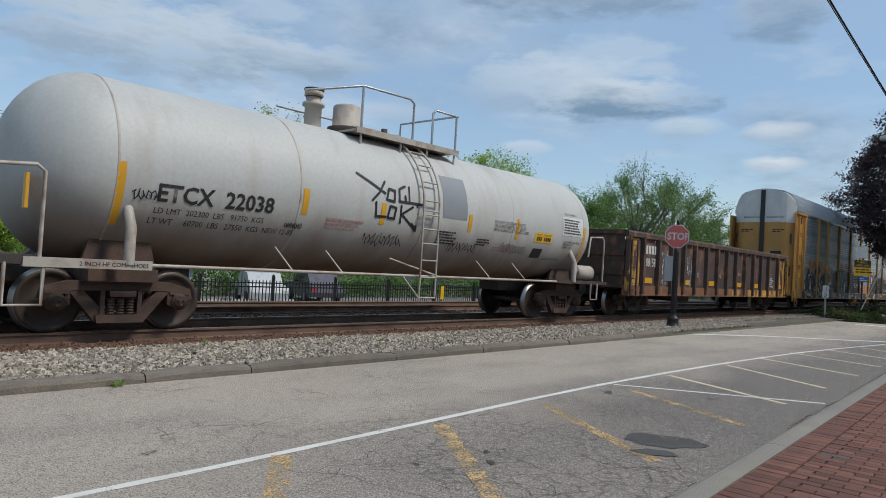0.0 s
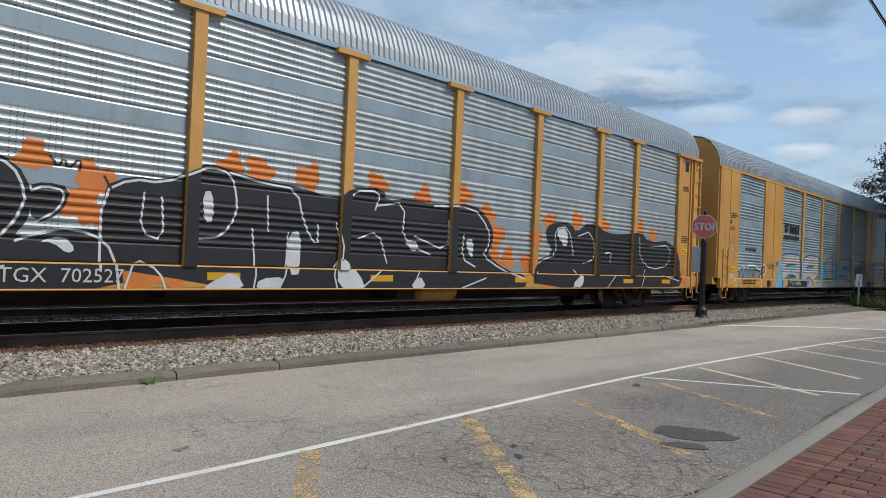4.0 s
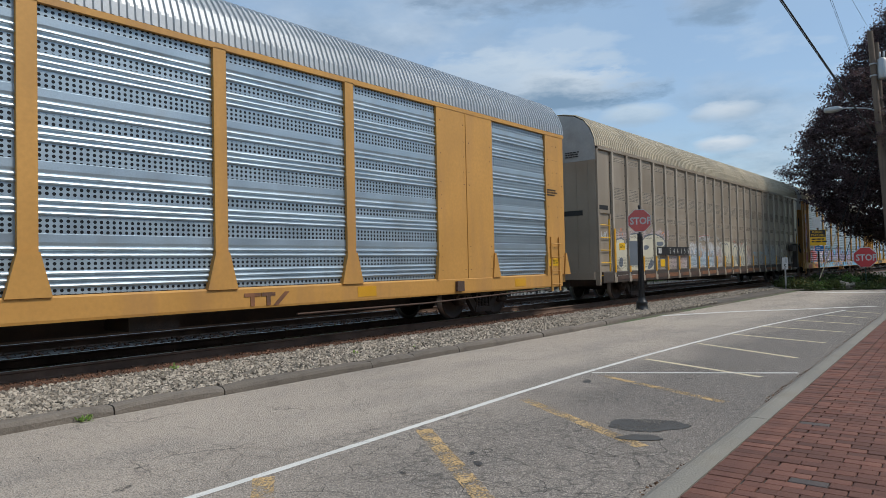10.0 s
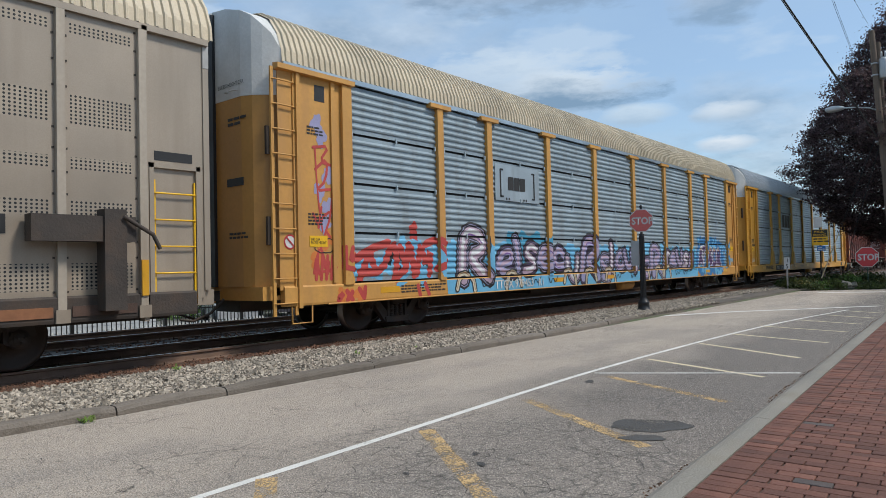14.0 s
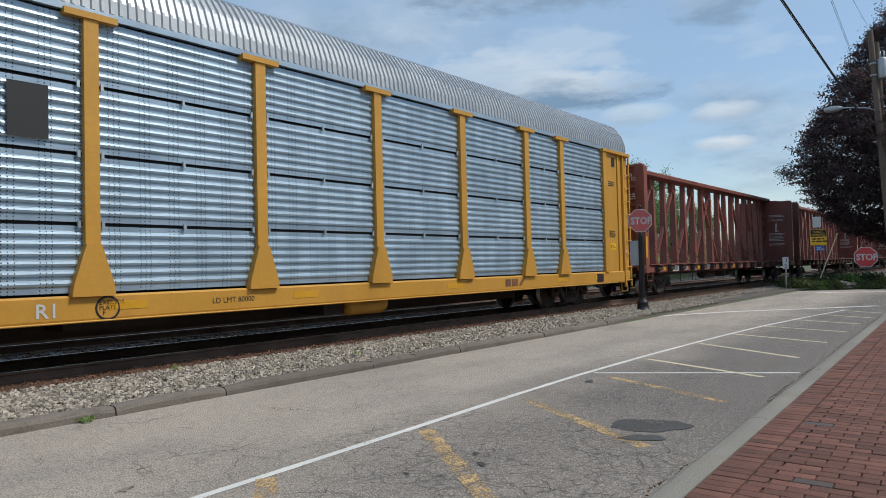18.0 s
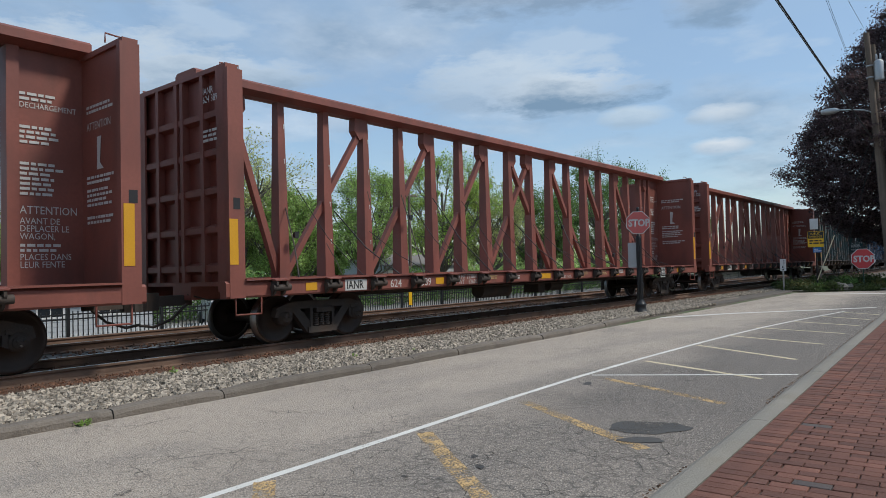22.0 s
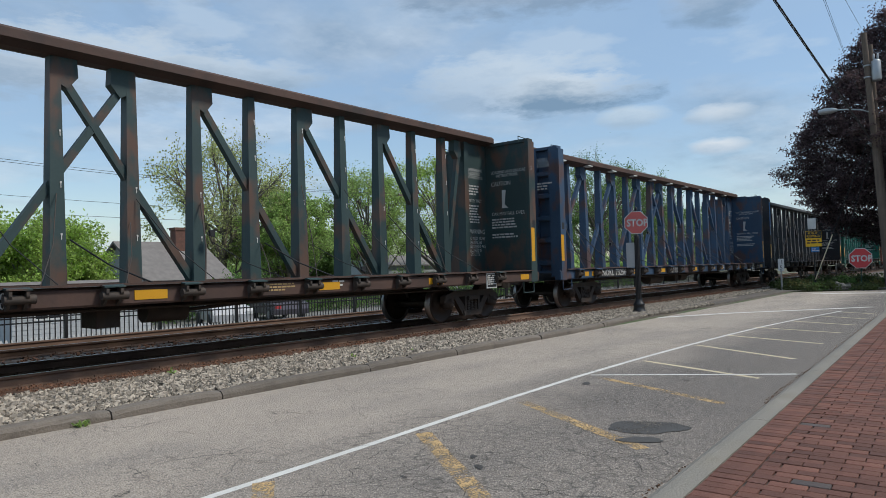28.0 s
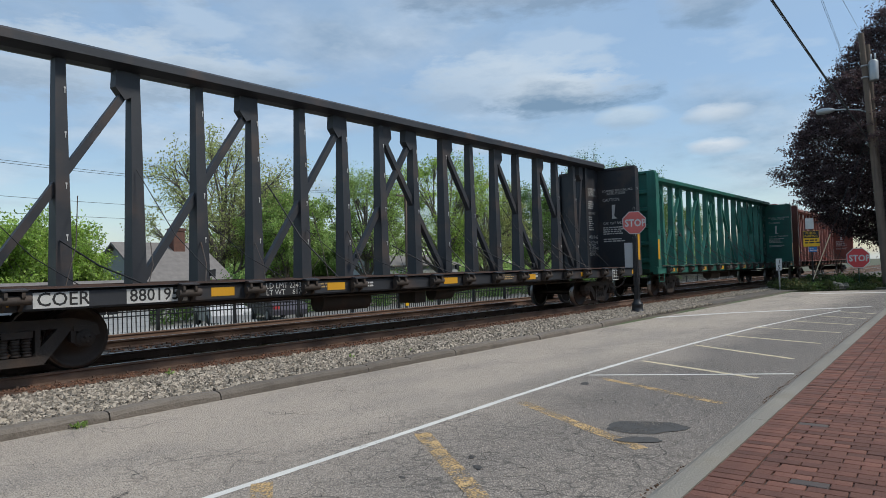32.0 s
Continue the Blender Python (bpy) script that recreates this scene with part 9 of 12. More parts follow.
    p.line([(12.24, 0.97), (12.32, 1.11), (12.98, 1.10), (13.21, 0.93), (13.38, 0.71)], 0.018, 0.0042, "black")
    p.line([(14.05, 0.60), (14.39, 0.77), (14.50, 0.99)], 0.018, 0.0042, "black")
    p.line([(12.76, 1.47), (13.16, 1.64), (13.10, 1.49)], 0.018, 0.0042, "black")
    p.line([(16.41, 2.11), (16.95, 1.79)], 0.018, 0.0042, "black")
    p.line([(15.96, 1.11), (16.31, 1.57)], 0.018, 0.0042, "black")
    p.line([(15.11, 0.91), (15.38, 0.59)], 0.018, 0.0042, "black")
    p.line([(13.88, 2.07), (13.94, 1.86)], 0.018, 0.0042, "black")
    p.fill([(15.72, 1.69), (17.38, 1.72), (17.37, 1.64), (15.72, 1.62)], 0.0034, "sky")
    p.fill([(15.88, 1.25), (16.67, 1.26), (16.67, 1.12), (15.79, 1.12)], 0.0034, "sky")
    p.fill([(7.20, 0.59), (7.39, 0.94), (7.51, 0.93), (7.34, 0.58)], 0.0032, "cobalt")
    p.fill([(10.64, 1.10), (10.80, 0.70), (10.70, 0.70), (10.55, 1.09)], 0.0032, "cobalt")
    return p.done("graffiti", "silver slab letters outlined in cobalt on pale blue")


slab_piece(rack2)


def bubble_piece(car):
    """A throw-up in thick black outlines edged with white."""
    p, rng = Paint(car), random.Random(12)
    p.line([(1.90, 0.63), (1.87, 1.18), (1.97, 1.36), (2.18, 1.29), (2.33, 1.51), (2.60, 1.40), (3.02, 1.51), (3.46, 1.55), (3.77, 1.47), (4.18, 1.32), (4.35, 1.59), (4.63, 1.54), (4.70, 1.31), (4.45, 1.15), (4.22, 1.11), (4.30, 0.77), (4.18, 0.60)], 0.075, 0.0020, "white")
    p.line([(1.95, 0.63), (1.92, 1.17), (2.00, 1.30), (2.15, 1.22), (2.09, 1.05), (1.94, 1.02)], 0.060, 0.0026, "black")
    p.line([(2.20, 1.26), (2.35, 1.44), (2.40, 1.05)], 0.060, 0.0026, "black")
    p.line([(2.55, 1.06), (2.60, 1.31), (2.78, 1.42), (2.80, 1.05)], 0.060, 0.0026, "black")
    p.line([(2.98, 1.04), (3.00, 1.35), (3.17, 1.41), (3.20, 1.04)], 0.060, 0.0026, "black")
    p.line([(3.35, 1.43), (3.38, 1.24), (3.55, 1.05), (3.78, 1.34), (3.57, 1.43), (3.50, 1.27)], 0.060, 0.0026, "black")
    p.line([(3.77, 1.36), (4.19, 1.26), (4.40, 1.51), (4.61, 1.46), (4.57, 1.27), (4.23, 1.18), (4.16, 1.03)], 0.060, 0.0026, "black")
    p.line([(2.07, 0.62), (1.92, 0.61)], 0.060, 0.0026, "black")
    p.line([(2.29, 1.02), (2.32, 0.78)], 0.030, 0.0030, "black")
    p.line([(2.59, 1.04), (2.70, 0.82), (2.77, 0.63)], 0.030, 0.0030, "black")
    p.line([(2.94, 1.03), (3.01, 0.84), (2.77, 0.62)], 0.030, 0.0030, "black")
    p.line([(3.47, 1.03), (3.50, 0.62)], 0.030, 0.0030, "black")
    p.line([(3.72, 1.04), (3.76, 0.74)], 0.030, 0.0030, "black")
    p.line([(2.39, 0.81), (2.56, 0.95), (2.47, 0.77)], 0.030, 0.0030, "black")
    p.line([(3.12, 0.99), (3.08, 0.71), (2.97, 0.65)], 0.030, 0.0030, "black")
    p.line([(2.68, 0.99), (2.74, 0.87), (2.80, 1.01)], 0.030, 0.0030, "black")
    p.line([(1.05, 2.21), (1.31, 2.17), (1.20, 1.86), (1.09, 1.80)], 0.020, 0.0032, "white")
    p.line([(1.09, 2.05), (1.37, 2.09), (1.43, 1.92)], 0.020, 0.0032, "white")
    p.line([(1.07, 1.26), (1.20, 0.98), (1.31, 1.14), (1.20, 1.25)], 0.020, 0.0032, "white")
    p.line([(1.25, 1.06), (1.34, 1.04)], 0.020, 0.0032, "white")
    p.line([(1.39, 0.80), (1.54, 1.05), (1.71, 0.79), (1.48, 0.69)], 0.020, 0.0032, "white")
    p.line([(1.45, 0.91), (1.65, 0.96)], 0.020, 0.0032, "white")
    p.line([(0.58, 1.81), (0.65, 1.89), (0.70, 1.77), (0.78, 1.89), (0.81, 1.78)], 0.020, 0.0032, "white")
    return p.done("graffiti", "thin black and white sprayed outlines")


bubble_piece(rack2)


def spiked_piece(car):
    """Black sprayed letters with jagged tops, pink rims and a pink foot."""
    p, rng = Paint(car), random.Random(12)
    for x, z in [(20.85, 2.06), (20.97, 2.07), (20.91, 1.98), (20.76, 1.94), (20.83, 1.88), (20.99, 1.99), (21.87, 2.02), (21.96, 1.98), (22.17, 2.12), (22.29, 2.08), (22.10, 2.02), (22.22, 2.03), (22.03, 2.00)]:
        p.blot(x, z, 0.10, 0.10, 0.0018, "fern", rng)
    for x, z in [(19.53, 2.05), (19.63, 2.01), (19.79, 2.09)]:
        p.blot(x, z, 0.09, 0.09, 0.0018, "fern", rng)
    p.fill([(18.05, 1.25), (18.11, 1.69), (18.58, 1.86), (19.12, 1.84), (19.31, 2.09), (19.95, 1.93), (20.28, 2.18), (20.58, 1.97), (20.80, 1.81), (21.07, 1.99), (21.62, 2.04), (22.29, 2.01), (22.58, 1.84), (22.64, 1.60), (22.46, 1.25), (22.69, 1.03), (22.27, 0.83), (21.56, 0.59), (20.05, 0.59), (18.88, 0.65), (18.70, 0.97), (18.25, 1.13)], 0.0024, "black")
    p.line([(18.16, 1.25), (18.20, 1.66), (18.59, 1.80), (19.12, 1.78), (19.34, 2.02), (19.94, 1.87)], 0.060, 0.0036, "pink")
    for x, z in [(20.71, 1.53), (20.90, 1.29), (21.35, 1.44), (21.38, 1.11), (21.73, 1.57), (21.91, 1.35), (20.08, 1.94), (20.42, 1.11)]:
        p.blot(x, z, 0.18, 0.18, 0.0028, "black", rng)
    p.line([(19.29, 1.64), (19.38, 1.81), (19.53, 1.88), (19.65, 1.92), (19.75, 2.01), (19.93, 1.85), (20.22, 2.05), (20.54, 1.83), (20.62, 1.95), (20.95, 1.69), (21.19, 1.92), (21.39, 1.72), (21.48, 1.91), (21.67, 1.85), (22.39, 1.87), (22.56, 1.78)], 0.055, 0.0036, "pink")
    p.line([(20.28, 1.41), (20.78, 0.81)], 0.055, 0.0036, "pink")
    p.line([(20.72, 1.70), (20.85, 1.72), (21.02, 1.62), (20.85, 1.49), (20.86, 1.21), (20.96, 1.09), (21.10, 1.48), (21.18, 1.65)], 0.055, 0.0036, "pink")
    p.line([(21.20, 1.79), (21.20, 1.44), (21.43, 1.11), (21.53, 1.27), (21.66, 1.10), (21.88, 0.81)], 0.055, 0.0036, "pink")
    p.line([(21.43, 1.71), (21.56, 1.61), (21.67, 1.47), (21.55, 1.27)], 0.055, 0.0036, "pink")
    p.line([(22.17, 1.86), (21.98, 1.70)], 0.055, 0.0036, "pink")
    p.line([(22.38, 1.79), (22.09, 1.52), (21.98, 1.35), (21.91, 1.09), (21.77, 1.31)], 0.055, 0.0036, "pink")
    p.line([(22.56, 1.74), (22.38, 1.59), (22.59, 1.49), (22.24, 1.26), (22.58, 1.29), (22.33, 1.01)], 0.055, 0.0036, "pink")
    p.line([(22.48, 1.63), (22.19, 1.35), (22.14, 1.22)], 0.055, 0.0036, "pink")
    p.line([(22.60, 1.15), (22.32, 0.98)], 0.055, 0.0036, "pink")
    p.line([(21.80, 1.63), (21.82, 1.52), (21.97, 1.53), (22.01, 1.69), (21.81, 1.63)], 0.055, 0.0036, "pink")
    p.line([(19.65, 1.28), (19.73, 1.10), (20.04, 1.14), (20.07, 0.99)], 0.030, 0.0038, "pink")
    p.line([(20.78, 0.80), (20.67, 0.75), (21.13, 0.76)], 0.030, 0.0038, "pink")
    p.line([(19.65, 1.71), (19.88, 1.82), (20.19, 1.62), (20.01, 1.53)], 0.030, 0.0038, "pink")
    p.line([(22.00, 1.00), (22.09, 0.81)], 0.030, 0.0038, "pink")
    p.line([(19.84, 0.95), (20.14, 1.12)], 0.030, 0.0038, "pink")
    p.line([(19.32, 1.22), (19.47, 1.60), (19.56, 1.21), (19.65, 1.28)], 0.030, 0.0038, "pink")
    p.line([(22.32, 0.77), (22.44, 0.85), (22.37, 0.59)], 0.030, 0.0038, "pink")
    p.fill([(20.36, 1.47), (20.49, 1.78), (20.59, 1.95), (20.60, 1.58), (20.46, 1.56)], 0.0040, "pink")
    p.fill([(20.21, 1.18), (20.37, 1.05), (20.17, 1.11)], 0.0040, "pink")
    p.fill([(20.98, 0.97), (21.22, 1.28), (21.16, 1.04), (21.47, 0.89)], 0.0040, "pink")
    p.fill([(19.71, 1.35), (19.79, 1.46), (19.78, 1.34)], 0.0040, "pink")
    p.fill([(19.99, 1.62), (20.20, 1.63), (20.06, 1.41), (20.03, 1.27)], 0.0040, "pink")
    p.fill([(22.29, 1.70), (22.56, 1.84), (22.58, 1.74)], 0.0040, "pink")
    p.fill([(20.51, 1.26), (20.56, 1.40), (20.60, 1.26)], 0.0040, "pink")
    p.fill([(21.82, 1.29), (21.91, 1.09), (21.99, 1.04), (21.82, 1.10)], 0.0040, "pink")
    p.fill([(22.33, 1.01), (22.60, 1.21), (22.57, 1.07)], 0.0040, "pink")
    p.fill([(22.07, 1.44), (22.19, 1.46), (22.09, 1.36)], 0.0040, "pink")
    p.line([(19.26, 0.71), (19.47, 0.87), (19.65, 0.78), (19.74, 0.88), (19.84, 0.69), (20.00, 0.81), (20.17, 0.89), (20.27, 0.70), (20.26, 0.59)], 0.120, 0.0042, "pink")
    p.line([(20.39, 0.57), (20.63, 0.74), (20.78, 0.77), (21.18, 0.83), (21.10, 0.63)], 0.120, 0.0042, "pink")
    p.line([(20.78, 0.59), (21.17, 0.66)], 0.120, 0.0042, "pink")
    p.line([(21.34, 0.61), (21.55, 0.72), (21.66, 0.55)], 0.120, 0.0042, "pink")
    p.line([(22.35, 0.59), (22.37, 0.40)], 0.120, 0.0042, "pink")
    p.line([(19.65, 1.95), (19.75, 2.06), (19.93, 1.90), (20.21, 2.12), (20.54, 1.87), (20.62, 2.01), (20.95, 1.76), (21.19, 1.98), (21.29, 1.85), (21.39, 1.78), (21.48, 2.02), (21.67, 1.91), (22.39, 1.96), (22.61, 1.82)], 0.050, 0.0034, "black")
    p.line([(19.29, 0.81), (19.47, 0.94), (19.65, 0.85), (19.74, 0.94), (19.84, 0.76), (20.00, 0.88), (20.17, 0.95), (20.31, 0.74)], 0.030, 0.0046, "black")
    p.line([(20.39, 0.63), (20.63, 0.81), (20.80, 0.83)], 0.030, 0.0046, "black")
    return p.done("graffiti", "spiky black letters rimmed in pink")


spiked_piece(rack2)
p_rows = ((22.98, 1.88, 2.45, 0.32, 0.04), (23.0, 1.58, 1.1, 0.2, 0.018), (24.3, 1.60, 1.2, 0.18, 0.018), (23.05, 1.40, 0.8, 0.17, 0.018), (24.1, 1.36, 1.3, 0.18, 0.018), (23.3, 1.18, 0.9, 0.17, 0.016), (24.5, 1.16, 0.9, 0.17, 0.016), (23.1, 0.84, 1.4, 0.13, 0.016), (24.6, 0.88, 0.9, 0.12, 0.016))
for k, (x, z, wide, tall, w) in enumerate(p_rows):
    scrawl(rack2, x - 0.56, z, wide, tall, "black", 40 + k, w=w)
part("mark_board", Solid().box(7.35, 9.9, -1.541, -1.533, 0.70, 0.95), M_BLACK, rack2)
scrawl(rack2, 4.9, 1.3, 0.8, 0.4, "black", 5)
scrawl(rack2, 5.8, 1.5, 0.3, 0.3, "black", 6)
scrawl(rack2, 2.6, 2.0, 1.1, 0.25, "black", 7, w=0.04)
scrawl(rack2, 0.95, 2.1, 0.45, 0.4, "tan", 8)
scrawl(rack2, 0.98, 0.95, 0.5, 0.3, "white", 9)
part("logo_shape", Solid().along_y([(6.75, 3.40), (7.4, 3.40), (7.25, 3.24), (6.9, 3.24)], -1.512, -1.505).along_y([(6.85, 3.18), (7.3, 3.18), (7.15, 3.02), (7.0, 3.02)], -1.512, -1.505).box(7.5, 7.7, -1.512, -1.505, 3.0, 3.4).box(7.8, 8.0, -1.512, -1.505, 3.0, 3.4).box(8.15, 8.65, -1.512, -1.505, 3.0, 3.4).box(6.75, 8.65, -1.512, -1.505, 2.74, 2.9), M_LETTER_K, rack2, "plain black emblem")
part("stencil_block", bars(Solid(), 0.92, -1.526, 2.98, 0.14, 2), M_LETTER_K, rack2)
lettering("stencil_mark", "30201", 0.15, M_LETTER_K, rack2, (0.92, -1.526, 2.76))
lettering("stencil_mark", "TTGX  698040", 0.17, M_LETTER_W, rack2, (7.5, -1.545, 0.76))

rack3 = rack_flush_type("yellow autorack with bright perforated galvanised bays and a shield emblem", 92.56, 26.1, [(1.96, 4.55), (6.69, 9.24), (9.47, 12.0), (12.25, 14.83), (15.06, 17.66), (17.88, 20.40), (22.54, 25.08)], 7, M_YELLOW, [M_GALV, M_GALV_HOLES, M_BLACK], "holes", 4, (M_GALV_DUSTY, M_YELLOW_DUSTY))


def shield(car, cx, z0, z1):
    """A plain shield: blue head, red and white upright stripes."""
    h, w = z1 - z0, 1.26
    y = -1.53
    zb = z0 + h * 0.56
    part("emblem_head", Solid().along_y([(cx - w * 0.46, zb), (cx + w * 0.46, zb), (cx + w * 0.5, z1 - 0.12), (cx + w * 0.28, z1 - 0.03), (cx, z1 - 0.10), (cx - w * 0.28, z1 + 0.0), (cx - w * 0.5, z1 - 0.12)], y - 0.006, y), mat("emblem_blue", (0.03, 0.07, 0.24), 0.5, var=0.05, bump=0), car, "blue emblem head")
    for i in range(9):
        a, b = cx - w * 0.46 + i * w * 0.92 / 9, cx - w * 0.46 + (i + 1) * w * 0.92 / 9
        lo = lambda x: z0 + h * 0.30 * (abs(x - cx) / (w * 0.5)) ** 2
        part("emblem_stripe", Solid().along_y([(a, lo(a)), (b, lo(b)), (b, zb - 0.002), (a, zb - 0.002)], y - 0.006, y), M_RED if i % 2 == 0 else M_ROOF_WHITE, car)
    part("emblem_print", bars(bars(Solid(), cx - 0.40, y - 0.007, zb + 0.36, 0.165, 6, wide=0.62), cx - 0.46, y - 0.007, zb + 0.12, 0.165, 7, wide=0.62), M_LETTER_W, car)


shield(rack3, 5.57, 3.50, 4.92)
for word, x, z in (("BUILDING", 4.63, 3.13), ("AMERICA", 4.66, 2.71)):
    lettering("lettering", word, 0.30, M_LETTER_K, rack3, (x, -1.538, z), squeeze=0.90, bold=0.035)
part("mark_board", Solid().box(7.3, 8.9, -1.545, -1.531, 0.72, 0.92), M_BLACK, rack3)
lettering("stencil_mark", "TTGX   821028", 0.14, M_LETTER_W, rack3, (7.38, -1.547, 0.755))
lettering("stencil_mark", "11028", 0.14, M_LETTER_K, rack3, (1.0, -1.526, 2.76))
part("sill_emblem", Solid().box(15.34, 15.66, -1.54, -1.532, 0.86, 0.92).box(15.46, 15.54, -1.54, -1.532, 0.70, 0.86).box(15.68, 15.96, -1.54, -1.532, 0.86, 0.92).box(15.78, 15.86, -1.54, -1.532, 0.70, 0.86).along_y([(15.92, 0.70), (16.02, 0.70), (16.26, 0.92), (16.16, 0.92)], -1.54, -1.532), M_GOND_SILL, rack3)
no_entry = Solid().turned([(-0.006, 0.0), (-0.006, 0.15)], (0.62, -1.54, 3.1), "y", 20)
part("round_sticker", no_entry, M_ROOF_WHITE, rack3)
part("sticker_ring", Solid().turned([(-0.008, 0.125), (-0.012, 0.15), (0, 0.155)], (0.62, -1.54, 3.1), "y", 20).along_y([(0.52, 3.19), (0.55, 3.21), (0.72, 3.01), (0.69, 2.99)], -1.552, -1.549), M_RED, rack3, "red ring with a slash")
scrawl(rack3, 1.2, 1.75, 0.5, 0.2, "black", 4)

taupe_rack(120.74, 26.85)

rack5 = rack_post_type("yellow autorack with weathered blue-grey sides and red and blue sprayed letters", 148.76, 26.5, [1.76, 4.57, 6.45, 9.24, 12.03, 14.85, 17.6, 20.3, 22.15, 24.92], 4, "gaps", M_YELLOW, M_ROOF_CREAM, [M_GALV_OLD, M_GALV_PERF, M_BLACK], (M_YELLOW_DUSTY, M_ROOF_WHITE), flared=False)


def loop_piece(car):
    """Rounded lilac letters, twice outlined, on a long band of sky blue with pale curls running over the sill."""
    p, rng = Paint(car), random.Random(62)
    p.haze(4.7, 20.9, 0.60, 1.90, 0.0010, "sky", rng)
    p.haze(7.2, 9.4, 1.2, 2.15, 0.0011, "teal", rng)
    p.haze(18.0, 20.8, 0.9, 1.75, 0.0011, "teal", rng)
    ring = [(0.5 + 0.42 * math.cos(a * 0.785 + 1.6), 0.5 + 0.46 * math.sin(a * 0.785 + 1.6)) for a in range(9)]
    shapes = {
        "stem": [(0.15, 0.0), (0.2, 1.0), (0.7, 0.95), (0.75, 0.6), (0.3, 0.5), (0.85, 0.0)],
        "ring": ring,
        "bow": [(0.1, 0.35), (0.2, 0.9), (0.7, 0.95), (0.85, 0.6), (0.2, 0.45), (0.35, 0.08), (0.9, 0.12)],
        "coil": [(0.9, 0.85), (0.45, 1.0), (0.15, 0.75), (0.75, 0.4), (0.6, 0.05), (0.1, 0.1)],
        "arch": [(0.1, 0.0), (0.15, 0.85), (0.5, 0.98), (0.82, 0.8), (0.88, 0.0)],
        "post": [(0.3, 0.0), (0.4, 0.55), (0.35, 1.0)],
        "cup": [(0.12, 0.98), (0.2, 0.15), (0.55, 0.02), (0.85, 0.25), (0.9, 0.98)],
    }
    row = (("stem", 5.15, 1.35, 0.85, 2.20), ("bow", 6.75, 0.75, 0.98, 1.80), ("post", 7.5, 0.5, 1.05, 2.05), ("coil", 7.95, 0.75, 1.0, 1.9), ("bow", 8.7, 0.75, 1.05, 1.85), ("ring", 9.5, 0.65, 1.1, 1.80),
           ("cup", 10.2, 0.7, 0.75, 1.55), ("stem", 11.0, 1.3, 0.80, 2.10), ("coil", 12.3, 0.7, 0.72, 1.6), ("post", 12.95, 0.5, 1.0, 2.05), ("ring", 13.45, 0.65, 1.0, 1.72), ("cup", 14.1, 0.6, 1.0, 1.75), ("arch", 14.75, 0.7, 0.98, 1.85), ("ring", 15.5, 0.65, 0.72, 1.50),
           ("stem", 16.15, 1.15, 0.78, 1.95), ("arch", 17.45, 0.6, 1.05, 1.75), ("bow", 18.1, 0.6, 1.05, 1.75), ("cup", 18.75, 0.55, 1.05, 1.75), ("coil", 19.4, 0.55, 1.0, 1.65), ("post", 20.0, 0.4, 1.0, 1.65))
    for i, (kind, x, wide, z0, z1) in enumerate(row):
        pts = rounded([(x - 0.04 + a * (wide + 0.10) + 0.16 * (b - 0.5) * math.sin(i * 2.1), z0 + 0.1 + b * (z1 - z0 - 0.2) + 0.05 * math.sin(9 * a + 3 * i)) for a, b in shapes[kind]], 2)
        fat = 0.19 if kind != "stem" else 0.27
        d = 0.0020 + i * 0.0001
        p.stroke(pts, fat + 0.23, d, "black")
        p.stroke(pts, fat + 0.11, d + 0.00002, "violet" if i % 2 else "lilac")
        p.stroke(pts, fat + 0.07, d + 0.00004, "black")
        p.stroke(pts, fat, d + 0.00006, "lilac" if i % 3 else "rose")
        p.stroke([(a, b + fat * 0.12) for a, b in pts[2:-2]], fat * 0.42, d + 0.00008, "rose" if i % 3 else "white")
        if kind in ("stem", "ring", "bow"):
            p.stroke([(a - fat * 0.1, b - fat * 0.2) for a, b in pts[len(pts) // 4:len(pts) // 2]], 0.035, d + 0.00009, "purple")
    for x, k in ((5.4, 1), (7.4, -1), (10.3, 1), (11.6, -1), (12.9, 1), (15.6, 1), (16.9, -1), (17.6, 1)):
        arc = [(x + k * 0.34 * math.cos(a * 0.5), 0.72 + 0.42 * math.sin(a * 0.5)) for a in range(7)]
        p.stroke(arc, 0.17, 0.0060, "black")
        p.stroke(arc, 0.10, 0.0061, "cream")
        p.stroke([(a, b + 0.02) for a, b in arc], 0.03, 0.0062, "tan")
    for x in (6.0, 8.2, 9.1, 13.2, 14.4, 18.4, 19.2):
        p.stroke(rounded([(x, 0.95), (x + 0.1, 0.75), (x + 0.22, 0.95), (x + 0.36, 0.78), (x + 0.5, 0.98)], 1), 0.03, 0.0063, "black")
    return p.done("graffiti", "lilac letters twice outlined on a sky-blue band")


loop_piece(rack5)


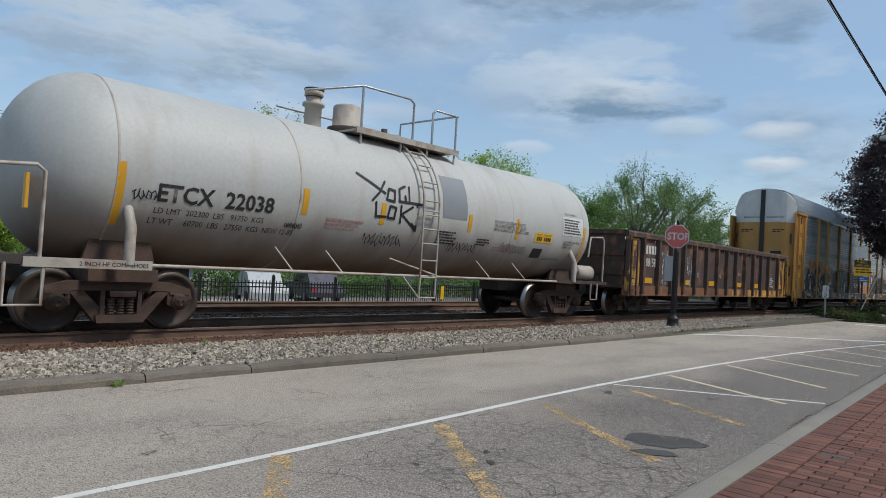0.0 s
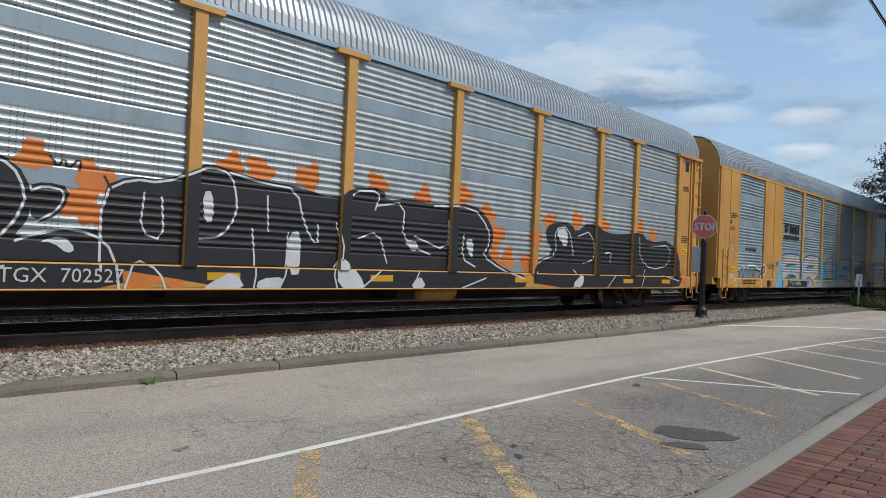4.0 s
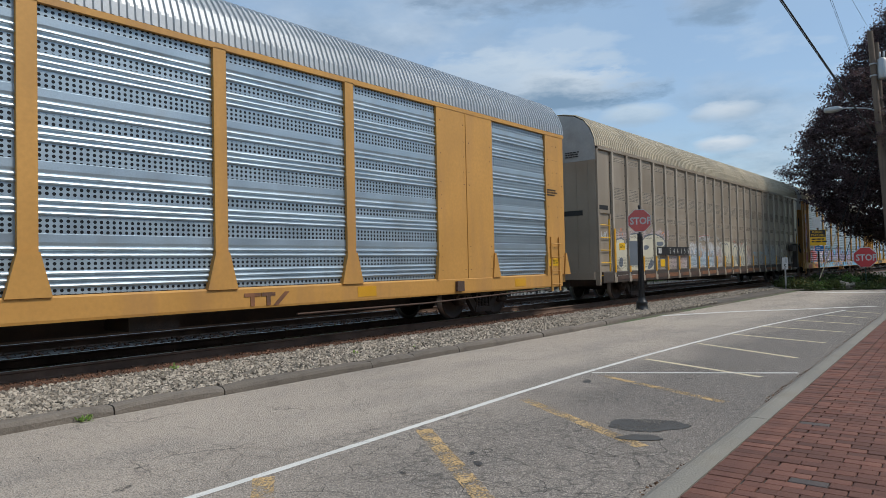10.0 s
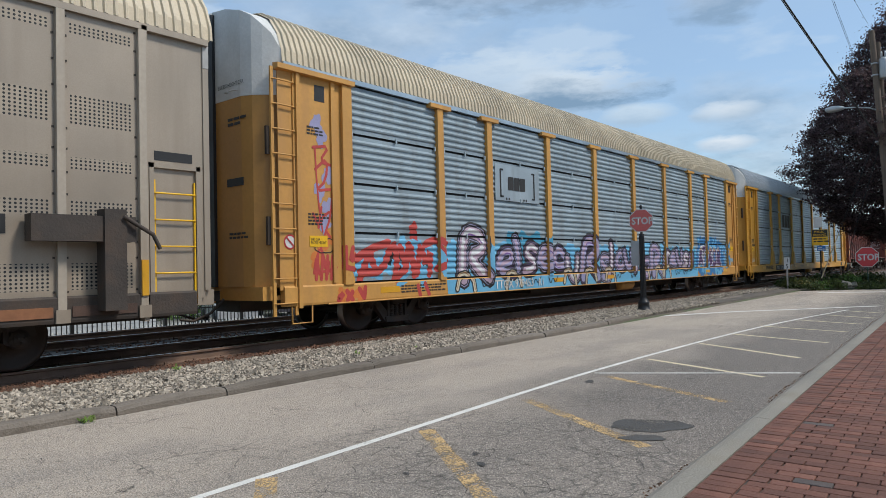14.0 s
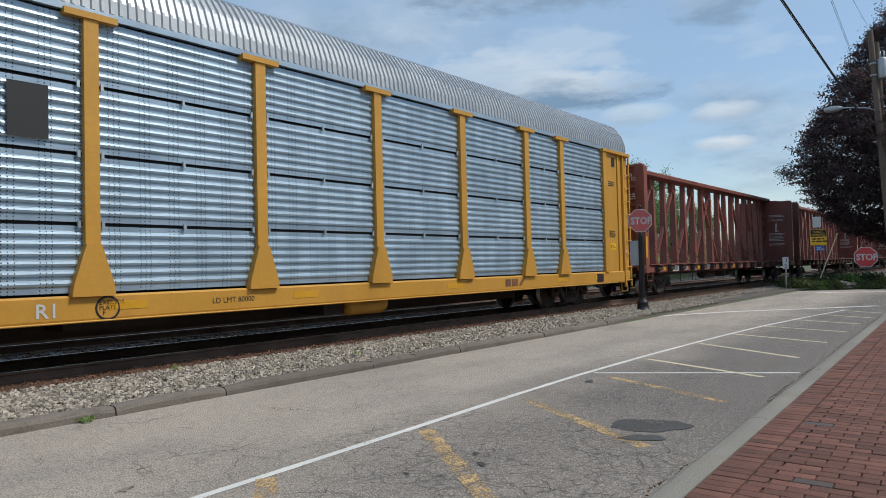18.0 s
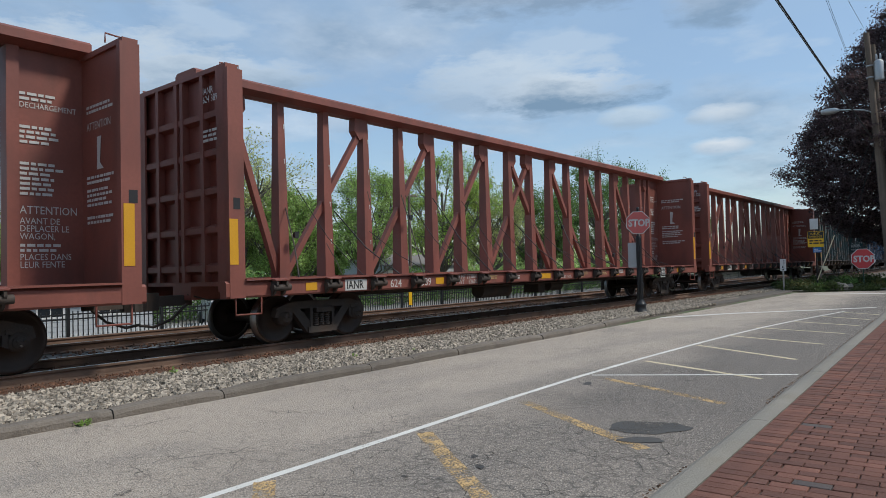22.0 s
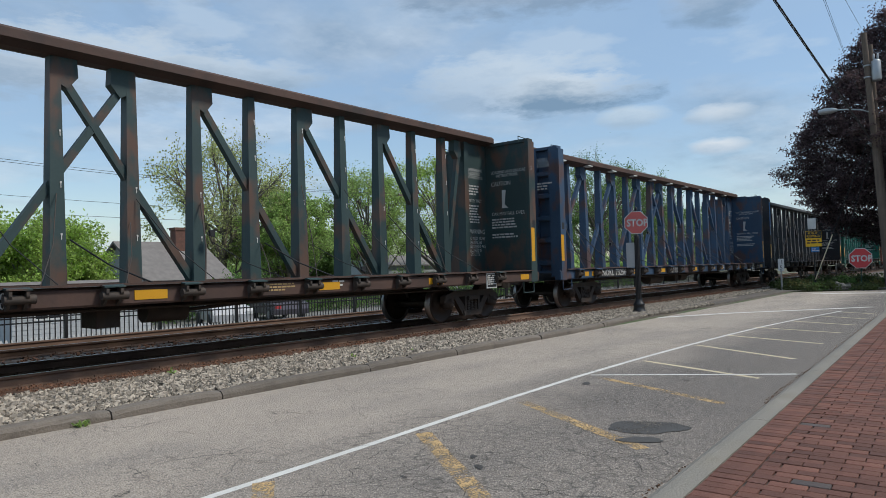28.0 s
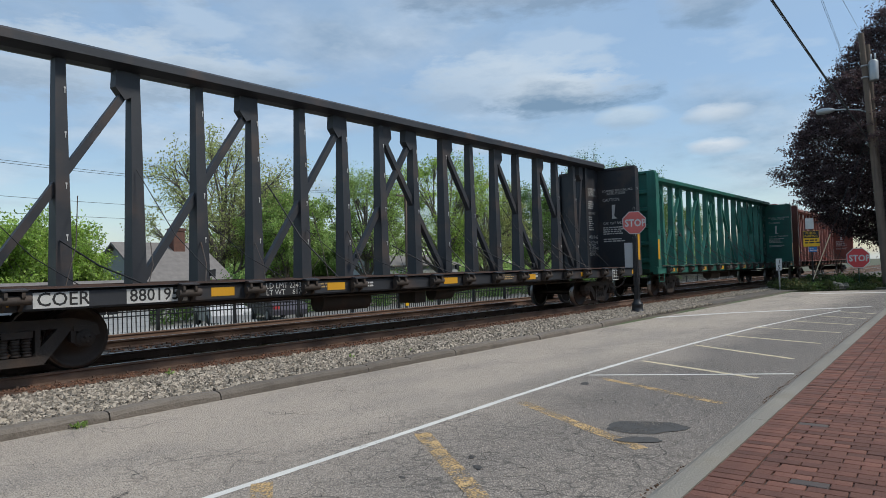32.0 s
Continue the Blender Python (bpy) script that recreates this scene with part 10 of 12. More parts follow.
def red_piece(car):
    """Loose red letters on pale blue."""
    p, rng = Paint(car), random.Random(9)
    for x, z in [(2.09, 1.31), (2.33, 1.35), (2.58, 1.30), (2.79, 1.38), (3.06, 1.51), (3.29, 1.29), (3.53, 1.51), (3.83, 1.27), (4.04, 1.60), (4.25, 1.50), (4.50, 1.60), (4.53, 1.35), (3.68, 1.73), (3.34, 1.73), (4.14, 1.27), (3.93, 1.13), (3.24, 1.13)]:
        p.blot(x, z, 0.22, 0.22, 0.0014, "sky", rng)
    for x, z in [(2.88, 1.44), (2.99, 1.55), (3.15, 1.33), (3.44, 1.51), (3.73, 1.32), (4.04, 1.41), (3.25, 1.55)]:
        p.blot(x, z, 0.10, 0.10, 0.0016, "black", rng)
    p.line([(1.94, 1.47), (2.37, 1.68), (2.89, 1.82)], 0.170, 0.0020, "red")
    p.line([(2.09, 1.09), (2.36, 1.64), (2.49, 1.30)], 0.170, 0.0020, "red")
    p.line([(2.09, 1.22), (2.70, 1.22), (2.95, 1.72)], 0.170, 0.0020, "red")
    p.line([(3.07, 1.77), (3.15, 1.46), (3.08, 1.09)], 0.170, 0.0020, "red")
    p.line([(3.25, 1.73), (3.43, 1.28)], 0.170, 0.0020, "red")
    p.line([(3.50, 1.78), (3.43, 1.28), (3.06, 1.06)], 0.170, 0.0020, "red")
    p.line([(3.58, 1.73), (3.68, 1.13)], 0.170, 0.0020, "red")
    p.line([(3.87, 1.73), (3.76, 1.16)], 0.170, 0.0020, "red")
    p.line([(3.94, 1.69), (4.05, 1.31), (4.24, 1.74), (4.17, 1.14)], 0.170, 0.0020, "red")
    p.line([(4.04, 1.80), (4.42, 1.91), (4.74, 1.82)], 0.170, 0.0020, "red")
    p.line([(4.41, 1.26), (4.64, 1.33)], 0.170, 0.0020, "red")
    for x, z in [(3.68, 2.14), (3.69, 2.01)]:
        p.blot(x, z, 0.13, 0.13, 0.0020, "red", rng)
    p.line([(4.48, 1.76), (4.70, 1.60), (4.77, 1.40)], 0.100, 0.0020, "red")
    p.line([(1.66, 1.71), (1.66, 1.32)], 0.100, 0.0020, "red")
    p.line([(1.71, 1.32), (1.94, 1.28)], 0.100, 0.0020, "red")
    p.line([(1.84, 1.71), (1.75, 1.40), (1.94, 1.59)], 0.100, 0.0020, "red")
    p.line([(1.49, 0.77), (1.62, 0.86), (1.53, 0.75), (1.48, 0.71)], 0.100, 0.0020, "red")
    p.line([(1.69, 0.87), (1.83, 0.71)], 0.100, 0.0020, "red")
    p.line([(1.83, 0.85), (1.70, 0.71)], 0.100, 0.0020, "red")
    p.line([(2.01, 0.91), (2.12, 0.75)], 0.100, 0.0020, "red")
    p.line([(2.17, 0.93), (2.14, 0.73)], 0.100, 0.0020, "red")
    p.line([(3.72, 0.91), (3.79, 0.70)], 0.100, 0.0020, "red")
    p.line([(3.95, 0.95), (4.08, 0.71)], 0.100, 0.0020, "red")
    p.line([(0.93, 1.78), (1.06, 1.89), (1.19, 1.33)], 0.050, 0.0022, "red")
    p.line([(0.96, 1.34), (1.09, 1.78), (1.26, 1.22)], 0.050, 0.0022, "red")
    p.line([(0.99, 1.23), (1.32, 1.29)], 0.050, 0.0022, "red")
    p.line([(1.05, 2.07), (1.13, 2.26), (1.31, 2.37)], 0.050, 0.0022, "red")
    p.line([(0.93, 2.33), (1.06, 2.11)], 0.050, 0.0022, "red")
    p.line([(1.13, 2.45), (1.08, 2.22)], 0.050, 0.0022, "red")
    p.line([(1.23, 2.01), (1.33, 1.90)], 0.050, 0.0022, "red")
    p.line([(0.93, 1.23), (0.99, 1.59), (1.06, 1.21)], 0.050, 0.0022, "red")
    p.line([(1.29, 1.44), (1.26, 1.22), (1.48, 1.33)], 0.050, 0.0022, "red")
    for x, z in [(1.05, 4.0), (1.15, 3.75), (1.3, 3.05), (1.1, 2.75), (1.28, 2.45), (1.2, 2.15)]:
        p.blot(x, z, 0.13, 0.17, 0.0018, "lilac", rng)
    p.line([(0.95, 3.55), (1.35, 3.62), (1.1, 3.3), (1.4, 3.25)], 0.055, 0.0022, "red")
    p.line([(1.0, 3.15), (1.3, 3.4), (1.25, 2.95), (1.0, 2.75), (1.35, 2.8)], 0.055, 0.0022, "red")
    p.line([(1.4, 3.6), (1.42, 2.9), (1.35, 2.3), (1.2, 1.95)], 0.045, 0.0022, "red")
    p.line([(1.0, 3.55), (1.05, 2.6), (1.15, 2.0)], 0.035, 0.0022, "red")
    p.line([(0.95, 1.85), (1.45, 1.88), (1.45, 1.62), (0.97, 1.60), (0.95, 1.85)], 0.02, 0.0023, "black")
    for x in (0.98, 1.1, 1.22, 1.34):
        p.line([(x, 1.12), (x + 0.04, 1.55)], 0.07, 0.0022, "red")
    for x, z in [(1.60, 0.82), (1.78, 0.77), (2.01, 0.80), (1.13, 1.74), (0.99, 1.48), (1.29, 1.86)]:
        p.blot(x, z, 0.14, 0.14, 0.0018, "orange", rng)
    return p.done("graffiti", "red sprayed letters on pale blue")


red_piece(rack5)


def dotted_piece(car):
    """Violet letters rimmed in white on cobalt, among pale blue dots."""
    p, rng = Paint(car), random.Random(12)
    for x, z in [(21.31, 1.79), (21.21, 1.44), (21.53, 1.97), (21.82, 1.98), (21.10, 1.15), (22.11, 1.30), (22.36, 1.81), (22.76, 1.95), (23.25, 1.89), (23.78, 1.90), (24.02, 1.54), (24.09, 1.25), (22.74, 1.01), (23.31, 0.92), (22.10, 0.98), (21.52, 1.01), (21.31, 0.90), (23.77, 0.97), (23.03, 2.02), (21.86, 0.99), (22.42, 0.96)]:
        p.blot(x, z, 0.30, 0.30, 0.0014, "cobalt", rng)
    for x, z in [(21.47, 0.95), (21.83, 0.90), (22.13, 0.92), (23.13, 0.86), (23.74, 0.79), (23.45, 0.76), (23.21, 1.89), (23.03, 1.92), (22.62, 1.91)]:
        p.blot(x, z, 0.16, 0.16, 0.0018, "sky", rng)
    for x, z in [(21.20, 2.16), (22.16, 1.99), (22.55, 2.17), (23.06, 2.16), (23.38, 2.14), (24.96, 1.95), (24.20, 1.90), (24.47, 1.87), (24.69, 1.69), (24.90, 1.38), (25.04, 1.18), (24.58, 1.04), (24.22, 1.65), (24.45, 1.37), (23.96, 1.91), (21.15, 1.32), (21.14, 1.64)]:
        p.blot(x, z, 0.15, 0.15, 0.0016, "cobalt", rng)
    for x, z in [(21.20, 2.16), (22.16, 1.99), (22.55, 2.17), (23.06, 2.16), (23.38, 2.14), (24.96, 1.95), (24.20, 1.90), (24.47, 1.87), (24.69, 1.69), (24.90, 1.38), (25.04, 1.18), (24.58, 1.04), (24.22, 1.65), (24.45, 1.37), (23.96, 1.91), (21.15, 1.32), (21.14, 1.64)]:
        p.blot(x, z, 0.09, 0.09, 0.0019, "sky", rng)
    p.fill([(21.12, 1.08), (21.30, 1.84), (21.60, 1.89), (21.64, 1.67), (21.52, 1.46), (21.81, 1.30), (21.62, 1.05), (21.44, 1.29), (21.32, 1.07)], 0.0022, "violet")
    p.fill([(21.55, 1.91), (22.04, 1.94), (22.01, 1.76), (21.89, 1.74), (21.81, 1.06), (21.66, 1.06), (21.74, 1.72), (21.55, 1.73)], 0.0022, "violet")
    p.fill([(21.97, 1.22), (22.25, 1.74), (22.33, 1.48), (22.39, 1.19), (22.27, 1.29), (22.19, 1.19)], 0.0022, "violet")
    p.fill([(22.33, 1.29), (22.44, 1.81), (22.84, 1.86), (22.88, 1.64), (22.59, 1.60), (22.87, 1.41), (22.80, 1.07), (22.38, 1.06), (22.39, 1.24), (22.63, 1.24)], 0.0022, "violet")
    p.fill([(22.83, 1.06), (22.89, 1.80), (23.35, 1.85), (23.42, 1.26), (23.34, 1.03)], 0.0022, "violet")
    p.fill([(23.40, 1.04), (23.45, 1.83), (23.87, 1.80), (23.98, 1.54), (23.77, 1.40), (24.15, 0.95), (23.61, 1.12)], 0.0022, "violet")
    p.line([(21.12, 1.08), (21.30, 1.84), (21.60, 1.89), (21.64, 1.67), (21.52, 1.46), (21.81, 1.30), (21.62, 1.05), (21.44, 1.29), (21.32, 1.07), (21.12, 1.08)], 0.045, 0.0028, "white")
    p.line([(21.55, 1.91), (22.04, 1.94), (22.01, 1.76), (21.89, 1.74), (21.81, 1.06), (21.66, 1.06), (21.74, 1.72), (21.55, 1.73), (21.55, 1.91)], 0.045, 0.0028, "white")
    p.line([(21.97, 1.22), (22.25, 1.74), (22.33, 1.48), (22.39, 1.19), (22.27, 1.29), (22.19, 1.19), (21.97, 1.22)], 0.045, 0.0028, "white")
    p.line([(22.33, 1.29), (22.44, 1.81), (22.84, 1.86), (22.88, 1.64), (22.59, 1.60), (22.87, 1.41), (22.80, 1.07), (22.38, 1.06), (22.39, 1.24), (22.63, 1.24), (22.33, 1.29)], 0.045, 0.0028, "white")
    p.line([(22.83, 1.06), (22.89, 1.80), (23.35, 1.85), (23.42, 1.26), (23.34, 1.03), (22.83, 1.06)], 0.045, 0.0028, "white")
    p.line([(23.40, 1.04), (23.45, 1.83), (23.87, 1.80), (23.98, 1.54), (23.77, 1.40), (24.15, 0.95), (23.61, 1.12), (23.40, 1.04)], 0.045, 0.0028, "white")
    p.fill([(22.98, 1.26), (23.03, 1.65), (23.23, 1.68), (23.25, 1.24)], 0.0026, "cobalt")
    p.fill([(23.60, 1.54), (23.62, 1.69), (23.76, 1.65)], 0.0026, "cobalt")
    p.line([(23.00, 1.25), (23.03, 1.65), (23.23, 1.68), (23.27, 1.24), (23.00, 1.25)], 0.030, 0.0028, "white")
    p.line([(24.01, 1.25), (24.29, 0.79), (23.84, 0.96)], 0.030, 0.0028, "white")
    for x, z in [(21.48, 1.82), (22.59, 1.81), (23.62, 1.79), (23.10, 1.79)]:
        p.blot(x, z, 0.10, 0.10, 0.0024, "tan", rng)
    p.line([(25.16, 1.18), (25.31, 1.38), (25.40, 1.17), (25.51, 1.46), (25.65, 1.17), (25.76, 1.41)], 0.050, 0.0020, "sky")
    p.line([(25.21, 1.42), (25.70, 1.21)], 0.050, 0.0020, "sky")
    return p.done("graffiti", "violet letters rimmed in white with pale blue dots")


dotted_piece(rack5)
part("wiped_patch", Solid().box(6.72, 8.78, -1.500, -1.492, 2.94, 3.86), M_GALV_DUSTY, rack5, "paler wiped patch of the side")
logo = bars(Solid(), 7.28, -1.508, 3.22, 0.34, 3, wide=0.72)
for x, k in ((6.95, 1), (8.52, -1)):
    logo.box(x - 0.025, x + 0.025, -1.509, -1.503, 3.02, 3.74)
    for z in (3.02, 3.70):
        logo.box(min(x, x + k * 0.12), max(x, x + k * 0.12), -1.509, -1.503, z, z + 0.045)
for x in (7.2, 7.32, 8.0, 8.12):
    logo.turned([(-0.004, 0.0), (-0.004, 0.035)], (x, -1.504, 2.99), "y", 8)
part("logo_print", logo, M_LETTER_K, rack5, "plain black emblem between brackets")
lettering("stencil_mark", "TTGX 979453", 0.21, M_LETTER_W, rack5, (6.55, -1.548, 0.73), bold=0.02)
lettering("stencil_mark", "R1", 0.19, M_LETTER_W, rack5, (8.55, -1.548, 0.74), bold=0.02)

rack6 = rack_post_type("clean yellow autorack with bright galvanised panels and flared posts", 176.71, 26.8, [1.82, 4.56, 6.42, 9.18, 11.96, 14.77, 17.56, 20.32, 22.18, 24.9], 4, "gaps", M_YELLOW_CLEAN, M_ROOF, GALV, (M_YELLOW_CLEAN, M_ROOF_WHITE))
part("logo_print", bars(Solid(), 7.0, -1.51, 3.10, 0.72, 3, wide=0.68), M_LETTER_K, rack6, "plain black emblem")
part("mark_board", Solid().box(5.18, 7.86, -1.545, -1.531, 0.70, 0.95), M_BLACK, rack6)
lettering("stencil_mark", "TTGX     159402", 0.16, M_LETTER_W, rack6, (5.30, -1.547, 0.75))
part("sill_emblem", Solid().box(19.2, 19.45, -1.538, -1.531, 0.76, 0.94).box(19.5, 19.75, -1.538, -1.531, 0.76, 0.94).along_y([(19.8, 0.76), (19.92, 0.76), (20.1, 0.94), (19.98, 0.94)], -1.538, -1.531), M_GOND_SILL, rack6)
lettering("stencil_mark", "R1", 0.19, M_LETTER_W, rack6, (8.45, -1.536, 0.74), bold=0.02)
lettering("lettering", "LD LMT 80000", 0.09, M_LETTER_K, rack6, (11.0, -1.534, 0.80))
lettering("lettering", "EXCEEDS\nPLATE\n  F", 0.06, M_LETTER_K, rack6, (9.26, -1.536, 0.88))
part("plate_ring", Solid().turned([(-0.004, 0.145), (-0.007, 0.16), (0.0, 0.175)], (9.38, -1.532, 0.83), "y", 20), M_LETTER_K, rack6)
part("data_plate", Solid().box(24.2, 24.6, -1.55, -1.53, 0.72, 0.96), M_BLACK, rack6)
scrawl(rack6, 0.75, 1.05, 0.6, 0.4, "white", 21, None, 0.03)
part("stencil_block", bars(Solid(), 0.95, -1.494, 1.98, 0.09, 6), M_LETTER_K, rack6)

def barred_sticker(car, x, z):
    """A round white sticker with a red ring and slash, on the corner plate."""
    disc = part("round_sticker", Solid().turned([(-0.004, 0.0), (-0.004, 0.13)], (x, -1.494, z), "y", 20), M_ROOF_WHITE, car)
    part("sticker_ring", Solid().turned([(-0.006, 0.105), (-0.010, 0.12), (-0.004, 0.135)], (x, -1.494, z), "y", 20), M_RED, disc)
    part("sticker_slash", Solid().along_y([(x - 0.09, z + 0.07), (x - 0.07, z + 0.09), (x + 0.09, z - 0.07), (x + 0.07, z - 0.09)], -1.506, -1.502), M_RED, disc)


barred_sticker(rack5, 0.40, 1.80)
barred_sticker(rack6, 26.36, 1.66)

BEAMS = (
    ("oxide-red centre-beam flat railcar standing empty", 204.76, M_BROWN_RED, 1, None, None, True, ("IANR", "624 362")),
    ("oxide-red centre-beam flat railcar standing empty", 228.08, M_BROWN_RED, 2, None, None, True, ("IANR", "624 389")),
    ("oxide-red centre-beam flat railcar standing empty", 251.60, M_BROWN_RED, 3, None, None, True, ("ATW", "625 222")),
    ("dark teal centre-beam flat railcar with a rusty deck", 275.16, M_TEAL, 4, M_DARK_RUST, None, False),
    ("dark blue centre-beam flat railcar with rust stains", 298.36, M_BLUE, 5, None, None, False, ("NOKL", "732560")),
    ("black centre-beam flat railcar with white number boards", 321.61, M_INK, 6, None, M_LETTER_W, False, ("COER", "880195")),
    ("green centre-beam flat railcar standing empty", 345.04, M_GREEN, 7, None, None, False),
    ("oxide-red centre-beam flat railcar standing empty", 368.44, M_BROWN_RED, 8, None, None, True),
)
for spec in BEAMS:
    beam = centrebeam(*spec)
    if spec[3] == 5:
        for i in range(10):
            part("white_pad", Solid().along_x([(-0.34, 4.79), (-0.34, 4.75), (-0.13, 4.74), (-0.13, 4.78)], 2.2 + i * 1.9, 2.55 + i * 1.9), M_ROOF_WHITE, beam, "small white pad")
    if spec[3] == 6:
        part("blue_strip", Solid().box(-0.13, 0.06, -1.558, -1.552, 2.7, 4.55), mat("blue_sticker", (0.03, 0.20, 0.52), 0.4, var=0.06, bump=0), beam, "bright blue sticker")
M_STOP = mat("sun_faded_red", (0.60, 0.13, 0.115), 0.4, var=0.08, bump=0)
M_STOP_NEW = mat("bright_sign_red", (0.58, 0.045, 0.05), 0.4, var=0.06, bump=0)


# ---- signs, poles and wires by the street ----
def octagon(r, y0, y1):
    a = [(math.cos(math.radians(22.5 + 45 * i)) * r, math.sin(math.radians(22.5 + 45 * i)) * r) for i in range(8)]
    return Solid().along_y(a, y0, y1)


def stop_board(parent, at, wide, red):
    """A red octagon with a white rim and letters; it faces the local -y."""
    r = wide / 2 / math.cos(math.radians(22.5))
    b = part("sign_board", octagon(r, 0.0, 0.006), M_ROOF_WHITE, parent, "white-rimmed red octagon", at=at)
    part("red_face", octagon(r * 0.94, -0.004, 0.001), red, b)
    t = lettering("lettering", "STOP", wide * 0.31, M_LETTER_W, b, (-wide * 0.405, -0.007, -wide * 0.155), squeeze=0.86, bold=0.045)
    return b


def street_stop():
    st = thing("stop_sign", "red stop sign on a thick black post with a flared base", "stop sign", "stop signs", at=(19.0, 8.2, 0.05))
    s = Solid().turned([(0, 0.21), (0.06, 0.21), (0.09, 0.17), (0.22, 0.155), (0.26, 0.17), (0.30, 0.15), (0.36, 0.105), (0.42, 0.095)], (0, 0, 0), "z", 20)
    part("post_base", s, M_IRON, st)
    p = Solid()
    ring = []
    for i in range(24):
        a = 2 * math.pi * i / 24
        ring.append((a, 0.088 if i % 2 else 0.076))
    k = 24
    v = [(math.cos(a) * r, math.sin(a) * r, 0.36) for a, r in ring] + [(math.cos(a) * r * 0.85, math.sin(a) * r * 0.85, 2.28) for a, r in ring]
    p.add(v, [(i, (i + 1) % k, k + (i + 1) % k, k + i) for i in range(k)])
    part("post", p, M_IRON, st)
    part("upper_post", Solid().turned([(2.2, 0.075), (2.25, 0.075), (2.28, 0.04), (3.05, 0.035), (3.10, 0.045), (3.14, 0.0)], (0, 0, 0), "z", 14), M_IRON, st)
    turn = Matrix.Rotation(math.radians(-66), 4, "Z")
    stop_board(st, Matrix.Translation((-0.08, -0.03, 2.66)) @ turn, 0.66, M_STOP)
    part("back_plate", Solid().box(-0.17, 0.17, 0.0, 0.006, 1.35, 2.08), M_GREY_ALU, st, "bare grey back of another sign", at=Matrix.Translation((-0.05, 0.13, 0)) @ turn)


street_stop()


def far_stop():
    st = thing("stop_sign", "red stop sign on a thin green post in the planted bed", "stop sign", "stop signs", at=(37.6, 5.05, 0.06))
    part("post", Solid().box(-0.03, 0.03, -0.02, 0.02, 0, 1.9), mat("green_post", (0.03, 0.075, 0.05), 0.6), st)
    stop_board(st, Matrix.Translation((-0.05, 0, 1.43)) @ Matrix.Rotation(math.radians(-82), 4, "Z"), 0.95, M_STOP_NEW)


far_stop()


def parking_sign():
    st = thing("parking_sign", "yellow and black public parking sign on a thin dark post", "sign", at=(37.0, 6.9, 0.05))
    part("post", Solid().box(-0.03, 0.03, -0.03, 0.03, 0, 3.4), M_IRON, st)
    f = Matrix.Rotation(math.radians(-79), 4, "Z")
    a = part("yellow_board", Solid().box(-0.345, 0.345, 0, 0.01, 2.07, 2.83), M_SIGN_YELLOW, st, at=Matrix.Translation((-0.06, 0, 0)) @ f)
    part("black_panel", Solid().box(-0.33, 0.33, -0.006, -0.002, 2.48, 2.815), M_BLACK, a)
    lettering("lettering", "PUBLIC", 0.105, M_SIGN_YELLOW, a, (-0.235, -0.012, 2.67), squeeze=0.9)
    lettering("lettering", "PARKING", 0.105, M_SIGN_YELLOW, a, (-0.285, -0.012, 2.52), squeeze=0.9)
    part("print", small_print(Solid(), -0.27, -0.004, 2.34, 0.54, 2, 0.12, random.Random(3)), M_LETTER_K, a)
    part("white_board", Solid().box(-0.18, 0.18, 0, 0.01, 2.93, 3.45), M_ROOF_WHITE, st, at=Matrix.Translation((-0.06, 0.05, 0)) @ f)
    b = part("blue_board", Solid().box(-0.18, 0.18, 0, 0.01, 1.80, 2.04), mat("sign_blue", (0.02, 0.16, 0.42), 0.5, var=0.05, bump=0), st, at=Matrix.Translation((-0.06, -0.05, 0)) @ f)
    part("print", small_print(Solid(), -0.13, -0.004, 1.93, 0.26, 2, 0.08, random.Random(4)), M_LETTER_W, b)


parking_sign()


def mile_post():
    st = thing("marker_post", "small white post with black digits 1 5", "marker", at=(35.4, 8.05, 0.05))
    part("post", Solid().box(-0.03, 0.03, -0.03, 0.03, 0, 1.0), M_GREY_ALU, st)
    b = part("board", Solid().box(-0.13, 0.13, 0, 0.01, 0.95, 1.52), M_ROOF_WHITE, st, at=Matrix.Rotation(math.radians(-77), 4, "Z"))
    lettering("lettering", "1", 0.2, M_LETTER_K, b, (-0.03, -0.004, 1.27))
    lettering("lettering", "5", 0.2, M_LETTER_K, b, (-0.07, -0.004, 1.0))


mile_post()


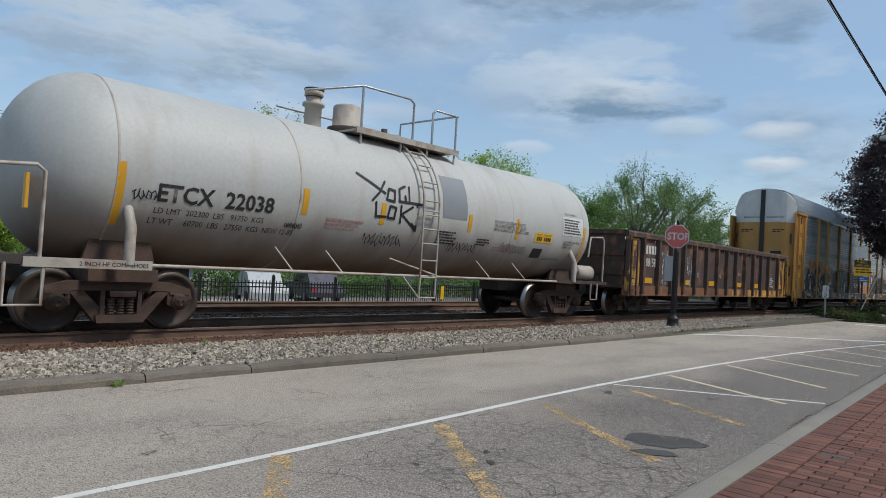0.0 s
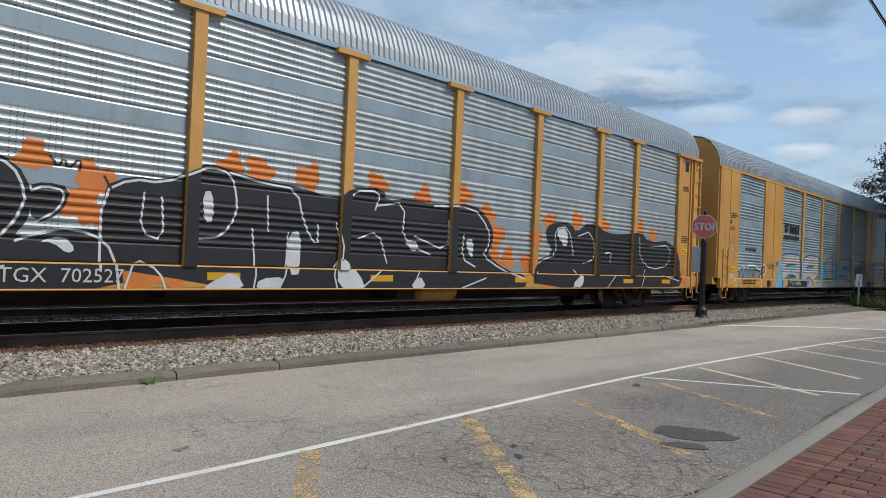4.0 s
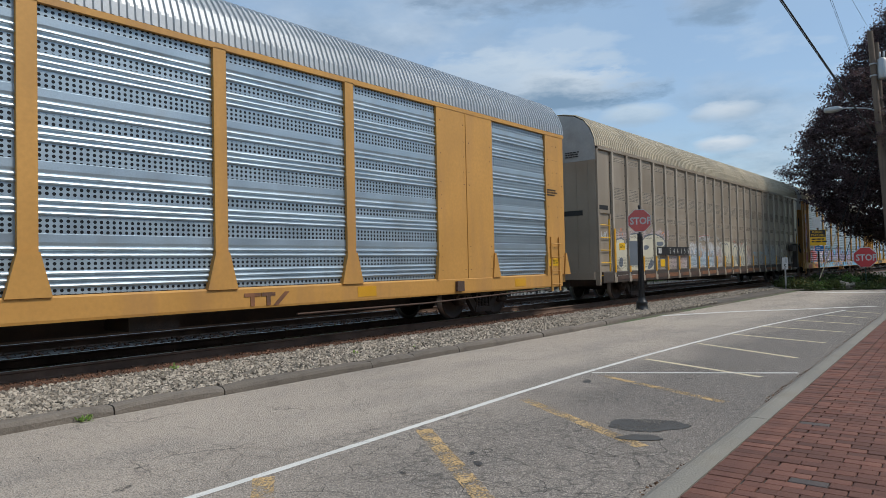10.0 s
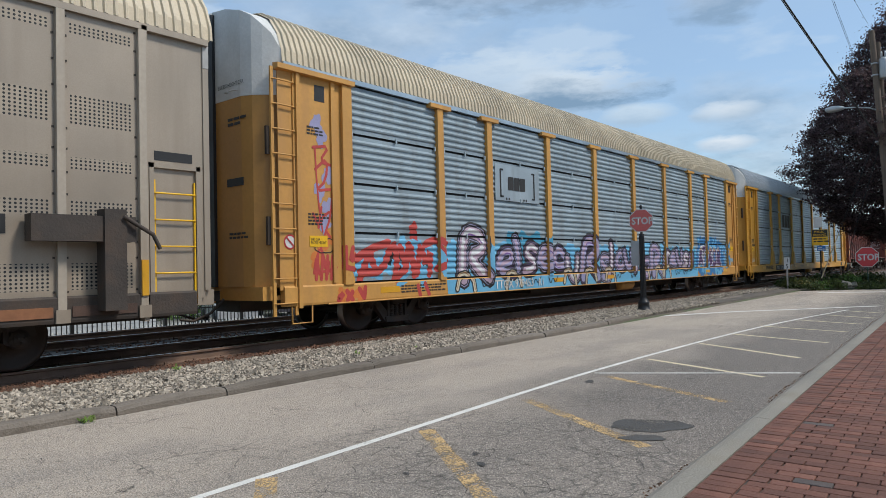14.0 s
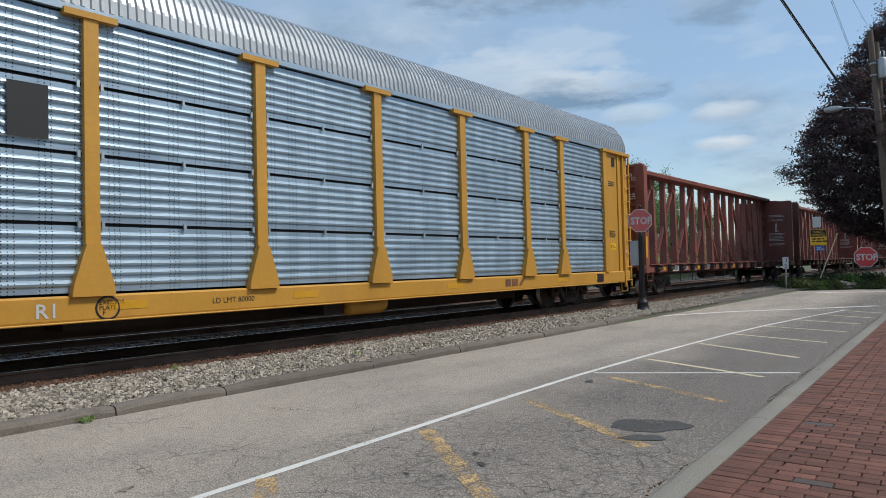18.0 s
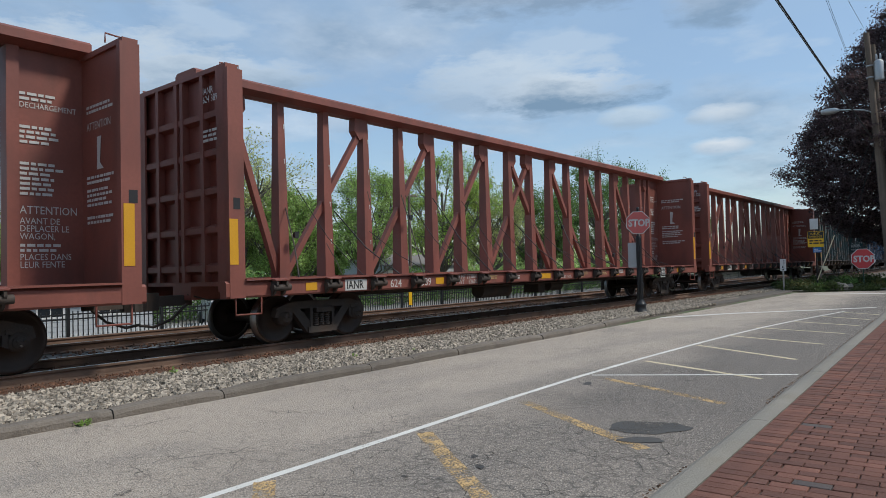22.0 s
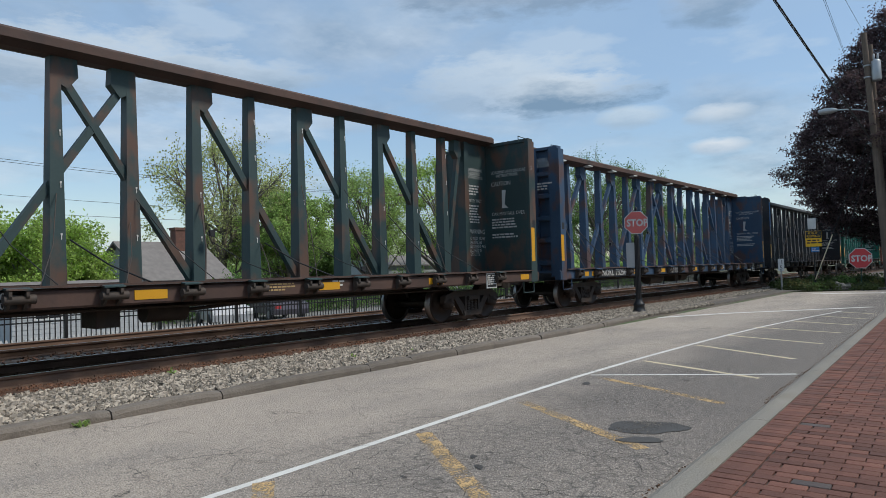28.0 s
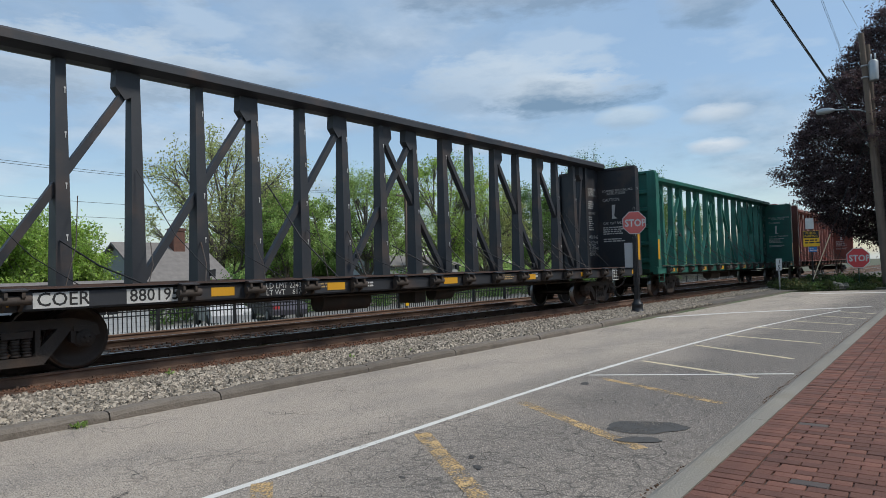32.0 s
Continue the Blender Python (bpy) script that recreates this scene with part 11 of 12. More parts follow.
def utility_pole():
    st = thing("utility_pole", "weathered timber utility pole with a transformer and lamp arm", "utility pole", at=Matrix.Translation((39.1, 4.09, -0.22)) @ Matrix.Scale(1.15, 4))
    part("pole", Solid().tube([(0, 0, 0), (-0.01, 0.18, 4), (-0.02, 0.37, 8), (-0.03, 0.52, 11.17)], 0.155, 12, r_end=0.11), M_POLE, st)
    part("brace_pole", Solid().tube([(0.43, 0.02, 0), (0.43, 0.174, 4.92), (0.43, 0.357, 10.74)], 0.13, 10, r_end=0.10), M_POLE, st, "second timber pole standing against the first")
    part("transformer", Solid().turned([(9.02, 0.0), (9.04, 0.17), (9.1, 0.185), (9.85, 0.185), (9.9, 0.16), (9.98, 0.0)], (-0.02, 0.12, 0), "z", 20), M_GREY_ALU, st, "grey transformer can")
    for k in (-0.07, 0.07):
        part("bushing", Solid().turned([(9.94, 0.03), (10.05, 0.045), (10.2, 0.03), (10.22, 0)], (-0.02, 0.12 + k, 0), "z", 8), M_GREY_ALU, st)
    for z in (9.2, 9.7):
        part("pole_band", Solid().turned([(z, 0.0), (z, 0.15), (z + 0.06, 0.15), (z + 0.06, 0.0)], (-0.02, 0.44, 0), "z", 14), M_GREY_ALU, st)
    part("crossarm", Solid().box(-0.5, 0.45, 0.40, 0.50, 6.3, 6.36), M_GREY_ALU, st, "thin steel bracket across both poles")
    arm = part("lamp_arm", Solid().tube([(-0.05, 0.40, 7.72), (-0.15, 0.7, 7.86), (-0.3, 1.2, 7.94), (-0.42, 1.60, 7.96)], 0.03, 8), M_GREY_ALU, st)
    part("lamp_head", Solid().turned([(-0.42, 0.0), (-0.38, 0.09), (-0.2, 0.14), (0.1, 0.13), (0.30, 0.06), (0.31, 0)], (0, 0, 0), "y", 14), M_GREY_ALU, arm, at=Matrix.Translation((-0.5, 1.88, 7.95)) @ Matrix.Rotation(math.pi, 4, "Z"))
    part("guy_wire", Solid().tube([(-0.05, 0.36, 7.0), (-2.2, 2.55, 0.2)], 0.012, 5), M_CABLE, st)
    part("guy_wire", Solid().tube([(-0.05, 0.33, 6.4), (-1.2, 1.95, 0.2)], 0.012, 5), M_CABLE, st)
    part("guy_guard", Solid().tube([(-2.06, 2.40, 0.64), (-1.85, 2.19, 1.30), (-1.46, 1.80, 2.52)], 0.021, 6), M_PALE_LINE, st)


utility_pole()


def hung(a, b, sag, n=16):
    a, b = Vector(a), Vector(b)
    return [a.lerp(b, i / n) - Vector((0, 0, sag * 4 * (i / n) * (1 - i / n))) for i in range(n + 1)]


for name, pts, r in (("overhead_cable", hung((39.05, 4.6, 7.36), (-25, 3.9, 11.6), 0.12), 0.024), ("overhead_cable", hung((39.05, 4.6, 7.30), (-25, 3.88, 11.52), 0.16), 0.013),
                     ("overhead_wire", hung((39.05, 4.72, 8.69), (5, 4.15, 15.4), 0.0), 0.006), ("overhead_wire", hung((39.05, 4.66, 8.57), (5, 4.02, 15.3), 0.0), 0.006), ("overhead_wire", hung((39.05, 4.77, 12.89), (20, 2.79, 8.17), 0.0), 0.005)):
    tagged(part(name, Solid().tube(pts, r, 6), M_CABLE), "black overhead cable strung to the timber pole", "cable", "overhead cables")

# planted bed at the end of the street
bed = [(34.0, 8.2), (34.5, 7.5), (35.7, 6.4), (36.9, 5.0), (39.0, 2.2), (62, -1), (62, 8.9), (34.2, 8.9)]
tagged(part("ground_bed", Solid().along_z(bed, -0.1, 0.06), M_SOIL), "raised earth bed at the street's end", "planted bed", kind="structure")
kb = thing("kerb_bed", "low concrete kerb round the planted bed", "kerb", kind="structure")
for a, b in zip(bed[:4], bed[1:5]):
    d = (Vector(b) - Vector(a)).normalized()
    n = Vector((d.y, -d.x)) * -0.15
    part("kerb_stone", Solid().along_z([a, b, (b[0] + n.x, b[1] + n.y), (a[0] + n.x, a[1] + n.y)], -0.05, 0.085), M_KERB, kb)


# unseen wall added behind the camera to dim low sky light and reflections
closing = Solid().box(-60, 110, -15.4, -15.0, -0.1, 7.0)
tagged(part("wall_south", closing, M_SKY_BLOCK), "unseen plain brown wall added to block low sky light", "wall", kind="structure")

# ---- plants ----
M_BARK = mat("bark", (0.15, 0.128, 0.108), 0.95, var=0.3, scale=3, fine=25, bump=0.6)
M_LEAF_SPRING = leaf_mat("spring_leaves", (0.34, 0.48, 0.10))
M_LEAF_GREEN = leaf_mat("green_leaves", (0.33, 0.46, 0.14))
M_LEAF_DEEP = leaf_mat("deep_green_leaves", (0.135, 0.235, 0.062))
M_LEAF_BUD = leaf_mat("young_leaves", (0.42, 0.46, 0.18), 0.4)
M_LEAF_COPPER = leaf_mat("copper_leaves", (0.100, 0.064, 0.066), 0.6)


def leaves(name, centres, per, spread, size, m, parent, seed, kind=""):
    """Many small bent leaves strewn round the given points."""
    rng = np.random.default_rng(seed)
    c = np.repeat(np.asarray(centres, float), per, axis=0)
    k = len(c)
    c = c + rng.normal(size=(k, 3)) * spread
    a = rng.normal(size=(k, 3))
    a /= np.linalg.norm(a, axis=1)[:, None]
    b = np.cross(a, rng.normal(size=(k, 3)))
    b /= np.linalg.norm(b, axis=1)[:, None]
    s = size * rng.uniform(0.6, 1.3, (k, 1))
    a, b = a * s, b * s * 0.6
    v = np.stack([c - a, c + b - a * 0.1, c + a, c - b - a * 0.1], 1)
    f = (np.arange(k) * 4)[:, None] + np.arange(4)[None]
    return part(name, cloud_mesh(name, v, f, m), None, parent)


def tree(x, y, z, height, spread, seed, m, label, density=1.0, leaf=0.17, low=0.22, clumps=34, name="tree", group="trees behind the tracks"):
    """A tapered trunk, limbs to leafy clumps spread unevenly through the crown, twigs and many small leaves."""
    rng, ran = random.Random(seed), np.random.default_rng(seed)
    t = thing(name, label, "tree", group, at=(x, y, z))
    wood = Solid()
    r0 = height * 0.02
    mid, semi = height * (low + 0.97) / 2, height * (0.97 - low) / 2
    sway = [Vector((rng.uniform(-0.02, 0.02) * height * i / 5, rng.uniform(-0.02, 0.02) * height * i / 5, -0.2 + height * 0.72 * i / 5)) for i in range(6)]
    wood.tube(sway, r0 * 1.3, 9, r_end=r0 * 0.35)
    pts = []
    for i in range(clumps):
        a, u = i * 2.39996 + rng.uniform(-0.4, 0.4), -0.95 + 1.9 * (i + rng.random()) / clumps
        rad = math.sqrt(max(0.05, 1 - u * u)) * rng.uniform(0.45, 1.0)
        c = Vector((math.cos(a) * rad * spread * 0.86, math.sin(a) * rad * spread * 0.86, mid + u * semi * 0.88))
        k = min(4, max(1, int((c.z / height - 0.12) * 5)))
        p0 = sway[k]
        bend = p0.lerp(c, 0.5) + Vector((rng.uniform(-0.1, 0.1) * spread, rng.uniform(-0.1, 0.1) * spread, -0.06 * height * rng.random()))
        wood.tube([p0, bend, c], r0 * rng.uniform(0.40, 0.62), 5, r_end=r0 * 0.16)
        size = spread * rng.uniform(0.20, 0.36)
        for j in range(7):
            d = Vector((rng.gauss(0, 1), rng.gauss(0, 1), rng.gauss(0.3, 0.8))).normalized() * size
            q = c + d
            wood.tube([bend.lerp(c, 0.6), c + d * 0.4, q], r0 * 0.13, 4, r_end=r0 * 0.04)
            n = max(6, int(165 * density * rng.uniform(0.5, 1.4)))
            pts.append(np.array(c)[None] + np.array(d)[None] * ran.uniform(0.15, 1.1, (n, 1)) + ran.normal(size=(n, 3)) * (size * 0.17))
    part("trunk", wood, M_BARK, t)
    leaves("crown", np.concatenate(pts), 1, 0.02, leaf * 0.42, m, t, seed)
    return t


for spec in (
    (10.0, 43, -0.9, 6.9, 4.2, 1, M_LEAF_SPRING, "bright spring-green tree behind the yard", 1.0, 0.20),
    (12.5, 34, -0.9, 4.9, 3.4, 2, M_LEAF_SPRING, "low spring-green tree by the yard", 1.2, 0.17),
    (17.0, 50, -0.9, 5.2, 4.0, 3, M_LEAF_GREEN, "low green tree behind the houses", 1.2, 0.18),
    (29.6, 46, -0.9, 13.2, 6.6, 4, M_LEAF_BUD, "tall half-bare tree with young leaves and open branches", 0.5, 0.22),
    (32.6, 42, -0.9, 8.8, 4.0, 5, M_LEAF_GREEN, "spring-green tree beside the tall bare one", 0.85, 0.22),
    (34.5, 47, -0.9, 10.8, 4.4, 12, M_LEAF_BUD, "thin young-leaved tree beside the houses", 0.55, 0.21),
    (39.5, 46, -0.9, 6.0, 2.6, 6, M_LEAF_DEEP, "small deep-green tree behind the tracks", 1.3, 0.18),
    (46.0, 47, -0.9, 12.4, 5.4, 7, M_LEAF_GREEN, "green leafy tree behind the tracks", 0.75, 0.23),
    (56.0, 46, -0.9, 15.0, 6.8, 8, M_LEAF_SPRING, "tall spring-green tree behind the tracks", 0.65, 0.24),
    (63.0, 45, -0.9, 12.6, 5.6, 9, M_LEAF_BUD, "tall thin-crowned tree with young leaves", 0.6, 0.23),
    (76.0, 46, -0.9, 12.5, 6.5, 10, M_LEAF_DEEP, "broad green tree behind the tracks", 1.1, 0.26),
    (92.0, 46, -0.9, 18.4, 9.0, 11, M_LEAF_DEEP, "large green tree rising over the cars", 0.8, 0.24),
    (108.0, 48, -0.9, 18.0, 9.5, 13, M_LEAF_DEEP, "large deep-green tree rising over the cars", 0.9, 0.26),
    (124.0, 46, -0.9, 13.5, 8.5, 14, M_LEAF_DEEP, "leafy green tree rising over the cars", 1.0, 0.26),
):
    tree(*spec)


def copper_beech(x, y):
    """A broad dense beech: lumpy crown that swells low, a shaded core and many short sprays of small leaves at the rim."""
    rng, ran = random.Random(21), np.random.default_rng(21)
    t = thing("copper_beech", "dark copper-leaved beech with a dense crown to near the ground", "tree", "street trees", at=(x, y, 0))
    zs, rs = (2.2, 2.7, 3.7, 4.9, 7.0, 8.2, 9.8, 10.7, 12.1, 13.2, 14.2, 15.2, 16.0, 17.2), (2.6, 4.3, 5.9, 6.7, 7.2, 7.2, 6.3, 5.7, 4.6, 3.8, 3.1, 2.5, 1.7, 0.2)
    wood, pts = Solid(), []
    wood.tube([(0, 0, -0.2), (0.1, 0, 3), (0.0, 0.15, 8), (0.1, 0.1, 14)], 0.55, 12, r_end=0.10)
    ph = [rng.uniform(0, 6.28) for _ in range(5)]

    def rim(a, z):
        k = 1 + 0.055 * math.sin(4 * a + 0.9 * z + ph[0]) + 0.05 * math.sin(7 * a - 1.3 * z + ph[1]) + 0.045 * math.sin(11 * a + 2.3 * z + ph[2]) + 0.03 * math.sin(17 * a - 3.1 * z + ph[3])
        return float(np.interp(z, zs, rs)) * k

    k = 0
    while k < 3600:
        z = rng.uniform(2.2, 17.0)
        if rng.random() > float(np.interp(z, zs, rs)) / 7.4:
            continue
        a = k * 2.39996
        r = rim(a, z)
        core = k % 4 == 0
        rad = r * (math.sqrt(rng.uniform(0.1, 0.7)) if core else rng.uniform(0.80, 0.985))
        c = np.array((math.cos(a) * rad, math.sin(a) * rad, z))
        out = np.array((math.cos(a), math.sin(a), rng.uniform(-0.25, 0.35)))
        if k % 12 == 1:
            wood.tube([(0, 0, max(1.8, z * 0.6)), (c[0] * 0.5, c[1] * 0.5, z * 0.88), tuple(c)], 0.10, 5, r_end=0.012)
        if not core:
            side = np.array((-out[1], out[0], 0)) * rng.uniform(-0.8, 0.8)
            tip = c + (out + side) * rng.uniform(0.25, 0.6)
            wood.tube([tuple(c - out * 0.4), tuple(tip)], 0.012, 3, r_end=0.005)
            n = 74
            u = ran.uniform(-0.5, 1.0, (n, 1))
            pts.append(c[None] + (tip - c)[None] * u + ran.normal(size=(n, 3)) * (0.15, 0.15, 0.09))
        else:
            pts.append(c[None] + ran.normal(size=(150, 3)) * (0.55, 0.55, 0.35))
        k += 1
    part("trunk", wood, M_BARK, t)
    leaves("crown", np.concatenate(pts), 1, 0.02, 0.062, M_LEAF_COPPER, t, 21)


copper_beech(46.0, 2.2)


def far_woods():
    rng = np.random.default_rng(9)
    c = np.stack([rng.uniform(-30, 330, 5200), rng.uniform(66, 95, 5200), np.zeros(5200)], 1)
    top = 5.5 + 2.5 * np.sin(c[:, 0] * 0.13) + 1.8 * np.sin(c[:, 0] * 0.31 + 1)
    c[:, 2] = rng.uniform(-0.5, 1, 5200) * np.maximum(2.0, top)
    w = thing("far_woods", "distant band of green trees closing the view", "woods", kind="stuff", at=(0, 0, -0.9))
    leaves("foliage", c, 9, 0.9, 0.55, M_LEAF_GREEN, w, 31)


far_woods()


def shrub(x, y, z, r, h, m, seed, label):
    t = thing("shrub", label, "shrub", "shrubs in the bed", at=(x, y, z))
    rng = np.random.default_rng(seed)
    n = int(60 * r * r / 0.25)
    a, u = rng.uniform(0, 6.28, n), np.sqrt(rng.uniform(0, 1, n))
    c = np.stack([np.cos(a) * u * r, np.sin(a) * u * r, rng.uniform(0.1, 1, n) * h * (1 - 0.6 * u ** 2)], 1)
    leaves("foliage", c, 16, 0.07, 0.055, m, t, seed)
    s = Solid()
    for i in range(5):
        s.tube([(0, 0, -0.05), (math.cos(i * 1.3) * r * 0.5, math.sin(i * 1.3) * r * 0.5, h * 0.6)], 0.012, 4)
    part("stems", s, M_BARK, t)


rnd = random.Random(77)
M_LEAF_OLIVE = leaf_mat("olive_blades", (0.19, 0.18, 0.06))
M_LEAF_DRY = leaf_mat("dark_bed_leaves", (0.075, 0.105, 0.034))
for i in range(30):
    u = i / 29
    x, y = 34.9 + 3.6 * u, 7.9 - 5.2 * u
    d = rnd.uniform(0.2, 2.6)
    shrub(x + d, y + 0.5 * d - 0.4, 0.06, rnd.uniform(0.3, 0.65), rnd.uniform(0.2, 0.5) if d < 1 else rnd.uniform(0.4, 0.8), rnd.choice((M_LEAF_DRY, M_LEAF_DRY, M_LEAF_OLIVE, M_LEAF_DEEP)), 100 + i, "low leafy shrub in the planted bed")


def rock(x, y, r, seed):
    rng = random.Random(seed)
    s = Solid().turned([(-0.6 * r, 0.0), (-0.5 * r, 0.7 * r), (0, r), (0.4 * r, 0.75 * r), (0.6 * r, 0.0)], (0, 0, 0.06), "z", 9, smooth=False)
    s.v = [(a * rng.uniform(0.85, 1.15), b * rng.uniform(0.85, 1.15), c * rng.uniform(0.85, 1.1)) for a, b, c in s.v]
    tagged(part("boulder", s, M_KERB, at=(x, y, 0.06 + r * 0.2)), "pale rounded boulder in the planted bed", "boulder", "boulders")


rock(36.6, 5.9, 0.38, 1)
rock(37.0, 5.5, 0.28, 2)
rock(36.1, 6.6, 0.22, 3)

# tufts of weed along the old kerb
for i, (x, y) in enumerate(((2.95, 7.24), (3.02, 7.22), (8.7, 7.9), (7.6, 8.2), (5.1, 9.35))):
    w = thing("weed_tuft", "small yellow-green weed growing by the kerb", "weed", "weeds", at=(x, y, 0.0 if y < 7.3 else 0.08))
    leaves("blade_cluster", [(0, 0, 0.03)], 22, 0.024, 0.026, M_LEAF_GREEN, w, 300 + i)


# ---- behind the tracks ----
fence = thing("iron_fence", "black iron picket fence along the far side of the tracks", "fence", at=(0, 18.0, -0.62))


def iron_fence():
    picket = Solid().box(-0.011, 0.011, -0.011, 0.011, 0.05, 1.30).mesh("picket", M_IRON)
    pst = Solid().box(-0.04, 0.04, -0.04, 0.04, -0.3, 1.42).turned([(1.42, 0.05), (1.45, 0.055), (1.50, 0.0)], (0, 0, 0), "z", 8).mesh("fence_post", M_IRON)
    rest = Solid()
    n = 0
    for i in range(28):
        x0 = 2.2 + i * 2.44
        part("fence_post", pst, None, fence, at=(x0, 0, 0))
        for z in (0.15, 1.08, 1.20):
            part("fence_rail", Solid().box(x0, x0 + 2.44, -0.018, 0.018, z, z + 0.035), M_IRON, fence)
        for j in range(1, 20):
            x = x0 + j * 0.122
            if n < 300:
                part("picket", picket, None, fence, at=(x, 0, 0))
                n += 1
            else:
                rest.box(x - 0.011, x + 0.011, -0.011, 0.011, 0.05, 1.30)
    tagged(part("far_pickets", rest, M_IRON, fence), kind="stuff")


iron_fence()


def white_fence():
    w = thing("picket_fence", "low white timber picket fence in the yard", "fence", at=(0, 20.2, -0.9))
    pk = Solid().along_y([(-0.04, 0.05), (0.04, 0.05), (0.04, 0.78), (0, 0.85), (-0.04, 0.78)], -0.012, 0.012).mesh("picket", M_ROOF_WHITE)
    for i in range(70):
        part("picket", pk, None, w, at=(6.0 + i * 0.12, 0, 0))
    for z in (0.25, 0.65):
        part("fence_rail", Solid().box(5.9, 14.5, 0.014, 0.05, z, z + 0.07), M_ROOF_WHITE, w)


white_fence()


def siding(s, x0, x1, y, z0, z1, mi=0):
    """One sheet of lapped boards."""
    z, prof = z0, [(y + 0.1, z0)]
    while z < z1 - 0.01:
        h = min(0.18, z1 - z)
        prof += [(y - 0.025, z), (y - 0.006, z + h)]
        z += h
    return s.along_x(prof + [(y + 0.1, z1)], x0, x1, mi)


M_SIDING = mat("white_siding", (0.40, 0.42, 0.43), 0.7, var=0.06, stain=(0.4, 0.4, 0.38), amount=0.3)
M_SHINGLE = mat("grey_shingles", (0.19, 0.172, 0.158), 0.9, var=0.2, scale=3, fine=20, bump=0.5)
M_CHIMNEY = mat("chimney_brick", (0.13, 0.062, 0.045), 0.9, var=0.25, scale=6, fine=30, bump=0.4)
M_GLASS = mat("dark_glass", (0.02, 0.024, 0.028), 0.08, var=0.1, bump=0)


def house(x0, x1, y0, y1, wall, ridge, label, windows, chimney=None, along="x"):
    h = thing("house", label, "house", "houses behind the yard", at=(0, 0, -0.9))
    part("wall", Solid().box(x0, x1, y0 + 0.02, y1, 0, wall), M_SIDING, h)
    part("siding", siding(Solid(), x0 + 0.01, x1 - 0.01, y0, 0.05, wall), M_SIDING, h)
    ym = (y0 + y1) / 2
    o = 0.35
    part("roof", Solid().along_x([(y0 - o, wall - 0.1), (ym, ridge), (y1 + o, wall - 0.1), (y1 + o, wall + 0.02), (ym, ridge + 0.14), (y0 - o, wall + 0.02)], x0 - o, x1 + o), M_SHINGLE, h)
    for x in (x0 + 0.01, x1 - 0.13):
        part("gable", Solid().along_x([(y0 + 0.02, wall), (y1, wall), (ym, ridge)], x, x + 0.12), M_SIDING, h)
    for x in windows:
        f = part("window", Solid().box(x - 0.5, x + 0.5, y0 - 0.06, y0 - 0.026, 0.9, 1.9), M_ROOF_WHITE, h)
        for k in (0, 1):
            part("pane", Solid().box(x - 0.43 + k * 0.45, x - 0.02 + k * 0.45, y0 - 0.066, y0 - 0.061, 0.97, 1.83), M_GLASS, f)
    if chimney:
        c = part("chimney", Solid().box(chimney - 0.35, chimney + 0.35, ym - 0.9, ym - 0.3, wall, ridge + 0.95).box(chimney - 0.4, chimney + 0.4, ym - 0.95, ym - 0.25, ridge + 0.8, ridge + 0.95), M_CHIMNEY, h)


house(17.7, 22.4, 34.5, 41, 2.2, 4.3, "white house with a grey shingle roof and brick chimney", (18.0, 20.5), 20.9)
house(9.0, 14.2, 27.5, 31, 1.75, 2.2, "long low white outbuilding in the yard", (10.2, 12.4))
house(54.0, 68.0, 53, 60, 3.0, 4.2, "low white building among the trees", (54, 57, 60, 63))


def parked_car(x, y, paint, label, seed, turn=0.0):
    c = thing("parked_car", label, "car", "parked cars", at=Matrix.Translation((x, y, -0.9)) @ Matrix.Rotation(turn, 4, "Z"))
    b = Solid().along_y([(-2.2, 0.35), (-2.25, 0.65), (-2.1, 0.88), (-1.2, 0.98), (1.55, 0.98), (2.2, 0.9), (2.28, 0.6), (2.2, 0.35)], -0.88, 0.88)
    part("body", b, paint, c)
    part("cabin", Solid().along_y([(-1.25, 0.97), (-0.6, 1.50), (1.3, 1.52), (1.85, 0.97)], -0.78, 0.78), paint, c)
    part("side_window", Solid().along_y([(-1.0, 1.03), (-0.52, 1.43), (0.3, 1.45), (0.3, 1.03)], -0.79, -0.775), M_GLASS, c)
    part("side_window", Solid().along_y([(0.38, 1.03), (0.38, 1.45), (1.22, 1.45), (1.6, 1.03)], -0.79, -0.775), M_GLASS, c)
    for k in (-1.35, 1.35):
        for s in (-0.82, 0.82):
            w = part("wheel", Solid().turned([(-0.1, 0.0), (-0.1, 0.31), (-0.07, 0.34), (0.07, 0.34), (0.1, 0.31), (0.1, 0.0)], (0, 0, 0), "y", 18), M_BLACK, c, at=(k, s, 0.34))
            part("rim", Solid().turned([(-0.105, 0.0), (-0.11, 0.19), (-0.1, 0.21)], (0, 0, 0), "y", 14), M_GREY_ALU, w)
    part("tail_light", Solid().box(2.2, 2.27, -0.86, -0.55, 0.66, 0.86), M_RED, c)
    part("head_light", Solid().box(-2.26, -2.2, -0.85, -0.55, 0.62, 0.78), M_ROOF_WHITE, c)


parked_car(18.1, 28.3, mat("white_car_paint", (0.5, 0.5, 0.5), 0.3, var=0.05, bump=0), "white car parked behind the iron fence", 3, 1.2)
parked_car(22.2, 29.6, mat("dark_red_car_paint", (0.11, 0.10, 0.12), 0.3, 0.2, var=0.05, bump=0), "dark grey car parked behind the iron fence", 2, -1.9)


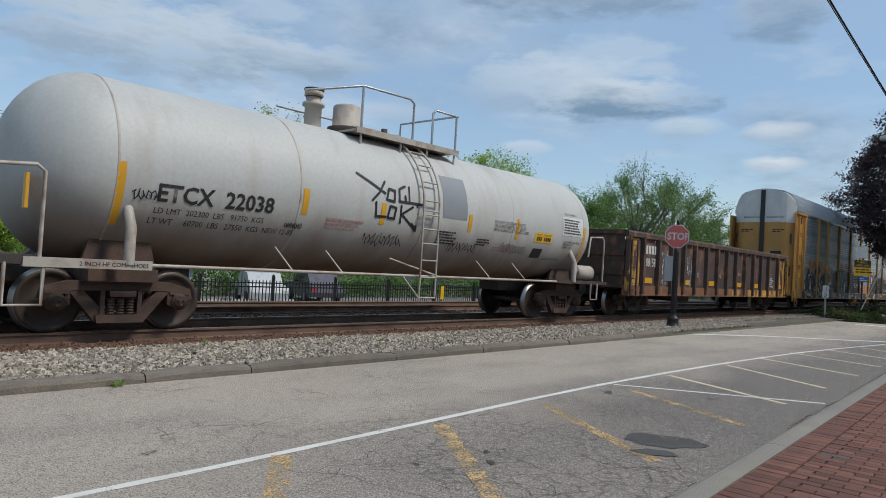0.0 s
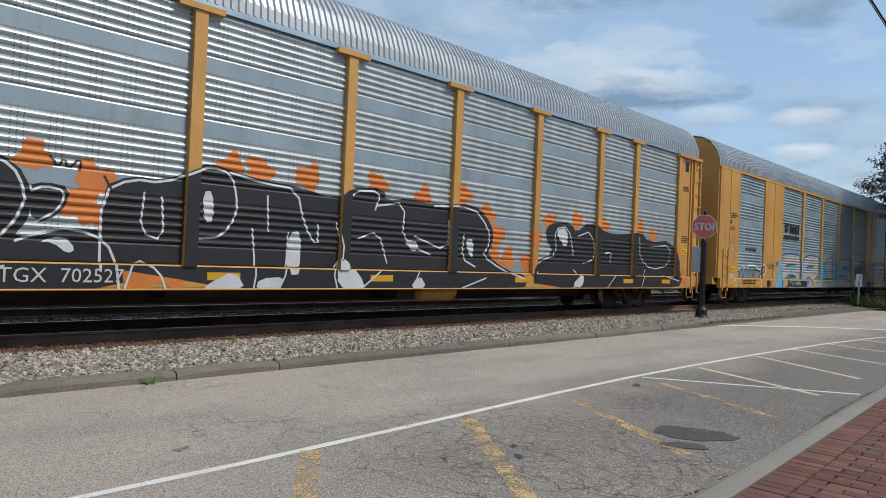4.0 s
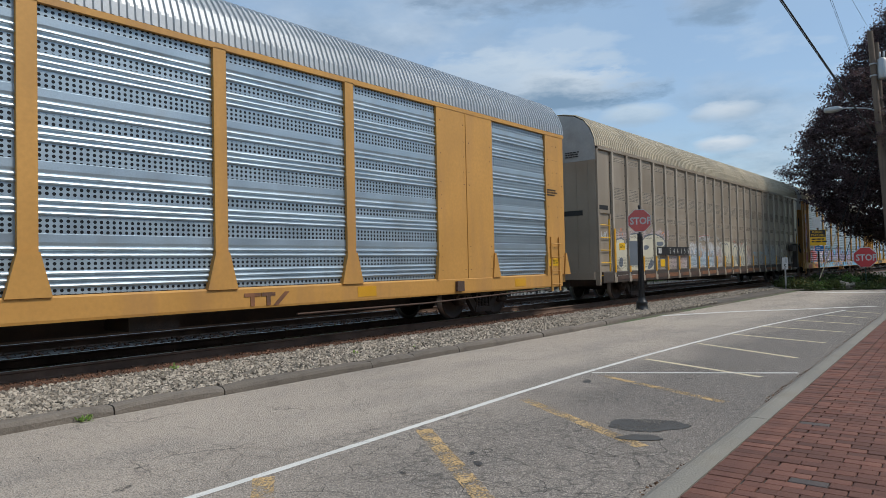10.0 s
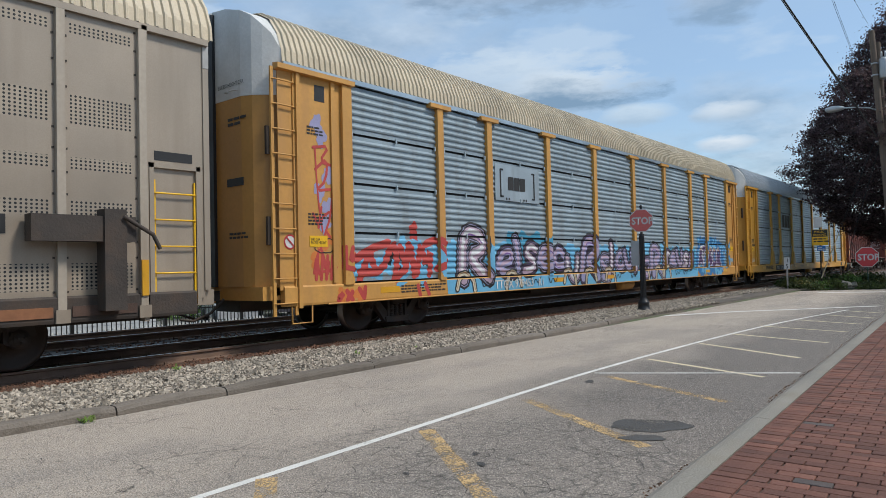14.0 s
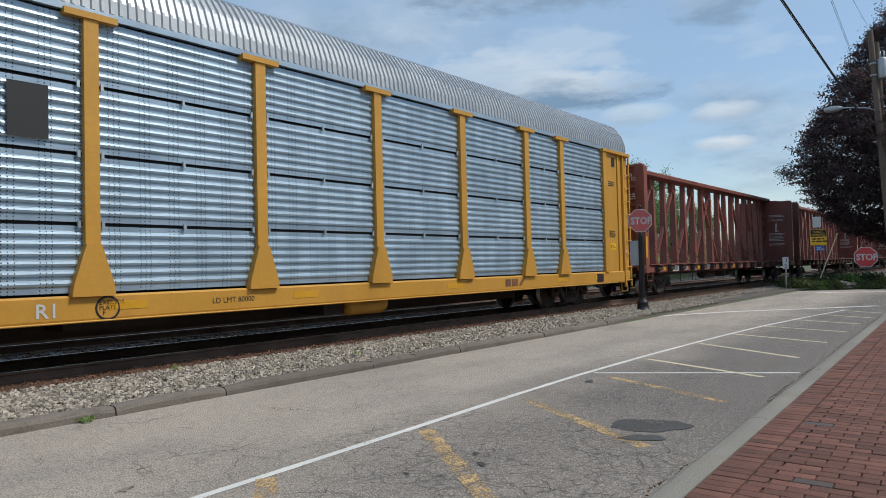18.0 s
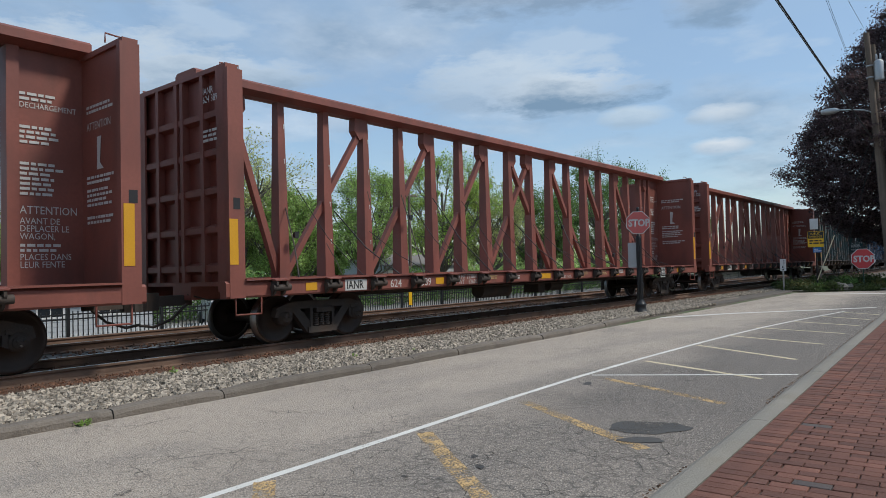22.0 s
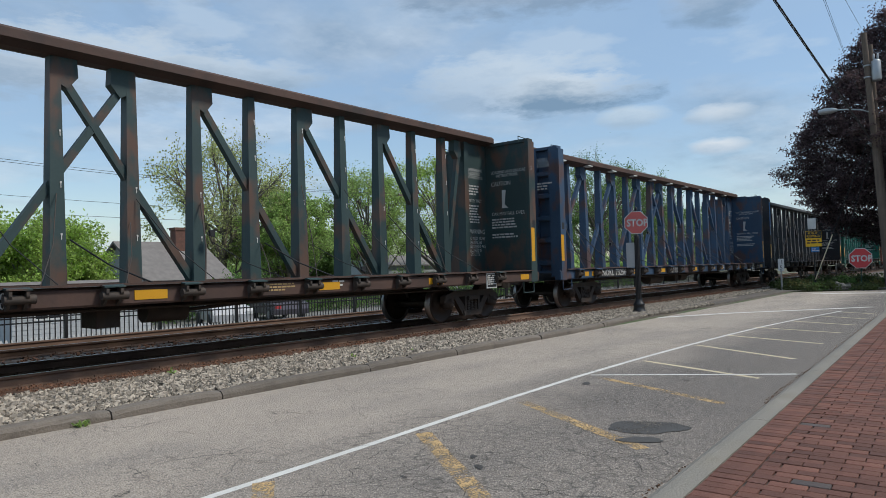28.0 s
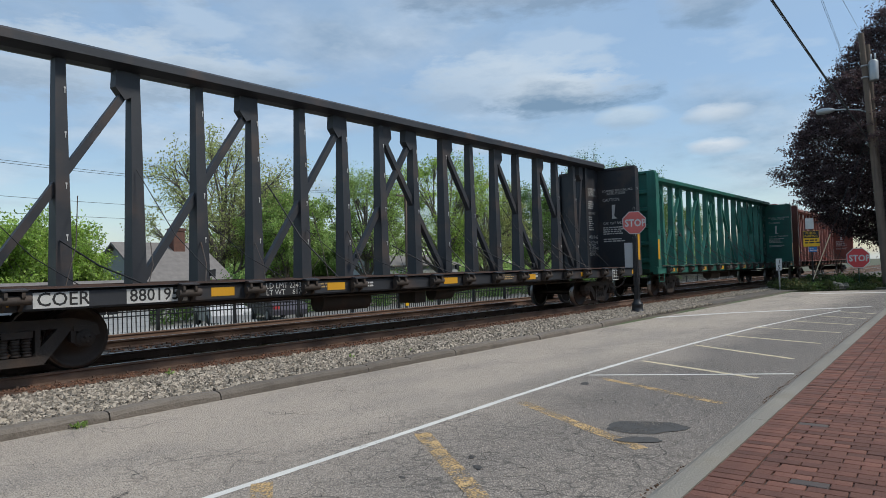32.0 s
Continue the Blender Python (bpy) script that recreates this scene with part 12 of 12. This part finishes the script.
def hedge():
    rng = np.random.default_rng(14)
    n = 2600
    c = np.stack([rng.uniform(15, 90, n), rng.uniform(32, 33.8, n), np.zeros(n)], 1)
    c[:, 2] = rng.uniform(0.0, 1.0, n) ** 0.7 * (1.7 + 0.5 * np.sin(c[:, 0] * 0.9) + 0.4 * np.sin(c[:, 0] * 0.37))
    h = thing("hedge", "uneven dark green hedge behind the yard", "hedge", kind="stuff", at=(0, 0, -0.9))
    leaves("foliage", c, 14, 0.16, 0.09, M_LEAF_DEEP, h, 15)


hedge()


def far_pole(x, y, h):
    p = thing("utility_pole", "pale timber utility pole with a crossarm behind the tracks", "utility pole", "far poles", at=(x, y, -0.9))
    part("pole", Solid().tube([(0, 0, -0.2), (0, 0, h)], 0.16, 8, r_end=0.11), M_POLE, p)
    part("crossarm", Solid().box(-1.1, 1.1, -0.06, 0.06, h - 0.5, h - 0.38), M_POLE, p)
    for k in (-1.0, -0.4, 0.4, 1.0):
        part("insulator", Solid().turned([(0, 0.03), (0.12, 0.04), (0.15, 0)], (k, 0, h - 0.38), "z", 6), M_GREY_ALU, p)


far_pole(44.1, 40, 9.4)
far_pole(5.0, 40, 9.4)
far_pole(95, 42, 10.4)
for k, (za, zb) in enumerate(((8.2, 8.2), (8.1, 8.1), (6.3, 6.6), (5.4, 5.9), (3.2, 4.6))):
    for a, b in (((5.0, 40 + k * 0.2, za), (44.1, 40 + k * 0.2, zb)), ((44.1, 40 + k * 0.2, zb), (95, 42 + k * 0.2, zb + 1))):
        tagged(part("far_wire", Solid().tube(hung(a, b, 0.5), 0.014, 4), M_CABLE), "thin black wire strung between far poles", "wire", "far wires")
mk = thing("yellow_marker", "small yellow marker plate on a post by the fence", "marker", at=(19.3, 17.6, -0.4))
part("post", Solid().box(-0.02, 0.02, -0.02, 0.02, 0, 1.05), M_IRON, mk)
part("plate", Solid().box(-0.09, 0.09, -0.035, -0.022, 0.55, 1.05), M_SIGN_YELLOW, mk)

pavers()


# ---- what moves ----
def rolled(t):
    """Metres the train has run since the start; it checks for a moment at 6.8 s."""
    u = min(1.0, max(0.0, (t - 6.6) / 0.4))
    return 10.243 * t - 0.00682 * t * t - 0.37 * u * u * (3 - 2 * u)


def motions():
    for car, x0 in CARS:
        walk(car, [(t, pose(x0 - rolled(t), TRACK_Y, RAIL_Z)) for t in [0.0, 2.0, 4.0, 5.5, 6.6, 6.7, 6.8, 6.9, 7.0, 7.5, 8.5] + [10.0 + 2 * i for i in range(12)]])
    times = [2 * i / FPS for i in range(481)]
    turns = [Matrix.Rotation(-rolled(t) / 0.457, 4, "Y") for t in times]
    for wheel, place in WHEELS:
        at = Matrix.Translation(place)
        walk(wheel, [(t, at @ r) for t, r in zip(times, turns)])


motions()
